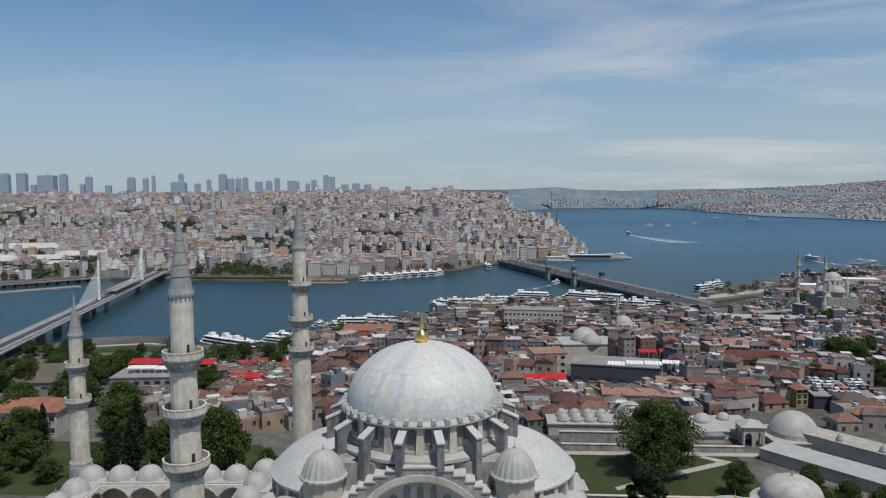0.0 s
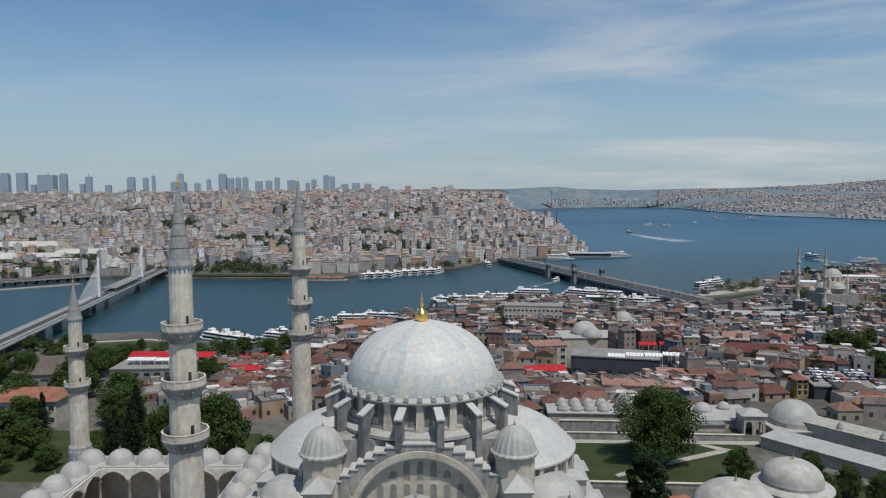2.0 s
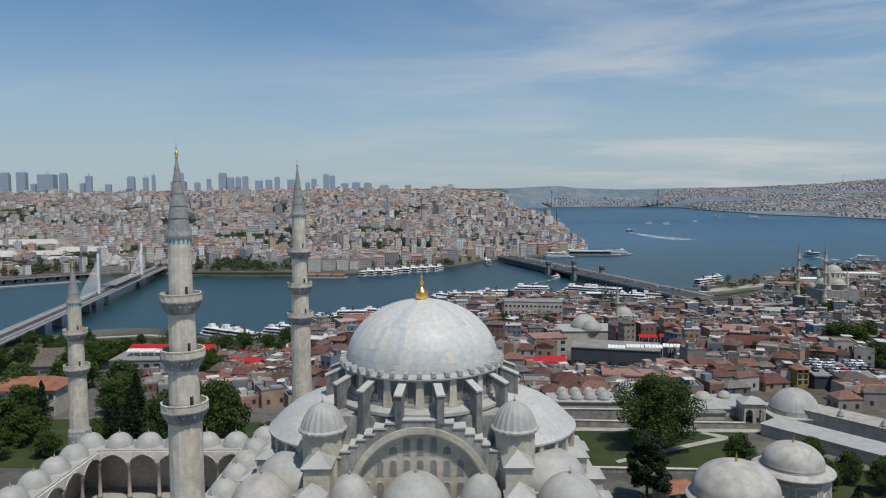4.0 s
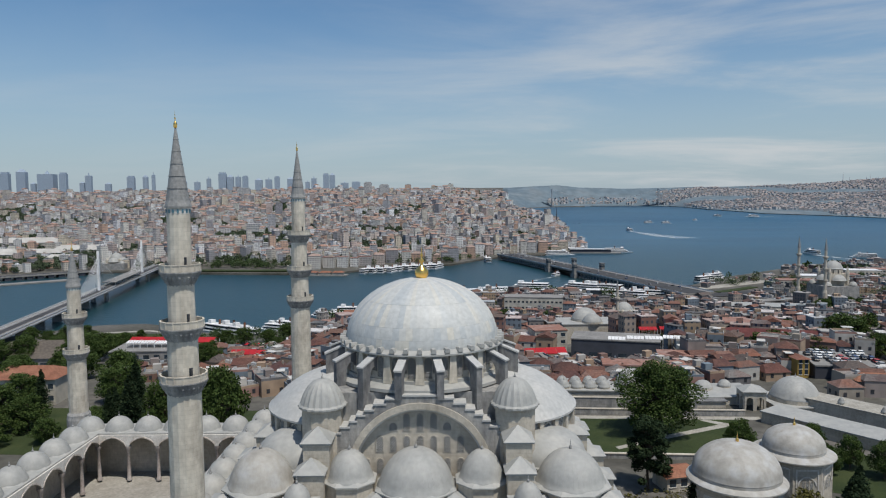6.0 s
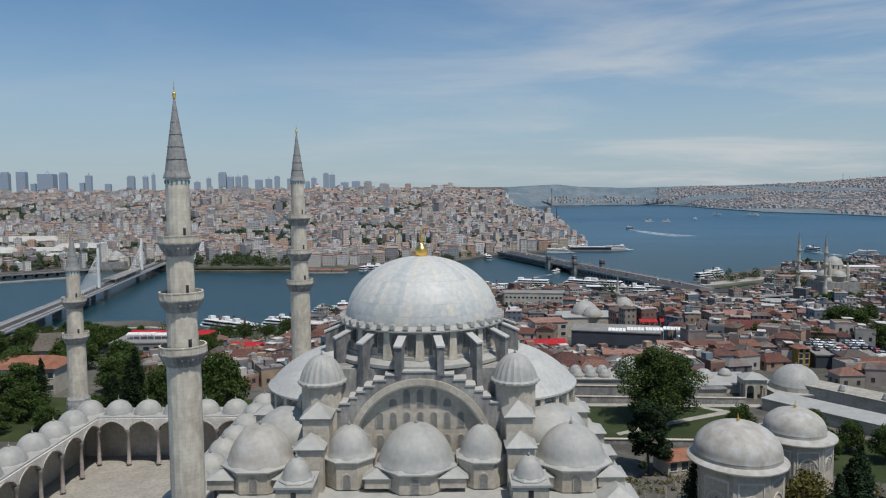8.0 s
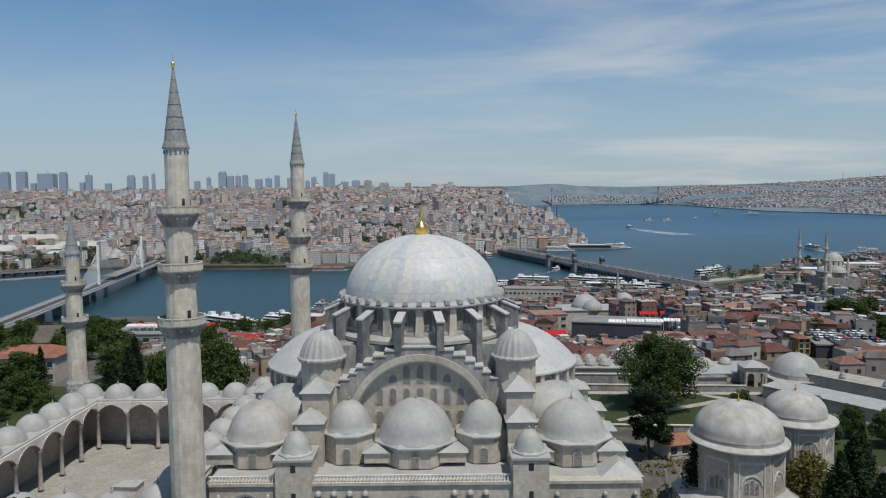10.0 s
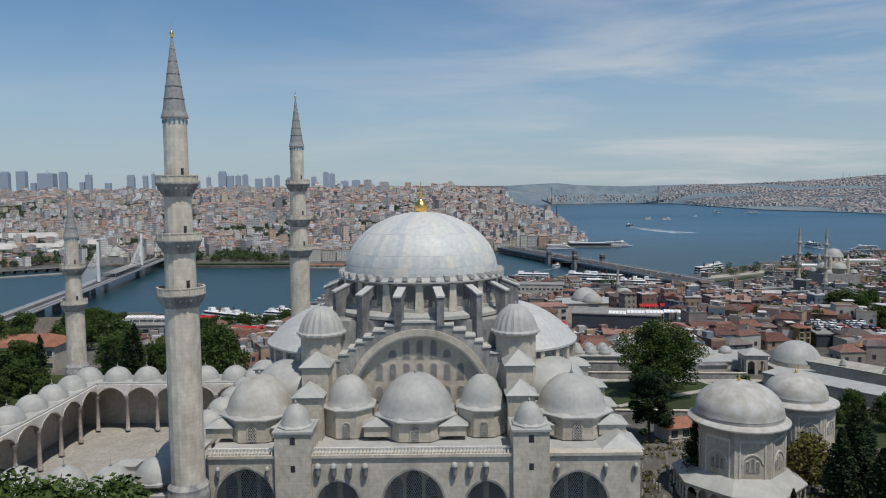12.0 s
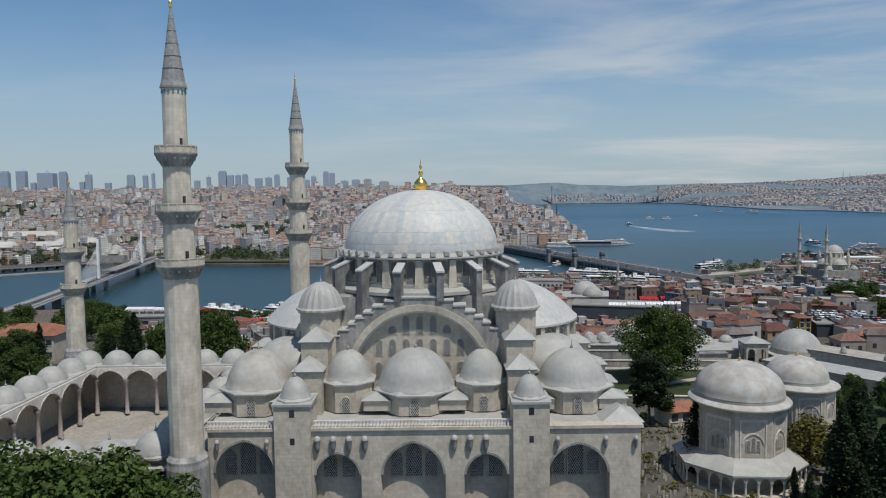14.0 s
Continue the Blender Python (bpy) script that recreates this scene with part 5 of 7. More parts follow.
slab("path", [(45, 68.6), (56, 75.6), (79, 88.4), (82, 91.0), (75, 95.3), (73.4, 94.2), (77.6, 90.6), (55, 77.6), (44.4, 70.4)], -1.5, 0.1, PATHS, "pale paved path across the lawn", "path")
slab("path", [(33, 94.5), (92, 95.6), (92, 98.6), (33, 97.5)], -1.6, 0.2, PATHS, "pale paved walk along the precinct wall", "path")
for x0, x1, y, z, h in ((33, 88, 98.8, -2, 2.3), (33, 76, 106.5, -2, 3.6), (31.5, 82, 62.0, -2, 1.7)):
    g = Geo()
    g.box(x0, y, z, x1, y + 0.7, z + h)
    wl_ = tagged(part("precinct_wall", g, STONE_GREY), "long low limestone precinct wall", "wall", kind="structure")
    g = Geo()
    g.box(x0 - 0.1, y - 0.15, z + h, x1 + 0.1, y + 0.85, z + h + 0.2)
    part("coping", g, STONE, wl_)


def arch_side(g, half, z0, spring, rise, top, open_half, m, thick=0.4):
    hole = arc(open_half, spring, rise, 10)
    g.strip([(-half, top)] + [(x, top) for x, z in hole] + [(half, top)], [(-half, z0), (-open_half, z0)][:1] + hole + [(half, z0)], -thick / 2, thick / 2, m)


def build_tomb(name, label, x, y, z, R, body_r, body_top, rise, porch):
    T = thing(name, label, "tomb", x, y, z)
    g = Geo()
    g.lathe([(body_r, 0), (body_r, body_top - 0.9), (body_r + 0.2, body_top - 0.8), (body_r + 0.2, body_top - 0.5), (body_r + 0.55, body_top - 0.2), (body_r + 0.55, body_top)], 8, a0=math.pi / 8)
    body = part("body", g, STONE, T)
    g = Geo()
    g.lathe([(body_r + 0.8, body_top), (body_r + 0.8, body_top + 0.25), (R + 0.3, body_top + 0.8), (R, body_top + 0.85), (R, body_top + 1.5), (R + 0.05, body_top + 1.5)] + cap(R, body_top + 1.6, rise, 12)[:-1] + [(0.01, body_top + 1.6 + rise)], 48)
    dome = part("dome", g, LEAD_WARM, T, smooth=35)
    finial(dome, 0, 0, body_top + 1.55 + rise, 1.9, 0.32, GOLD)
    apo = body_r * math.cos(math.pi / 8)
    for k in range(8):
        m = Matrix.Rotation(k * math.pi / 4, 4, "Z")
        f = Geo()
        f.box(-2.3, -apo - 0.12, body_top * 0.42, -2.05, -apo, body_top * 0.86)
        f.box(2.05, -apo - 0.12, body_top * 0.42, 2.3, -apo, body_top * 0.86)
        f.box(-2.3, -apo - 0.12, body_top * 0.86, 2.3, -apo, body_top * 0.89)
        f.strip([(px_ * 1.0, zz) for px_, zz in arc(1.95, body_top * 0.6, 1.9, 12)], [(px_, zz) for px_, zz in arc(1.7, body_top * 0.6, 1.65, 12)], -apo - 0.15, -apo)
        o = part("panel_frame", f, MARBLE, body)
        o.matrix_local = m
        for dx in (-0.85, 0.0, 0.85):
            lattice_window(body, 0.62, 2.0 if dx else 2.5, m @ Matrix.Translation((dx, -apo - 0.02, body_top * 0.5)))
    if porch:
        g = Geo()
        g.lathe([(body_r + 3.6, 4.0), (body_r + 3.6, 4.3), (body_r - 0.2, 6.3)], 8, a0=math.pi / 8)
        part("porch_roof", g, LEAD, T)
        g = Geo()
        g.lathe([(body_r + 3.4, -1), (body_r + 3.4, 0.6), (body_r + 0.1, 0.6)], 8, a0=math.pi / 8)
        part("porch_base", g, STONE, T)
        ap = (body_r + 3.1) * math.cos(math.pi / 8)
        wide = 2 * (body_r + 3.1) * math.sin(math.pi / 8)
        col = Geo()
        col.lathe([(0.28, 0.6), (0.2, 0.8), (0.18, 2.7), (0.3, 3.1)], 8)
        cm = None
        for k in range(8):
            for q in range(4):
                L = wide / 4
                m = Matrix.Rotation(k * math.pi / 4, 4, "Z") @ Matrix.Translation((-wide / 2 + L * (q + 0.5), -ap, 0))
                g = Geo()
                hole = arc(L / 2 - 0.22, 2.9, 0.85, 8)
                line = [(-L / 2, 2.9)] + hole + [(L / 2, 2.9)]
                g.strip([(a, 4.1) for a, b in line], line, -0.2, 0.2)
                o = part("porch_arch", g, MARBLE, T)
                o.matrix_local = m
                mm = m @ Matrix.Translation((-L / 2, 0, 0))
                if cm is None:
                    f = part("column", col, MARBLE, T, smooth=40)
                    f.matrix_local = mm
                    cm = f.data
                else:
                    shared("column", cm, T, mm)
    return T


build_tomb("domed_tomb", "octagonal limestone tomb with grey dome and arcaded porch", 56.6, 13.5, -1.5, 7.8, 8.1, 14.7, 5.5, True)
build_tomb("domed_tomb", "smaller grey-domed stone tomb behind the arcaded one", 76.6, 37.0, -1.5, 6.3, 7.6, 11.5, 4.4, False)
r_ = random.Random(31)
g = Geo()
for _ in range(700):
    x, y = r_.uniform(38, 92), r_.uniform(-32, 38)
    if (x - 57.4) ** 2 + (y - 13.5) ** 2 < 150 or (x - 80.5) ** 2 + (y - 37) ** 2 < 95:
        continue
    h = r_.uniform(0.7, 1.8)
    g.rbox(x, y, -1.6, 0.35, 0.14, h, r_.uniform(-0.3, 0.3), 0.85)
tagged(part("headstones", g, GRAVE), "crowded weathered marble headstones in the graveyard", "graves", kind="stuff")
g = Geo()
for _ in range(520):
    x, y = r_.uniform(36, 95), r_.uniform(-32, 42)
    if (x - 57.4) ** 2 + (y - 13.5) ** 2 < 140 or (x - 80.5) ** 2 + (y - 37) ** 2 < 85:
        continue
    leaf_tuft(g, Vector((x, y, -1.2)), r_.uniform(0.6, 1.6), 24, r_, 0.3, 0.6)
tagged(part("undergrowth", g, LEAF_AUTUMN), "low shrubs and yellowing plants between the graves", "shrubs", kind="stuff")


def domed_block(name, label, x, y, z, sx, sy, h, domes, a=0.0, roof=LEAD):
    """A low stone building with a lead roof that carries domes (x, y, radius, rise)."""
    B = thing(name, label, "building", x, y, z)
    B.rotation_euler = (0, 0, a)
    g = Geo()
    g.rbox(0, 0, -3, sx, sy, h + 3, 0)
    part("wall", g, STONE, B)
    g = Geo()
    g.rbox(0, 0, h, sx + 0.8, sy + 0.8, 0.35, 0)
    part("roof", g, roof, B)
    for dx, dy, r, k in domes:
        g = Geo()
        g.lathe([(r * 1.08, h + 0.3), (r * 1.08, h + 0.9 + r * 0.08)], 16, dx, dy)
        dr = part("dome_drum", g, STONE, B)
        lead_dome(dr, dx, dy, h + 1.0 + r * 0.1, r, k, 24, fin=max(0.9, r * 0.22), eave=0.2)
    return B


small = [(-11 + 4.4 * i, dy, 1.85, 1.7) for i in range(4) for dy in (-4.6, 0.6)]
domed_block("domed_school", "low stone school with rows of small lead domes", 46.0, 119.5, -2, 32, 15, 4.2, small + [(11.5, -1.0, 4.9, 4.6)])
domed_block("bath_house", "stone bath house with one large lead dome", 108.0, 112.0, -2.5, 19, 18, 2.6, [(0, 0, 7.3, 5.8)], 0.1)
domed_block("lead_roofed_hall", "low hall with pale lead roof and shallow domes", 86.0, 119.0, -2.5, 22, 16, 3.4, [(-4, 2, 2.8, 1.8), (4, 4, 2.0, 1.4)], 0.1)
domed_block("long_wing", "long low wing with pale lead roof", 115.0, 73.3, -2.5, 62, 10.2, 4.2, [], -0.859)
domed_block("long_wing", "long low wing with grey roof and stone chimneys", 130.0, 87.0, -2.5, 56, 9, 5.0, [(-18, -3, 0.8, 1.2), (-6, -3, 0.8, 1.2), (6, -3, 0.8, 1.2)], -0.859, PATHS)


def kiosk(x, y, z):
    K = thing("kiosk", "square stone kiosk with arched openings and pyramid roof", "pavilion", x, y, z)
    for q in range(4):
        for dx in (-1.6, 1.6):
            m = Matrix.Rotation(q * math.pi / 2, 4, "Z") @ Matrix.Translation((dx, -3.2, 0))
            hole = arc(1.1, 3.4, 1.2, 8)
            line = [(-1.6, 0.0), (-1.1, 0.0)] + hole[1:-1] + [(1.1, 0.0), (1.6, 0.0)]
            g = Geo()
            g.strip([(a, 6.4) for a, b in line], line, -0.3, 0.3)
            part("arch", g, STONE, K).matrix_local = m
    g = Geo()
    g.hip(0, 0, 6.4, 6.8, 6.8, 1.7, 0, 0.0, 0.6)
    part("roof", g, LEAD, K)


kiosk(93.0, 108.0, -1.8)
domed_block("stone_hall", "low stone hall with dark weathered flat roof", 77.5, 111.0, -2.5, 15, 7.5, 3.0, [], 0.05, STONE_DARK)
domed_block("stone_hall", "low hall with dusty grey flat roof below the market", 66.0, 103.0, -2.5, 14, 5, 2.6, [], 0.05, STONE_GREY)

# ---------------------------------------------------------------- the market quarter, house by house
UNIT = Geo().box(-0.5, -0.5, 0, 0.5, 0.5, 1)
UNIT_WALL = part("wall", UNIT, PLAIN_WALL)
UNIT_FLAT = part("roof", UNIT, surface("terrace_roof", [(0.11, 0.108, 0.105), (0.18, 0.175, 0.17), (0.28, 0.27, 0.255), (0.20, 0.14, 0.115), (0.42, 0.41, 0.40)], 0.15, 0.8, 0.9, 0, 0.1, "object", 0.8, stain=0.4))
UNIT_PANE = part("window", UNIT, DARK)
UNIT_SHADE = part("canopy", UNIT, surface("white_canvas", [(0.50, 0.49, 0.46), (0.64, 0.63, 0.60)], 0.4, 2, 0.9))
UNIT_BOX = part("roof_unit", UNIT, surface("galvanised_unit", [(0.35, 0.36, 0.37), (0.60, 0.60, 0.59)], 0.5, 3, 0.5, 0.2, 0, "object", 0.7))
HIPS = [part("roof", Geo().hip(0, 0, 0, 1, 1, 1, 0, k, 0.04), TILES_OBJ) for k in (0.3, 0.6, 1.0)]
MESH = {k: o.data for k, o in (("wall", UNIT_WALL), ("flat", UNIT_FLAT), ("pane", UNIT_PANE), ("shade", UNIT_SHADE), ("unit", UNIT_BOX))}
HIP_MESH = [o.data for o in HIPS]
for o in [UNIT_WALL, UNIT_FLAT, UNIT_PANE, UNIT_SHADE, UNIT_BOX] + HIPS:
    bpy.data.objects.remove(o)


def sized(x, y, z, sx, sy, sz):
    return Matrix.LocRotScale((x, y, z), None, (sx, sy, sz))


def house(x, y, z, sx, sy, h, a, roof, r, label, windows=True):
    H = tagged(new("house"), label, "house", "market houses")
    H.matrix_basis = pose(x, y, z, 0, 0, math.degrees(a))
    base = sized(0, 0, -5, sx, sy, h + 5)
    wall = shared("wall", MESH["wall"], H, base)
    back = base.inverted()
    if roof == "tile":
        k = r.randrange(3)
        if sx >= sy:
            shared("roof", HIP_MESH[k], H, sized(0, 0, h, sx, sy, min(sx, sy) * r.uniform(0.2, 0.3)))
        else:
            shared("roof", HIP_MESH[k], H, Matrix.Translation((0, 0, h)) @ Matrix.Rotation(math.pi / 2, 4, "Z") @ Matrix.Diagonal((sy, sx, min(sx, sy) * r.uniform(0.2, 0.3), 1)))
        if r.random() < 0.5:
            shared("chimney", MESH["wall"], H, sized(sx * 0.25, sy * 0.2, h, 0.7, 0.7, 2.2))
    else:
        shared("roof", MESH["flat"], H, sized(0, 0, h, sx - 0.5, sy - 0.5, 0.12))
        for px_, py_, qx, qy in ((0, -sy / 2 + 0.12, sx, 0.24), (0, sy / 2 - 0.12, sx, 0.24), (-sx / 2 + 0.12, 0, 0.24, sy - 0.5), (sx / 2 - 0.12, 0, 0.24, sy - 0.5)):
            shared("parapet", MESH["wall"], H, sized(px_, py_, h, qx, qy, 0.8))
        if r.random() < 0.5:
            shared("stair_head", MESH["wall"], H, sized(sx * r.uniform(-0.2, 0.2), sy * 0.2, h, 3, 2.6, 2.4))
        for _ in range(r.randint(0, 3)):
            shared("roof_unit", MESH["unit"], H, sized(sx * r.uniform(-0.36, 0.36), sy * r.uniform(-0.36, 0.36), h + 0.1, r.uniform(0.8, 2), r.uniform(0.8, 1.6), r.uniform(0.7, 1.5)))
        if r.random() < 0.3:
            shared("canopy", MESH["shade"], H, sized(sx * r.uniform(-0.15, 0.15), -sy * 0.15, h + 2.4, sx * 0.5, sy * 0.45, 0.18))
    if windows:
        n = max(2, int(sx / 3.3))
        for fl in range(max(1, int(h / 3.2))):
            for k in range(n):
                shared("window", MESH["pane"], wall, back @ sized(-sx / 2 + sx * (k + 0.5) / n, -sy / 2, 1.2 + 3.1 * fl, 1.15, 0.12, 1.5))
            if fl < 1:
                for k in range(2):
                    shared("window", MESH["pane"], wall, back @ sized(-sx / 2, -sy / 2 + sy * (k + 0.5) / 2, 1.2 + 3.1 * fl, 0.12, 1.15, 1.5))
    return H


def build_market():
    r = random.Random(17)
    count = 0
    w = 231.0
    busy = [(-0.415, 300, 0.062, 15), (0.132, 306, 0.055, 16), (0.575, 275, 0.075, 20), (0.308, 336, 0.02, 12), (0.455, 322, 0.035, 14), (0.585, 345, 0.04, 14), (0.202, 396, 0.035, 20), (0.245, 318, 0.075, 14), (0.245, 296, 0.068, 11)]
    kinds = {"tile": ("old house with brown tiled roof in the market", "small rendered house with red clay tiles", "narrow town house with worn tiled roof"),
             "flat": ("grey flat-roofed market house with roof clutter", "concrete town house with parapet terrace", "flat-roofed shop building with rooftop units")}
    while w < 334:
        s = -0.48 + r.uniform(0, 0.03)
        while s < 0.72:
            step = r.uniform(6.2, 11.0)
            ss, ww = s + step / 2 / w, w + r.uniform(-2.5, 2.5)
            s += (step + r.uniform(-0.6, 0.8)) / w
            if ss < -0.30 and ww < 256 or ww < 238 and ss < 0.57 or -0.48 < ss < -0.33 and 279 < ww < 332 or any(abs(ss - a) < c and abs(ww - b) < d for a, b, c, d in busy):
                continue
            if 0.27 < ss < 0.565 and ww < 246 or abs(ss - 0.493) < 0.07 and ww < 252 or -0.12 < ss < 0.05 and ww < 300 and r.random() < 0.3:
                continue
            if count > 420:
                break
            x, y, z = at(ss, ww)
            a = 1.5 * noise.noise(Vector((x / 70, y / 70, 2.0))) + r.gauss(0, 0.1)
            k = "tile" if r.random() < 0.55 else "flat"
            house(x, y, z, step * r.uniform(0.84, 0.98), r.uniform(6.2, 9.6), (r.choice((3.0, 3.4, 4.0)) if 0.13 < ss < 0.35 and ww < 306 or ss < -0.3 else r.choice((3.2, 4.2, 5.2, 6.0)) if ww < 275 or ss < -0.19 else r.choice((5.0, 6.0, 7.0, 8.5, 10.0))) * r.uniform(0.9, 1.1), a, k, r, r.choice(kinds[k]))
            count += 1
        w += 8.8


build_market()

# ---------------------------------------------------------------- single buildings and awnings
RED = surface("red_fabric", [(0.34, 0.012, 0.018), (0.44, 0.022, 0.03)], 0.4, 2, 0.8, stain=0.15)
CREAM = facade("cream_render", [(0.46, 0.43, 0.37), (0.50, 0.47, 0.40)], bay=0, per="object")
NAVY = facade("slate_cladding", [(0.045, 0.05, 0.065), (0.055, 0.06, 0.075)], bay=0, per="object")
BRICK_RED = facade("red_cladding", [(0.42, 0.13, 0.07), (0.46, 0.15, 0.09)], bay=0, per="object")
OCHRE = facade("ochre_render", [(0.36, 0.24, 0.06), (0.40, 0.27, 0.08)], bay=0, per="object")
PINK = facade("pink_render", [(0.55, 0.34, 0.27), (0.58, 0.38, 0.30)], bay=0, per="object")
WHITE = surface("white_paint", [(0.66, 0.66, 0.65), (0.78, 0.78, 0.77)], 0.2, 2, 0.5, stain=0.12)
GLASS = surface("dark_glass", [(0.02, 0.03, 0.04), (0.05, 0.07, 0.09)], 0.3, 2, 0.15, spec=0.6)
CONCRETE = surface("concrete", [(0.20, 0.195, 0.185), (0.29, 0.28, 0.265)], 0.1, 1.0, 0.9, stain=0.3)
STEEL = surface("pale_steel", [(0.50, 0.52, 0.53), (0.62, 0.63, 0.64)], 0.2, 1.5, 0.5, stain=0.12)
ASPHALT = surface("asphalt", [(0.045, 0.045, 0.047), (0.075, 0.075, 0.077)], 0.05, 1.0, 0.9, stain=0.3)


def block(name, label, category, s, w, sx, sy, h, a, wall, roof, kind="flat", floors=0, bays=6, lift=0.0):
    x, y, z = at(s, w)
    B = thing(name, label, category, x, y, z + lift)
    B.rotation_euler = (0, 0, a)
    g = Geo()
    g.rbox(0, 0, -5, sx, sy, h + 5, 0)
    body = part("wall", g, wall, B)
    g = Geo()
    if kind == "flat":
        g.rbox(0, 0, h, sx + 0.5, sy + 0.5, 0.5, 0)
    else:
        g.hip(0, 0, h, sx, sy, min(sx, sy) * 0.22, 0, 0.4, 0.7)
    part("roof", g, roof, B)
    pane = Geo()
    pw = sx / bays * 0.55
    pane.box(-pw / 2, -0.06, 0, pw / 2, 0.06, 1.7)
    sill = Geo()
    sill.box(-pw / 2 - 0.15, -0.15, -0.2, pw / 2 + 0.15, 0.02, 0.0)
    pm = sm = None
    for f in range(floors):
        for k in range(bays):
            m = Matrix.Translation((-sx / 2 + sx * (k + 0.5) / bays, -sy / 2 - 0.01, 1.3 + (h - 0.6) / floors * f))
            if pm is None:
                p0 = part("window", pane, GLASS, body)
                p0.matrix_local = m
                s0 = part("sill", sill, MARBLE, p0)
                pm, sm = p0.data, s0.data
            else:
                o = shared("window", pm, body, m)
                shared("sill", sm, o, Matrix.Identity(4))
    return B


block("villa", "cream two-storey villa with red hipped tile roof", "house", -0.590, 236, 22, 14, 8.5, 0.1, CREAM, TERRACOTTA, "hip", 2, 7)
block("hall", "long low hall with dark brown shed roof", "building", -0.565, 325, 46, 26, 5, 0.2, CONCRETE, surface("brown_sheet", [(0.10, 0.085, 0.07), (0.14, 0.12, 0.10)], 0.1, 1, 0.9), "hip", 1, 8)
block("cafe_building", "terraced cafe building with white roof canopy", "building", -0.415, 300, 30, 18, 8, 0.12, CONCRETE, CONCRETE, "flat", 2, 7)
block("office_building", "red-clad office building with flat brown roof", "building", -0.108, 520, 36, 26, 19, 0.15, BRICK_RED, TERRACOTTA, "flat", 3, 10)
block("house", "pale pink block with flat roof near the quay", "building", -0.157, 555, 20, 16, 12, 0.1, PINK, FLATS, "flat", 3, 4)
block("office_building", "long pale office building with rows of windows", "building", 0.128, 640, 52, 20, 22, -0.1, CREAM, CONCRETE, "flat", 4, 14)
block("department_store", "large slate-coloured blank building with white awnings", "building", 0.245, 316, 38, 18, 8.4, -0.2, NAVY, CONCRETE, "flat", 1, 6)
block("market_hall", "pale-roofed commercial building with ribbon windows", "building", 0.405, 372, 24, 16, 12, 0.1, CREAM, FLATS, "flat", 3, 7)
block("house", "ochre yellow gable house beside the car park", "house", 0.507, 262, 4.5, 7, 7.0, 0.1, OCHRE, TILES, "hip", 3, 2)
block("han", "cream town building with arched windows", "building", 0.545, 415, 26, 16, 13, 0.1, CREAM, FLATS, "flat", 3, 8)
block("apartment_building", "white and blue office block among the roofs", "building", 0.60, 400, 26, 14, 12, 0.1, WHITE, FLATS, "flat", 3, 8)
block("apartment_building", "teal and white town block", "building", 0.147, 345, 16, 14, 11, 0.2, CREAM, FLATS, "flat", 3, 4)
block("han", "long red-roofed market hall", "building", 0.47, 345, 50, 14, 6, -0.2, CONCRETE, surface("maroon_sheet", [(0.10, 0.03, 0.028), (0.15, 0.045, 0.04)], 0.1, 1.2, 0.8), "hip", 1, 8)
block("han", "long maroon-roofed hall beside trees", "building", 0.64, 385, 44, 16, 8, -0.1, CONCRETE, surface("dark_red_sheet", [(0.13, 0.03, 0.028), (0.19, 0.05, 0.045)], 0.1, 1.2, 0.8), "hip", 1, 8)
block("house", "orange-roofed house near the precinct", "house", 0.615, 236, 13, 9, 5, -0.1, CONCRETE, TERRACOTTA, "hip", 1, 5)
block("gatehouse", "small stone lodge with red tile roof among trees", "house", 0.335, 160, 8.5, 6.5, 3.6, 0.3, STONE, TERRACOTTA, "hip", 1, 3)
block("shop_row", "low shop row with pale flat roof", "building", 0.345, 286, 22, 11, 4.4, -0.15, CONCRETE, FLATS, "flat", 1, 7)
block("shop_row", "flat grey shop row behind the school", "building", 0.285, 262, 30, 10, 5, -0.1, CONCRETE, FLATS, "flat", 1, 7)
block("covered_bazaar", "long grey-roofed covered bazaar with small domes", "building", 0.475, 660, 92, 26, 9, -0.15, STONE, LEAD, "flat", 1, 14)


def awning(label, s, w, sx, sy, h, a, lift, material=RED):
    x, y, z = at(s, w)
    A = thing("awning", label, "awning", x, y, z)
    A.rotation_euler = (0, 0, a)
    g = Geo()
    n = 5
    for k in range(n):
        x0, x1 = -sx / 2 + sx * k / n, -sx / 2 + sx * (k + 1) / n - 0.15
        g.add([(x0, -sy / 2, lift), (x1, -sy / 2, lift), (x1, 0, lift + h), (x0, 0, lift + h), (x0, sy / 2, lift), (x1, sy / 2, lift),
               (x0, -sy / 2, lift - 0.35), (x1, -sy / 2, lift - 0.35)], [(0, 1, 2, 3), (3, 2, 5, 4), (6, 7, 1, 0)])
    part("canvas", g, material, A)
    for px_ in (-sx / 2, 0, sx / 2 - 0.3):
        for py_ in (-sy / 2, sy / 2):
            p = Geo()
            p.box(px_, py_ - 0.08, -1, px_ + 0.16, py_ + 0.08, lift)
            part("post", p, STEEL, A)


awning("long bright red pitched canopy over a terrace", -0.385, 352, 43, 10, 1.6, 0.02, 8.6)
awning("bright red market canopy in sunlight", 0.137, 301, 22, 9, 1.6, 0.2, 4.2)
awning("red canvas over a roof terrace", 0.290, 352, 9, 6, 1.0, 0.0, 9.5)
awning("red canvas over a shop terrace", 0.318, 352, 8, 6, 1.0, 0.0, 9.5)
awning("dark red canopy over cafe tables", -0.263, 318, 13, 8, 1.0, 0.1, 6.5)
awning("dark red canopy over an open-air cafe", -0.285, 330, 12, 7, 1.0, 0.1, 7.0)
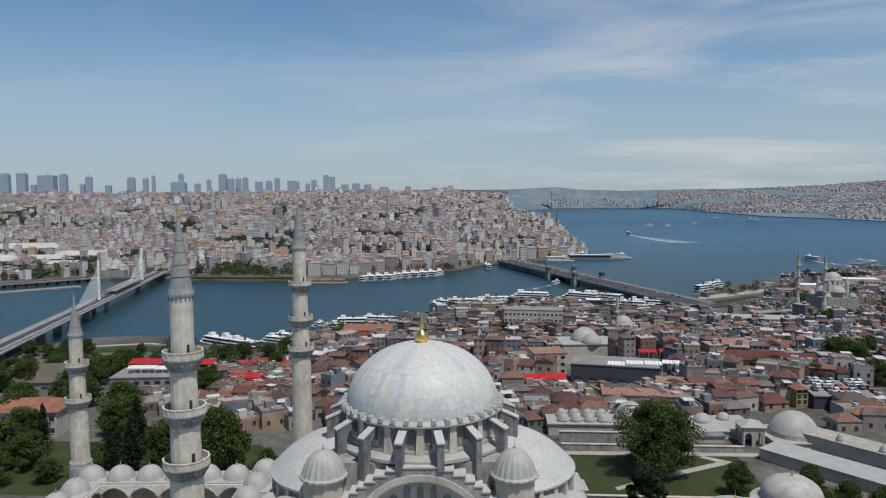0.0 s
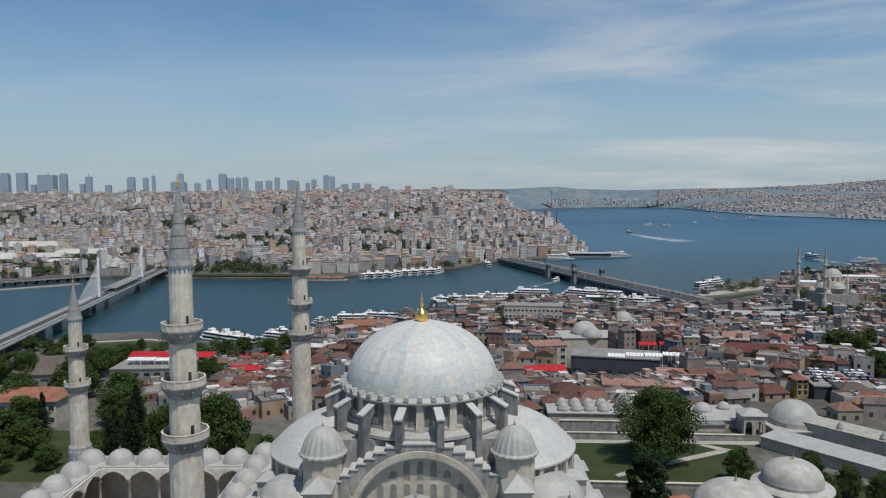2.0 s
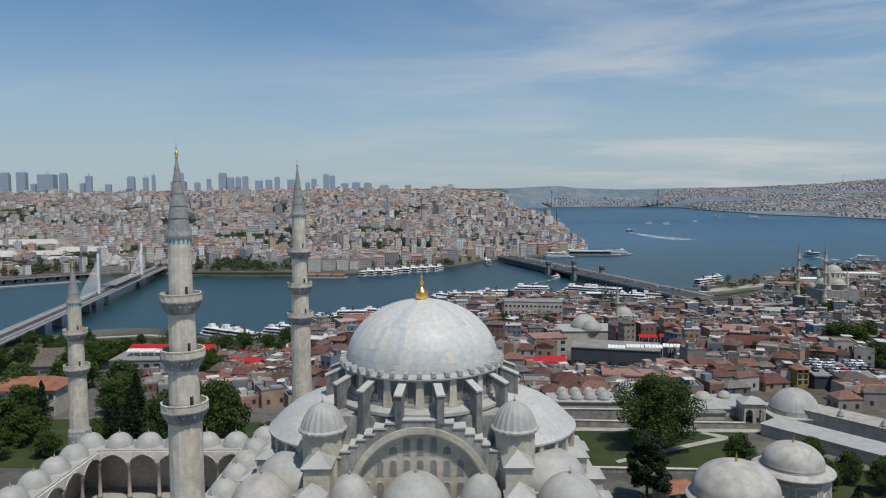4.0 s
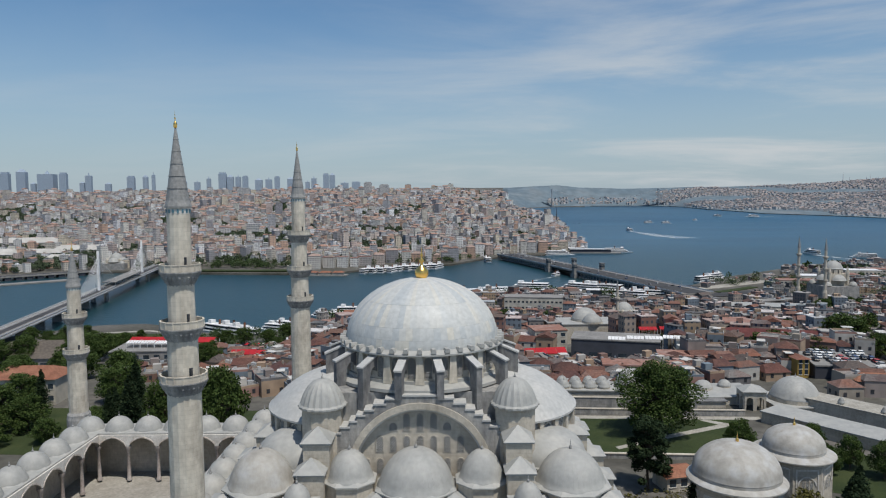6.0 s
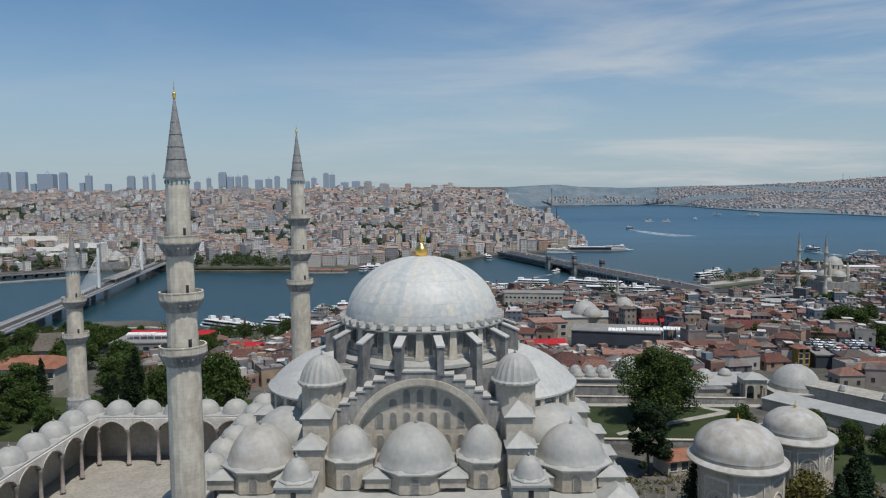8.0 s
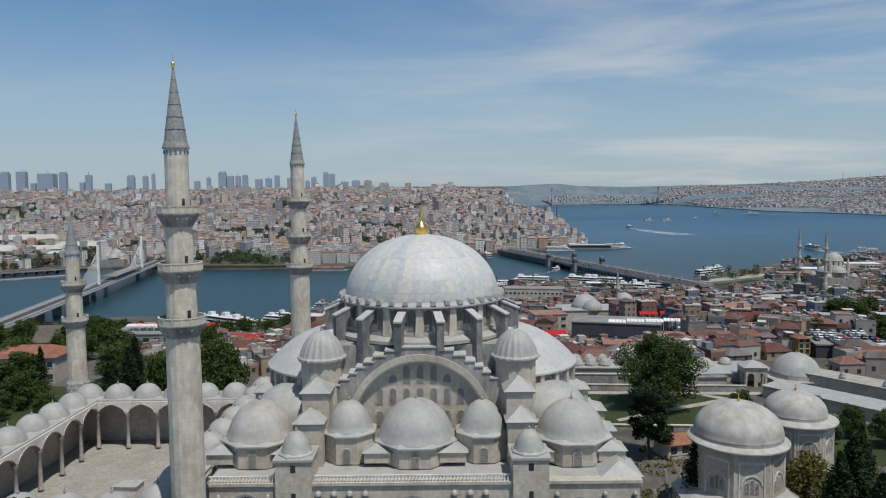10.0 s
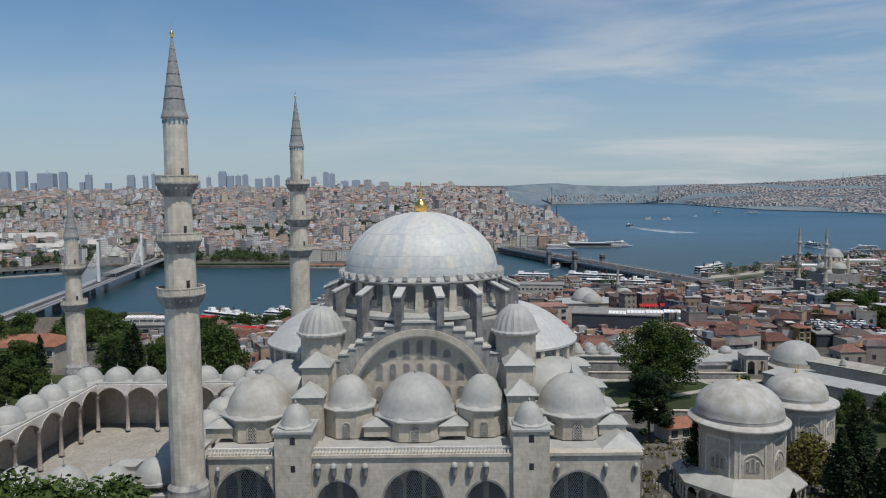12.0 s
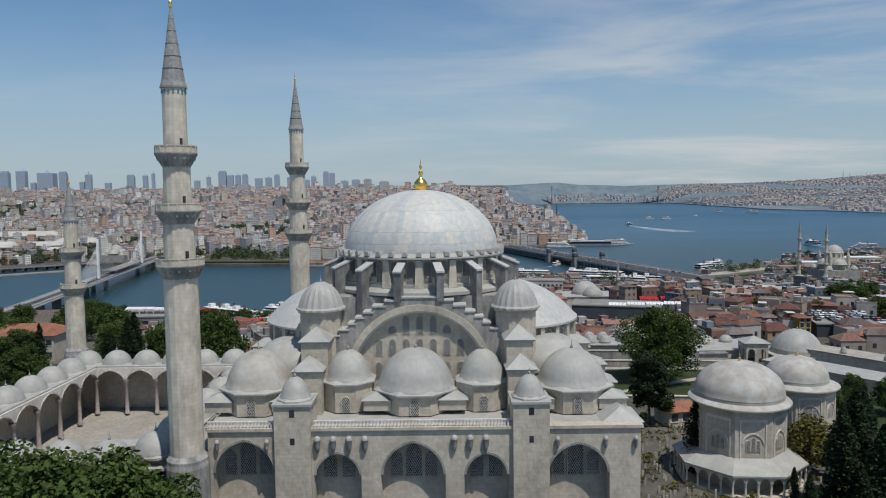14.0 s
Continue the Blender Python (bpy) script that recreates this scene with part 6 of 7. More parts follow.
for k in range(4):
    awning("white canvas shade on a roof terrace", 0.247 + 0.026 * k, 311 + 2 * (k % 2), 7.6, 7, 0.7, -0.22 + 0.05 * (k % 3), 8.6, WHITE)
for k in range(4):
    awning("white canvas shade on a cafe terrace", -0.44 + 0.02 * k, 300, 6, 6, 0.5, 0.1, 10.6, WHITE)

# open-air cafe tables and parasols on the slope
g = Geo()
r_ = random.Random(44)
for _ in range(150):
    s, w = r_.uniform(-0.31, -0.205), r_.uniform(470, 525)
    x, y, z = at(s, w)
    g.lathe([(1.5, z + 4.6), (0.05, z + 5.4)], 6, x, y)
tagged(part("parasols", g, RED), "red and white parasols crowded on a square", "parasols", kind="stuff")

# car park on a roof, with its cars
CARPARK = block("car_park", "roof-top car park with dark open storeys", "car park", 0.567, 266, 25, 24, 5, -0.12, NAVY, CONCRETE, "flat", 0, 9)
PAINTS = [surface("car_paint_" + n, [c, tuple(min(1, k * 1.1) for k in c)], 1, 3, 0.42, spec=0.4, stain=0.1) for n, c in (("white", (0.7, 0.7, 0.69)), ("silver", (0.32, 0.325, 0.33)), ("black", (0.03, 0.03, 0.035)), ("blue", (0.06, 0.09, 0.18)), ("red", (0.35, 0.04, 0.04)))]
TYRE = surface("tyre", [(0.02, 0.02, 0.02), (0.035, 0.035, 0.035)], 2, 5, 0.9)


def car_model(paint):
    o = tagged(new("car"), "parked car on the car park roof", "car", "parked cars")
    g = Geo()
    g.prism([(-2.1, 0.35), (2.1, 0.35), (2.15, 0.75), (1.95, 0.92), (0.95, 1.0), (-1.9, 1.0), (-2.1, 0.8)], -0.86, 0.86)
    part("body", g, paint, o)
    g = Geo()
    g.prism([(-1.95, 1.0), (1.0, 1.0), (0.35, 1.45), (-1.8, 1.45)], -0.78, 0.78)
    part("cabin", g, GLASS, o)
    g = Geo()
    g.prism([(-1.84, 1.45), (0.4, 1.45), (0.3, 1.5), (-1.75, 1.5)], -0.74, 0.74)
    part("car_roof", g, paint, o)
    wh = Geo()
    wh.prism([(0.32 * math.cos(i * math.pi / 5), 0.32 + 0.32 * math.sin(i * math.pi / 5)) for i in range(10)], -0.1, 0.1)
    me = None
    for px_ in (-1.3, 1.3):
        for py_ in (-0.8, 0.8):
            m = Matrix.Translation((px_, py_, 0))
            if me is None:
                f = part("wheel", wh, TYRE, o)
                f.matrix_local = m
                me = f.data
            else:
                shared("wheel", me, o, m)
    return o


cars = [car_model(p) for p in PAINTS]
cx_, cy_, cz_ = at(0.567, 266)
k_ = 0
for row in range(5):
    for col in range(9):
        if r_.random() < 0.18:
            continue
        m = Matrix.Translation((cx_, cy_, cz_ + 5.5)) @ Matrix.Rotation(-0.12, 4, "Z") @ Matrix.Translation((-10.4 + 2.6 * col + r_.uniform(-0.2, 0.2), -9.3 + 4.9 * row + r_.uniform(-0.3, 0.3), 0)) @ Matrix.Rotation(math.pi / 2 + r_.uniform(-0.06, 0.06), 4, "Z")
        pick = r_.choice((0, 0, 1, 1, 1, 2, 2, 3, 4))
        if cars[pick].matrix_basis == Matrix.Identity(4):
            cars[pick].matrix_basis = m
        else:
            copy_thing(cars[pick], m)
for i, c in enumerate(cars):
    if c.matrix_basis == Matrix.Identity(4):
        c.matrix_basis = Matrix.Translation((cx_ - 13.5 + 3 * i, cy_ + 20, at(0.575, 297)[2]))


# ---------------------------------------------------------------- other mosques
def far_mosque(name, label, s, w, R, drum_z, half_domes, minarets, turn=0.0, lift=0.0):
    x, y, z = at(s, w)
    Q = thing(name, label, "mosque", x, y, z + lift)
    Q.rotation_euler = (0, 0, turn)
    g = Geo()
    g.rbox(0, 0, -4, R * 3.9 if half_domes else R * 2.3, R * 3.9 if half_domes else R * 2.3, 4 + drum_z * 0.52, 0)
    part("hall", g, STONE_GREY, Q)
    g = Geo()
    g.rbox(0, 0, drum_z * 0.52, R * 2.15, R * 2.15, drum_z * 0.34, 0)
    part("crossing", g, STONE, Q)
    g = Geo()
    g.lathe([(R * 1.02, drum_z * 0.8), (R * 1.02, drum_z)], 24)
    part("drum", g, STONE, Q)
    lead_dome(Q, 0, 0, drum_z, R, R * 0.85, 24, fin=3.0, eave=0.4)
    if half_domes:
        for k in range(4):
            a = k * math.pi / 2
            lead_dome(Q, math.cos(a) * R * 1.05, math.sin(a) * R * 1.05, drum_z * 0.68, R * 0.82, R * 0.6, 20, fin=0, name="half_dome")
            b = a + math.pi / 4
            lead_dome(Q, math.cos(b) * R * 2.1, math.sin(b) * R * 2.1, drum_z * 0.55, R * 0.42, R * 0.36, 16, fin=1.2, name="corner_dome")
            g = Geo()
            g.lathe([(R * 0.2, drum_z * 0.4), (R * 0.2, drum_z * 0.9), (0.05, drum_z * 1.08)], 8, math.cos(b) * R * 1.5, math.sin(b) * R * 1.5)
            part("turret", g, STONE, Q)
    else:
        for k in range(8):
            b = (k + 0.5) * math.pi / 4
            g = Geo()
            g.lathe([(R * 0.16, drum_z * 0.4), (R * 0.16, drum_z * 1.0), (0.05, drum_z * 1.15)], 8, math.cos(b) * R * 1.1, math.sin(b) * R * 1.1)
            part("turret", g, STONE, Q)
    for k in range(12):
        a = 2 * math.pi * k / 12
        g = Geo()
        g.box(-0.5, -R * 1.04, drum_z * 0.84, 0.5, -R * 0.99, drum_z * 0.96)
        o = part("window", g, DARK, Q)
        o.matrix_local = Matrix.Rotation(a, 4, "Z")
    for mx, my, h, nb, rr in minarets:
        T = new("minaret")
        T.parent = Q
        T.location = (mx, my, 0)
        g = Geo()
        prof = [(rr * 1.5, -4), (rr * 1.5, h * 0.2), (rr, h * 0.24)]
        for b in range(nb):
            zb = h * (0.72 - 0.17 * (nb - 1 - b)) if nb > 1 else h * 0.62
            prof += [(rr * 0.95, zb - 1.6), (rr * 1.7, zb - 0.3), (rr * 1.7, zb + 0.9), (rr * 0.9, zb + 0.9)]
        prof += [(rr * 0.85, h * 0.82)]
        g.lathe(prof, 12)
        part("shaft", g, STONE, T)
        g = Geo()
        g.lathe([(rr * 1.05, h * 0.82), (0.05, h)], 12)
        part("cone", g, CONE, T)
    return Q


far_mosque("waterfront_mosque", "grey waterfront mosque with cascading domes and two minarets", 0.552, 735, 9.0, 36.0, True, [(-24, -26, 69, 3, 1.5), (-30, 12, 69, 3, 1.5)], 0.12)
far_mosque("small_mosque", "single-domed mosque on the market slope with one minaret", 0.256, 585, 7.6, 14.0, False, [(-8, -9, 40, 1, 1.3)], 0.1, 3.0)
far_mosque("small_mosque", "pale small mosque by the far bridgehead", -0.463, 1140, 10.0, 15.0, True, [(-2, 16, 38, 1, 1.4)], 0.1, 0)
domed_block("old_han", "pale stone han with two white lead domes", *at(0.202, 398), 30, 22, 12.0, [(0, 2, 7.4, 5.6), (2, -7, 5.2, 4.0)], 0.1)


# ---------------------------------------------------------------- roads and squares by the water
def ribbon(name, pts, wide, lift, material, label, category):
    """A road of even width along points (across, ahead) that lies on the ground."""
    g = Geo()
    fine = []
    for (s0, w0), (s1, w1) in zip(pts, pts[1:]):
        fine += [(s0 + (s1 - s0) * i / 8, w0 + (w1 - w0) * i / 8) for i in range(8)]
    fine.append(pts[-1])
    P = [Vector(at(s, w)) for s, w in fine]
    for i, q in enumerate(P):
        d = (P[min(i + 1, len(P) - 1)] - P[max(i - 1, 0)])
        n = Vector((-d.y, d.x, 0)).normalized() * wide / 2
        for sd in (-1, 1):
            for z in (lift, lift - 1.0):
                g.v.append((q.x + n.x * sd, q.y + n.y * sd, q.z + z))
    for i in range(len(P) - 1):
        k = 4 * i
        g.f += [(k, k + 4, k + 6, k + 2), (k + 1, k, k + 2, k + 3), (k + 1, k + 5, k + 4, k), (k + 2, k + 6, k + 7, k + 3)]
    return tagged(part(name, g, material), label, category, kind="structure")


ribbon("road", [(-0.02, 745), (0.06, 775), (0.16, 785), (0.25, 760), (0.33, 775), (0.42, 800), (0.52, 860), (0.62, 930)], 24, 1.2, ASPHALT, "broad grey quayside road along the market", "road")
ribbon("road", [(0.352, 870), (0.335, 800), (0.30, 740), (0.27, 690)], 20, 1.6, ASPHALT, "curving road from the bridge into the town", "road")
ribbon("road", [(0.42, 700), (0.50, 720), (0.60, 640), (0.66, 600)], 13, 7.0, CONCRETE, "grey elevated road before the waterfront mosque", "road")
ribbon("pavement", [(0.30, 830), (0.38, 860), (0.46, 920)], 20, 0.5, PATHS, "pale paved waterfront square", "pavement")
ribbon("path", [(-0.58, 560), (-0.50, 590), (-0.42, 600), (-0.37, 585)], 5, 0.4, PATHS, "pale waterside promenade", "path")
ribbon("lawn", [(-0.52, 570), (-0.46, 580), (-0.40, 575)], 22, 0.25, GRASS, "green park lawn near the water", "lawn")
ribbon("lawn", [(0.39, 815), (0.42, 840), (0.44, 860)], 11, 0.8, GRASS, "green verge in the waterfront square", "lawn")
ribbon("lawn", [(-0.36, FAR(-0.36) + 16), (-0.28, FAR(-0.28) + 16), (-0.21, FAR(-0.21) + 16)], 22, 0.5, GRASS, "green park strip on the far quay", "lawn")
for k in range(5):
    block("warehouse", "pale low waterfront building near the mosque", "building", 0.50 + 0.03 * k, 860 + 30 * k, 44, 22, 9 + 2 * (k % 2), -0.1, CREAM, WHITE if k % 2 else FLATS, "flat", 2, 9)
for k in range(7):
    block("ferry_terminal", "low white-roofed ferry landing hall", "building", 0.055 + 0.032 * k, 808 + 4 * (k % 2), 20, 14, 5, -0.1, GLASS, WHITE, "flat", 0, 4)

BUS = surface("bus_paint", [(0.55, 0.55, 0.54), (0.68, 0.68, 0.67)], 1, 3, 0.4, stain=0.1)


def bus_model():
    o = tagged(new("bus"), "white city bus standing on the quayside road", "bus", "city buses")
    g = Geo()
    g.prism([(-5.8, 0.4), (5.8, 0.4), (5.9, 1.3), (5.75, 3.0), (5.5, 3.15), (-5.6, 3.15), (-5.8, 3.0)], -1.25, 1.25)
    part("body", g, BUS, o)
    for y in (-1.27, 1.2):
        g = Geo()
        g.box(-5.3, y, 1.5, 5.2, y + 0.07, 2.6)
        part("window_band", g, GLASS, o)
    for px_ in (-3.8, 3.6):
        for py_ in (-1.1, 1.1):
            g = Geo()
            g.prism([(px_ + 0.5 * math.cos(i * math.pi / 5), 0.5 + 0.5 * math.sin(i * math.pi / 5)) for i in range(10)], py_ - 0.16, py_ + 0.16)
            part("wheel", g, TYRE, o)
    return o


bus0 = bus_model()
rb = random.Random(83)
for i in range(16):
    s, w = rb.uniform(0.03, 0.30), rb.uniform(742, 792)
    x, y, z = at(s, w)
    m = pose(x, y, z + 1.25, 0, 0, rb.gauss(4 if s < 0.2 else -8, 7))
    if i:
        copy_thing(bus0, m)
    else:
        bus0.matrix_basis = m

# ---------------------------------------------------------------- bridges
def along(p, q, f):
    return tuple(a + (b - a) * f for a, b in zip(p, q))


def build_metro_bridge():
    p, q = spot(-0.676, 500), spot(-0.398, 1130)
    a = math.atan2(q[1] - p[1], q[0] - p[0])
    L = math.hypot(q[0] - p[0], q[1] - p[1])
    B = thing("cable_bridge", "white cable-stayed rail bridge with two tapering pylons", "bridge", p[0], p[1], SEA)
    B.rotation_euler = (0, 0, a)
    g = Geo()
    for y0, y1, z0, z1 in ((-6.5, 6.5, 10.8, 13.0), (-11.5, -7.5, 11.6, 12.4), (7.5, 11.5, 11.6, 12.4)):
        g.box(-60, y0, z0, L, y1, z1)
    part("deck", g, CONCRETE, B)
    for y in (-11.4, -6.6, 6.4, 11.2):
        g = Geo()
        g.box(-60, y, 12.4, L, y + 0.15, 13.3)
        part("railing", g, STEEL, B)
    g = Geo()
    g.box(-60, -3.2, 13.0, L, 3.2, 13.15)
    part("track", g, ASPHALT, B)
    pos = []
    for s in (-0.489, -0.427):
        # where the bridge's line crosses that bearing
        best = min(range(2000), key=lambda i: abs(view(*along(p, q, i / 2000))[0] - s))
        pos.append(L * best / 2000)
    for x in pos:
        for side in (-7, 7):
            P = Geo()
            P.lathe([(2.6, -4), (2.6, 10.0)], 10, x, side)
            part("pier", P, CONCRETE, B)
        m = Geo()
        m.prism([(x - 2.4, 10), (x + 2.4, 10), (x + 1.0, 50), (x + 0.3, 58), (x - 0.3, 58), (x - 1.0, 50)], -1.2, 1.2)
        pylon = part("pylon", m, WHITE, B)
        for side in (-1, 1):
            for k in range(9):
                c = Geo()
                limb(c, (x, 0, 51 - 2.3 * (8 - k) * 0.9), (x + side * (16 + 8.2 * k), 0, 13.2), 0.2, 0.2, 5)
                part("cable", c, WHITE, pylon)
    g = Geo()
    mid = (pos[0] + pos[1]) / 2
    g.box(mid - 62, -7.5, 13.0, mid + 62, 7.5, 13.6)
    g.box(mid - 62, -8, 17.5, mid + 62, 8, 18.3)
    st = part("station", g, CONCRETE, B)
    for k in range(14):
        c = Geo()
        c.box(mid - 60 + 9 * k, -6.8, 13.6, mid - 59.4 + 9 * k, -6.2, 17.5)
        part("post", c, STEEL, st)
    for k in range(9):
        x = -40 + 42 * k
        if all(abs(x - c) > 40 for c in pos) and not pos[0] < x < pos[1]:
            g = Geo()
            g.box(x - 1.2, -4, -6, x + 1.2, 4, 11)
            part("pier", g, CONCRETE, B)


build_metro_bridge()


def build_galata():
    p, q = spot(0.345, 785), spot(0.09, 1315)
    a = math.atan2(q[1] - p[1], q[0] - p[0])
    L = math.hypot(q[0] - p[0], q[1] - p[1])
    B = thing("road_bridge", "wide grey two-level road bridge over the inlet", "bridge", p[0], p[1], SEA)
    B.rotation_euler = (0, 0, a)
    g = Geo()
    g.box(-20, -20, 8.0, L, 20, 10.0)
    part("deck", g, CONCRETE, B)
    g = Geo()
    g.box(-20, -14, 10.0, L, 14, 10.12)
    part("road_surface", g, ASPHALT, B)
    g = Geo()
    for y in (-20.2, 20):
        g.box(-20, y, 10.0, L, y + 0.2, 11.3)
    part("railing", g, STEEL, B)
    for x0, x1 in ((0, L * 0.42), (L * 0.58, L)):
        g = Geo()
        g.box(x0, -18.5, 3.0, x1, 18.5, 8.0)
        part("lower_level", g, GLASS, B)
        g = Geo()
        g.box(x0, -20, 2.2, x1, 20, 3.0)
        part("lower_deck", g, CONCRETE, B)
        for k in range(int((x1 - x0) / 9)):
            for y in (-19.4, 19.0):
                c = Geo()
                c.box(x0 + 9 * k, y, -5, x0 + 9 * k + 0.8, y + 0.5, 8.0)
                part("column", c, CONCRETE, B)
    for f in (0.42, 0.58):
        for y in (-21.5, 21.5):
            c = Geo()
            c.rbox(L * f, y, -5, 12, 7, 12, 0)
            c.rbox(L * f, y, 7, 7, 5, 12, 0)
            c.rbox(L * f, y, 19, 8.4, 6.2, 1, 0)
            t = part("control_tower", c, CONCRETE, B)
            c = Geo()
            c.rbox(L * f, y, 14, 7.2, 5.2, 2.6, 0)
            part("window", c, GLASS, t)
    lamp = Geo()
    lamp.box(-0.12, -0.12, 10, 0.12, 0.12, 19)
    lamp.box(-1.6, -0.1, 18.8, 1.6, 0.1, 19.0)
    me = None
    for k in range(22):
        m = Matrix.Translation((10 + 24 * k, 0, 0))
        if me is None:
            f = part("lamp_post", lamp, STEEL, B)
            f.matrix_local = m
            me = f.data
        else:
            shared("lamp_post", me, B, m)
    r = random.Random(3)
    m0 = Matrix.Translation((p[0], p[1], SEA + 10.12)) @ Matrix.Rotation(a, 4, "Z")
    for k in range(26):
        pick = cars[r.choice((0, 0, 1, 2, 3))]
        c = copy_thing(pick, m0 @ Matrix.Translation((r.uniform(-10, L), r.choice((-9, -5, 5, 9)), 0)))
        tagged(c, "car on the road bridge", "car", "bridge cars")


build_galata()


def build_old_bridge():
    p, q = spot(-0.80, 930), spot(-0.485, 1105)
    a = math.atan2(q[1] - p[1], q[0] - p[0])
    L = math.hypot(q[0] - p[0], q[1] - p[1])
    B = thing("low_bridge", "low dark pontoon road bridge across the inlet", "bridge", p[0], p[1], SEA)
    B.rotation_euler = (0, 0, a)
    g = Geo()
    g.box(0, -11, 4.5, L, 11, 6.5)
    part("deck", g, CONCRETE, B)
    g = Geo()
    g.box(0, -8, 6.5, L, 8, 6.62)
    part("road_surface", g, ASPHALT, B)
    for k in range(int(L / 14)):
        c = Geo()
        c.box(14 * k, -10, -3, 14 * k + 8, 10, 4.5)
        part("pontoon", c, NAVY, B)
    x, y = spot(-0.585, 985)
    P = thing("jetty", "pale floating jetty moored near the low bridge", "jetty", x, y, SEA)
    P.rotation_euler = (0, 0, a)
    g = Geo()
    g.box(-62, -9, -1, 62, 9, 1.6)
    part("deck", g, CONCRETE, P)


build_old_bridge()


# ---------------------------------------------------------------- boats
FOAM, fn, fl_, fb = nodes_of("wake_foam")
fb.inputs["Base Color"].default_value = (0.55, 0.60, 0.63, 1)
fb.inputs["Roughness"].default_value = 0.6
ft = fn.new("ShaderNodeTexNoise")
ft.inputs["Scale"].default_value = 0.09
ft.inputs["Detail"].default_value = 6
fg = fn.new("ShaderNodeNewGeometry")
fl_.new(fg.outputs["Position"], ft.inputs["Vector"])
fr_ = fn.new("ShaderNodeMapRange")
fr_.inputs["From Min"].default_value, fr_.inputs["From Max"].default_value = 0.42, 0.66
fl_.new(ft.outputs["Fac"], fr_.inputs["Value"])
fl_.new(fr_.outputs[0], fb.inputs["Alpha"])


def boat_model(L, decks, label):
    o = tagged(new("ferry"), label, "boat", "ferries and tour boats")
    W = L * 0.22
    g = Geo()
    top = [(-L / 2, -W / 2), (L * 0.28, -W / 2), (L * 0.42, -W * 0.3), (L / 2, 0), (L * 0.42, W * 0.3), (L * 0.28, W / 2), (-L / 2, W / 2)]
    n = len(top)
    v = [(x * 0.95, y * 0.8, -1) for x, y in top] + [(x, y, 2.0) for x, y in top]
    g.add(v, [tuple(range(n, 2 * n)), tuple(range(n))[::-1]] + [(i, (i + 1) % n, n + (i + 1) % n, n + i) for i in range(n)])
    part("hull", g, WHITE, o)
    for d in range(decks):
        z = 2.0 + 2.7 * d
        x0, x1 = -L * 0.46 + d * L * 0.02, L * (0.3 - 0.07 * d)
        c = Geo()
        c.box(x0, -W * 0.44, z, x1, W * 0.44, z + 2.3)
        cab = part("cabin", c, GLASS, o)
        c = Geo()
        c.box(x0 - 0.5, -W * 0.48, z + 2.3, x1 + 1.0, W * 0.48, z + 2.7)
        c.box(x0, -W * 0.46, z, x1, W * 0.46, z + 0.8)
        part("deck", c, WHITE, cab)
    c = Geo()
    c.rbox(L * 0.12, 0, 2 + 2.7 * decks, L * 0.1, W * 0.5, 2.4, 0)
    part("wheelhouse", c, WHITE, o)
    c = Geo()
    c.lathe([(0.9, 2 + 2.7 * decks), (0.8, 5.5 + 2.7 * decks)], 10, -L * 0.12, 0)
    part("funnel", c, surface("funnel_paint", [(0.05, 0.05, 0.06), (0.3, 0.12, 0.05)], 0.3, 2, 0.5), o)
    return o


BOATS = {k: boat_model(*v) for k, v in {"big": (62, 3, "large white three-deck passenger ferry"), "mid": (38, 2, "white two-deck tour boat moored at the quay"), "low": (24, 1, "small white passenger boat")}.items()}
used = set()


def boat(kind, s, w, heading, scale=1.0, label=""):
    x, y = spot(s, w)
    m = Matrix.LocRotScale((x, y, sea(w)), Euler((0, 0, radians(heading))), None)
    o = BOATS[kind]
    if kind not in used:
        used.add(kind)
        o.matrix_basis = m
    else:
        o = copy_thing(o, m)
    if scale != 1.0:
        o.scale = (scale,) * 3
    if label:
        o["label"] = label
    return o


def wake(s, w, heading, length, width):
    x, y = spot(s, w)
    g = Geo()
    n = 14
    v = []
    for i in range(n + 1):
        f = i / n
        off = math.sin(f * 2.2) * length * 0.06
        for sd in (-1, 1):
            v.append((-length * f, off + sd * width * (0.15 + 0.85 * f) / 2, 0.25))
    g.add(v, [(2 * i, 2 * i + 1, 2 * i + 3, 2 * i + 2) for i in range(n)])
    o = tagged(part("wake", g, FOAM), "white foam wake trailing behind a moving boat", "wake")
    o.matrix_basis = pose(x, y, sea(w), 0, 0, heading)


for s, w, h in ((-0.325, 606, 150), (-0.305, 602, 150), (-0.29, 590, 150), (-0.24, 612, 160), (-0.225, 625, 165)):
    boat("mid", s, w, h, 1.15 if s < -0.28 else 0.95, label="modern white excursion boat moored at the park quay")
for k in range(6):
    boat(("mid", "low")[k % 2], -0.172 + 0.018 * k, 682 + 8 * k, 150 + 17 * (k % 3), 0.85 + 0.12 * (k % 3))
for k in range(10):
    boat(("mid", "mid", "low")[k % 3], -0.012 + 0.0115 * k, 814 + 9 * (k % 3) + 2 * k, 120 + 23 * (k % 4), 0.8 + 0.13 * (k % 4))
for s, w, h in ((0.118, 868, 168), (0.19, 862, 150), (0.213, 858, 150), (0.222, 852, 150)):
    boat("big", s, w, h)
for k in range(8):
    boat("mid" if k % 2 else "low", 0.235 + 0.0085 * k, 800 + 5 * (k % 3), 160)
# Moored boats stand in here for the long white-roofed quay pavilions.
for k in range(4):
    boat("mid", -0.108 + 0.0125 * k, 1085 + 4 * k, 75)
for k in range(5):
    boat("mid", -0.058 + 0.0125 * k, 1118 + 7 * k, 70)
x, y = spot(-0.168, 1056)
P = thing("pier_hall", "low reddish pier hall on the far quay", "pier", x, y, SEA)
g = Geo()
g.box(-34, -9, -3, 34, 9, 1.5)
part("pier", g, CONCRETE, P)
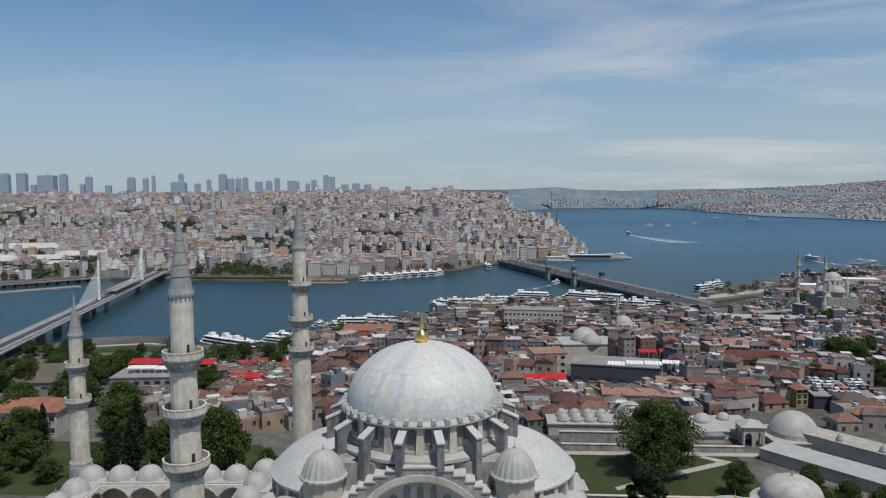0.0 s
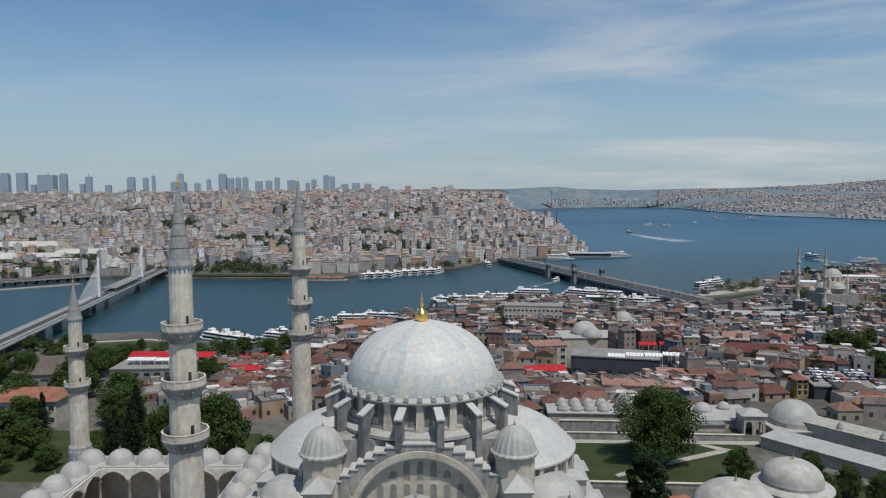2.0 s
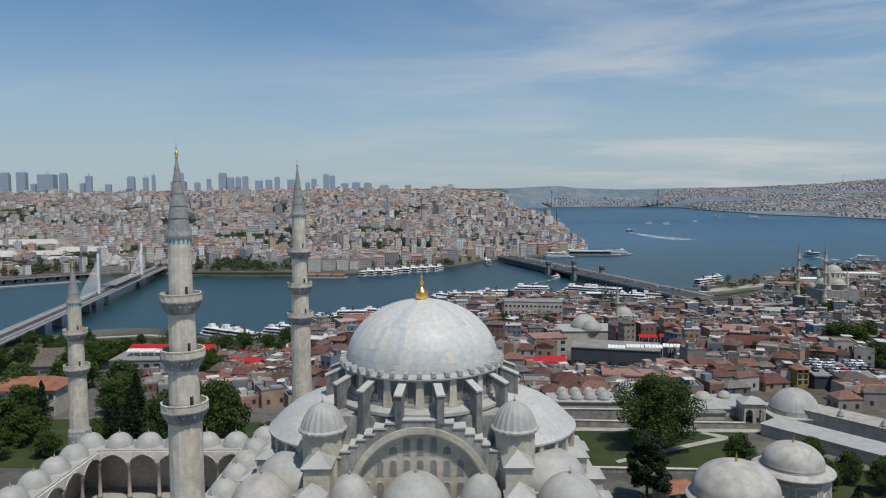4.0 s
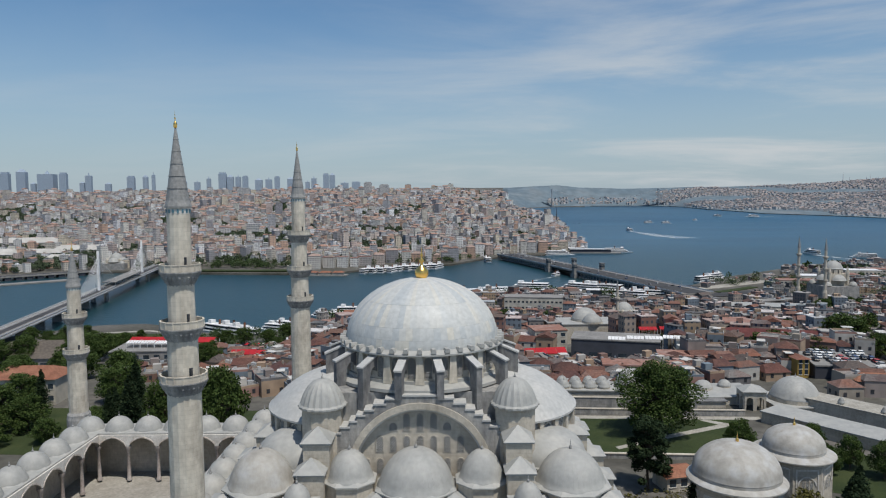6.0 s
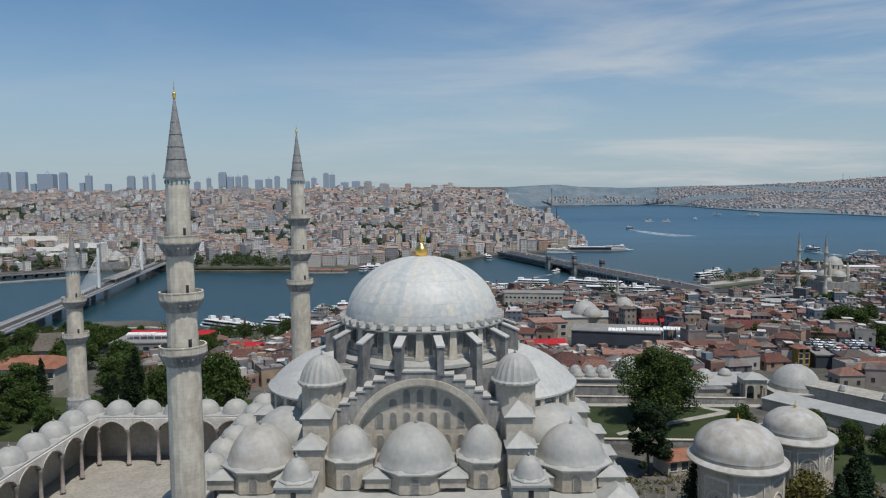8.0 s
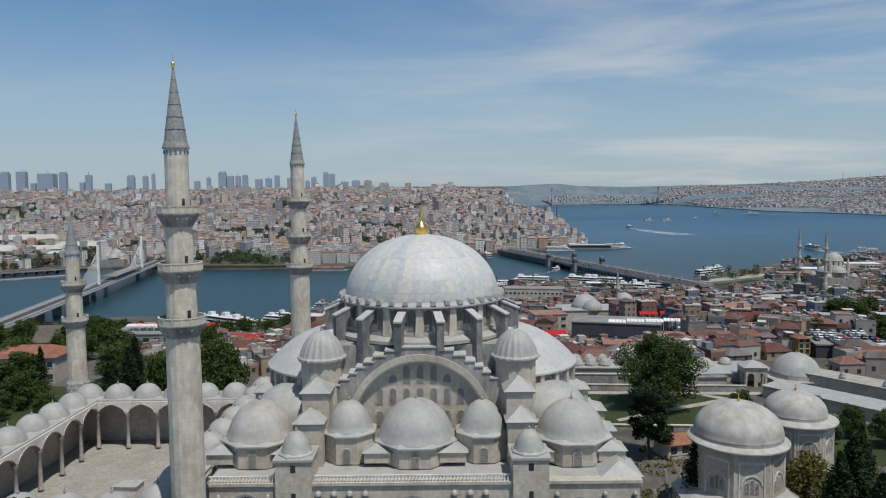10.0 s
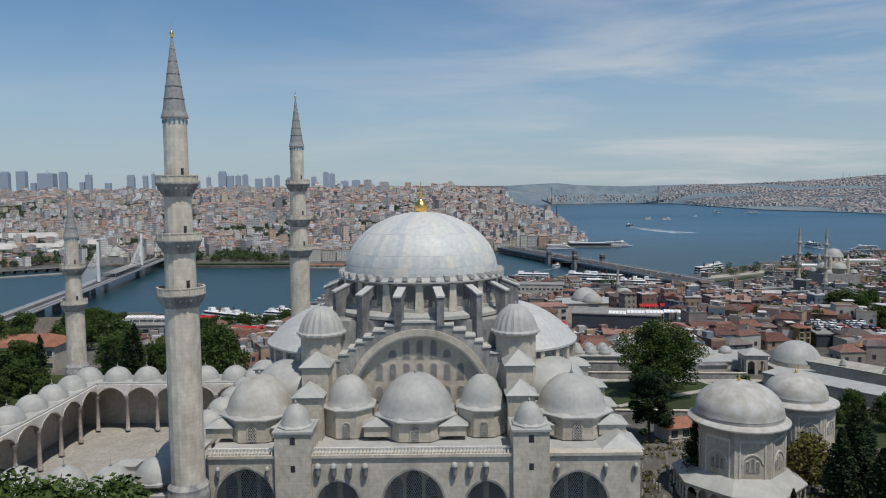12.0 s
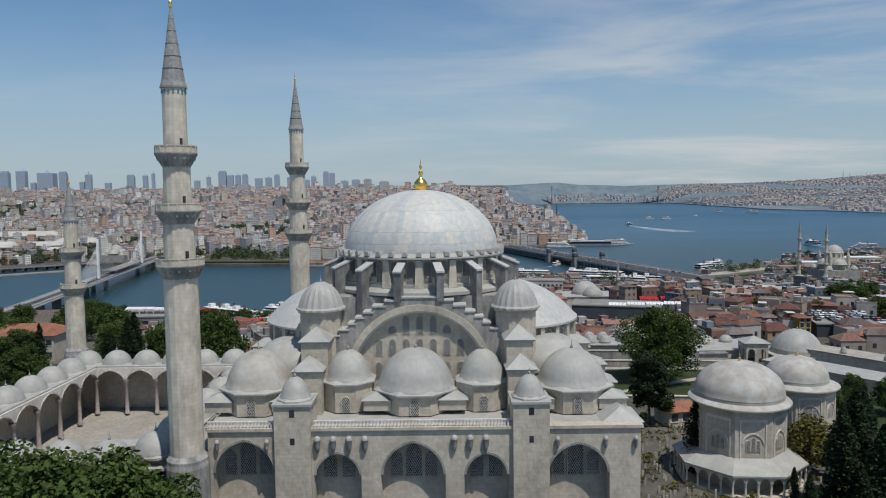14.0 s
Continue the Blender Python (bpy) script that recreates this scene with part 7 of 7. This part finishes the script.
for k in range(3):
    g = Geo()
    g.hip(-20 + 20 * k, 0, 5.0, 17, 13, 2.2, 0, 0.4, 0.5)
    part("roof", g, TERRACOTTA, P)
    g = Geo()
    g.rbox(-20 + 20 * k, 0, 1.5, 16, 12, 3.5, 0)
    part("hall", g, CREAM, P)
# The three boats near 0.38 stand in for a small waterfront hall.
for s, w, h, k in ((0.062, 1262, 100, "mid"), (0.165, 1385, 10, "big"), (0.192, 1470, 20, "big"), (0.247, 1440, 5, "big"), (0.372, 945, 40, "mid"), (0.385, 975, 40, "mid"), (0.378, 960, 40, "low")):
    boat(k, s, w, h)
boat("low", 0.160, 1030, 60)
wake(0.160, 1020, 60, 70, 9)
boat("mid", 0.262, 2350, 103)
wake(0.262, 2335, 103, 420, 75)
boat("mid", 0.520, 1380, 108)
wake(0.520, 1366, 108, 170, 30)
boat("big", 0.594, 1290, 155, 0.8, "large white car ferry under way")
boat("mid", 0.385, 3300, 160)
wake(0.386, 3295, 160, 260, 30)
boat("big", 0.435, 3250, 165)
boat("mid", 0.29, 3000, 10)
boat("mid", 0.315, 2950, 10)
boat("low", 0.355, 3100, 10)
x, y = spot(0.215, 1440)
P = thing("pier_building", "long dark pier building on the strait", "pier", x, y, SEA)
P.rotation_euler = (0, 0, -0.05)
g = Geo()
g.box(-58, -12, -3, 50, 12, 2)
part("pier", g, CONCRETE, P)
g = Geo()
g.box(-50, -9, 2, 30, 9, 8)
part("shed", g, NAVY, P)
g = Geo()
g.box(-52, -10, 8, 32, 10, 8.8)
part("roof", g, STEEL, P)


# ---------------------------------------------------------------- distance: towers, strait bridge, masts
MID_TOWER = facade("office_block", [(0.30, 0.31, 0.32), (0.48, 0.47, 0.45), (0.20, 0.23, 0.26)], floor=3.6, bay=3.5, glass=(0.08, 0.10, 0.13), share=0.6)


def skyscraper(s, top, wide, w=4600.0, kind=0):
    x, y = spot(s, w)
    z = land(s, w)[0]
    h = top - z
    T = thing("skyscraper", "distant office tower rising over the town", "tower", x, y, z, "skyline towers")
    g = Geo()
    g.rbox(0, 0, -10, wide, wide * 0.8, h * 0.93 + 10, 0.2)
    part("shaft", g, HAZY_TOWER if w > 4000 else MID_TOWER, T)
    g = Geo()
    if kind == 0:
        g.rbox(0, 0, h * 0.93, wide * 0.8, wide * 0.6, h * 0.07, 0.2)
    elif kind == 1:
        g.rbox(0, 0, h * 0.93, wide * 0.9, wide * 0.7, h * 0.12, 0.2, 0.3)
    else:
        g.rbox(0, 0, h * 0.93, wide * 0.25, wide * 0.25, h * 0.16, 0.2, 0.2)
    part("crown", g, HAZY_TOWER if w > 4000 else MID_TOWER, T)


r_ = random.Random(77)
for i, (s, top, wide) in enumerate(((-0.6143, 248, 51), (-0.5908, 259, 56), (-0.5553, 243, 96), (-0.5327, 243, 44), (-0.5063, 180, 29), (-0.4971, 231, 37), (-0.4377, 218, 44), (-0.4175, 218, 30), (-0.4063, 232, 20), (-0.3709, 187, 88), (-0.3677, 245, 30),
                                     (-0.3287, 204, 26), (-0.3091, 236, 48), (-0.2981, 214, 40), (-0.2874, 214, 33), (-0.2775, 214, 35), (-0.2585, 192, 44), (-0.2445, 195, 40), (-0.2327, 209, 33), (-0.2133, 197, 46), (-0.1811, 200, 33), (-0.164, 225, 37), (-0.1553, 221, 36),
                                     (-0.138, 168, 50), (-0.122, 171, 54), (-0.575, 178, 30), (-0.345, 180, 34), (-0.205, 186, 30), (-0.47, 172, 36), (-0.19, 176, 28))):
    skyscraper(s, top, wide, 4600, i % 3)
for s, top, wide, w in ((-0.1055, 139, 36, 3300), (-0.0825, 127, 42, 3250), (-0.2795, 108, 46, 2750), (-0.302, 100, 34, 2900), (-0.32, 98, 30, 2900), (-0.575, 30, 30, 1900), (-0.268, 14, 26, 1480), (-0.262, -8, 20, 1290), (-0.247, -12, 22, 1260)):
    skyscraper(s, top, wide, w, 0)


GREY_STEEL = surface("grey_steel", [(0.30, 0.33, 0.36), (0.38, 0.41, 0.44)], 0.05, 0.5, 0.6)


def build_strait_bridge():
    a, b = Vector((*spot(0.153, 4630), 0)), Vector((*spot(0.303, 4630), 0))
    S = thing("suspension_bridge", "distant grey suspension bridge across the strait", "bridge", a.x, a.y, 0)
    S.rotation_euler = (0, 0, math.atan2(b.y - a.y, b.x - a.x))
    L = (b - a).length
    for x in (0, L):
        for y in (-12, 12):
            g = Geo()
            g.box(x - 2.6, y - 2.2, -20, x + 2.6, y + 2.2, 112)
            part("tower_leg", g, GREY_STEEL, S)
        g = Geo()
        g.box(x - 3, -9, 104, x + 3, 9, 112)
        part("cross_beam", g, GREY_STEEL, S)
    g = Geo()
    g.box(-60, -14, 40, L + 60, 14, 43)
    part("deck", g, GREY_STEEL, S)
    for y in (-12, 12):
        g = Geo()
        n = 24
        for i in range(n):
            f0, f1 = i / n, (i + 1) / n
            limb(g, (L * f0, y, 46 + 66 * (2 * f0 - 1) ** 2), (L * f1, y, 46 + 66 * (2 * f1 - 1) ** 2), 0.6, 0.6, 5)
        part("cable", g, GREY_STEEL, S)


build_strait_bridge()
for s, top in ((0.562, 215), (0.571, 185), (0.60, 198), (0.595, 190), (0.612, 190), (0.621, 188)):
    x, y = spot(s, 4850)
    z = land(s, 4850)[0]
    T = thing("radio_mast", "thin distant radio mast on the hilltop", "mast", x, y, z, "hilltop masts")
    g = Geo()
    g.lathe([(4, -5), (1.6, (top - z) * 0.7), (0.4, top - z)], 6)
    part("mast", g, STEEL, T)
x, y, z = at(0.160, 2480)
T = thing("tower_crane", "dark slender dockside mast at the headland", "crane", x, y, z)
g = Geo()
g.lathe([(3.0, -5), (1.8, 30), (0.5, 62)], 8)
g.box(-30, -1, 2, 34, 1, 6)
part("mast", g, NAVY, T)
# sheds of the old dockyard
PALE_SHEET = surface("pale_sheet_roof", [(0.40, 0.385, 0.35), (0.52, 0.505, 0.47)], 0.05, 0.6, 0.8, stain=0.25)
for s, w, sx, sy, h in ((-0.60, 1330, 150, 40, 9), (-0.575, 1230, 90, 30, 9), (-0.50, 1290, 120, 36, 8), (-0.63, 1200, 70, 40, 8), (-0.535, 1190, 60, 26, 7)):
    block("dock_shed", "long dockyard shed with pale roof", "shed", s, w, sx, sy, h, 0.15, CREAM, PALE_SHEET, "hip", 1, 16)
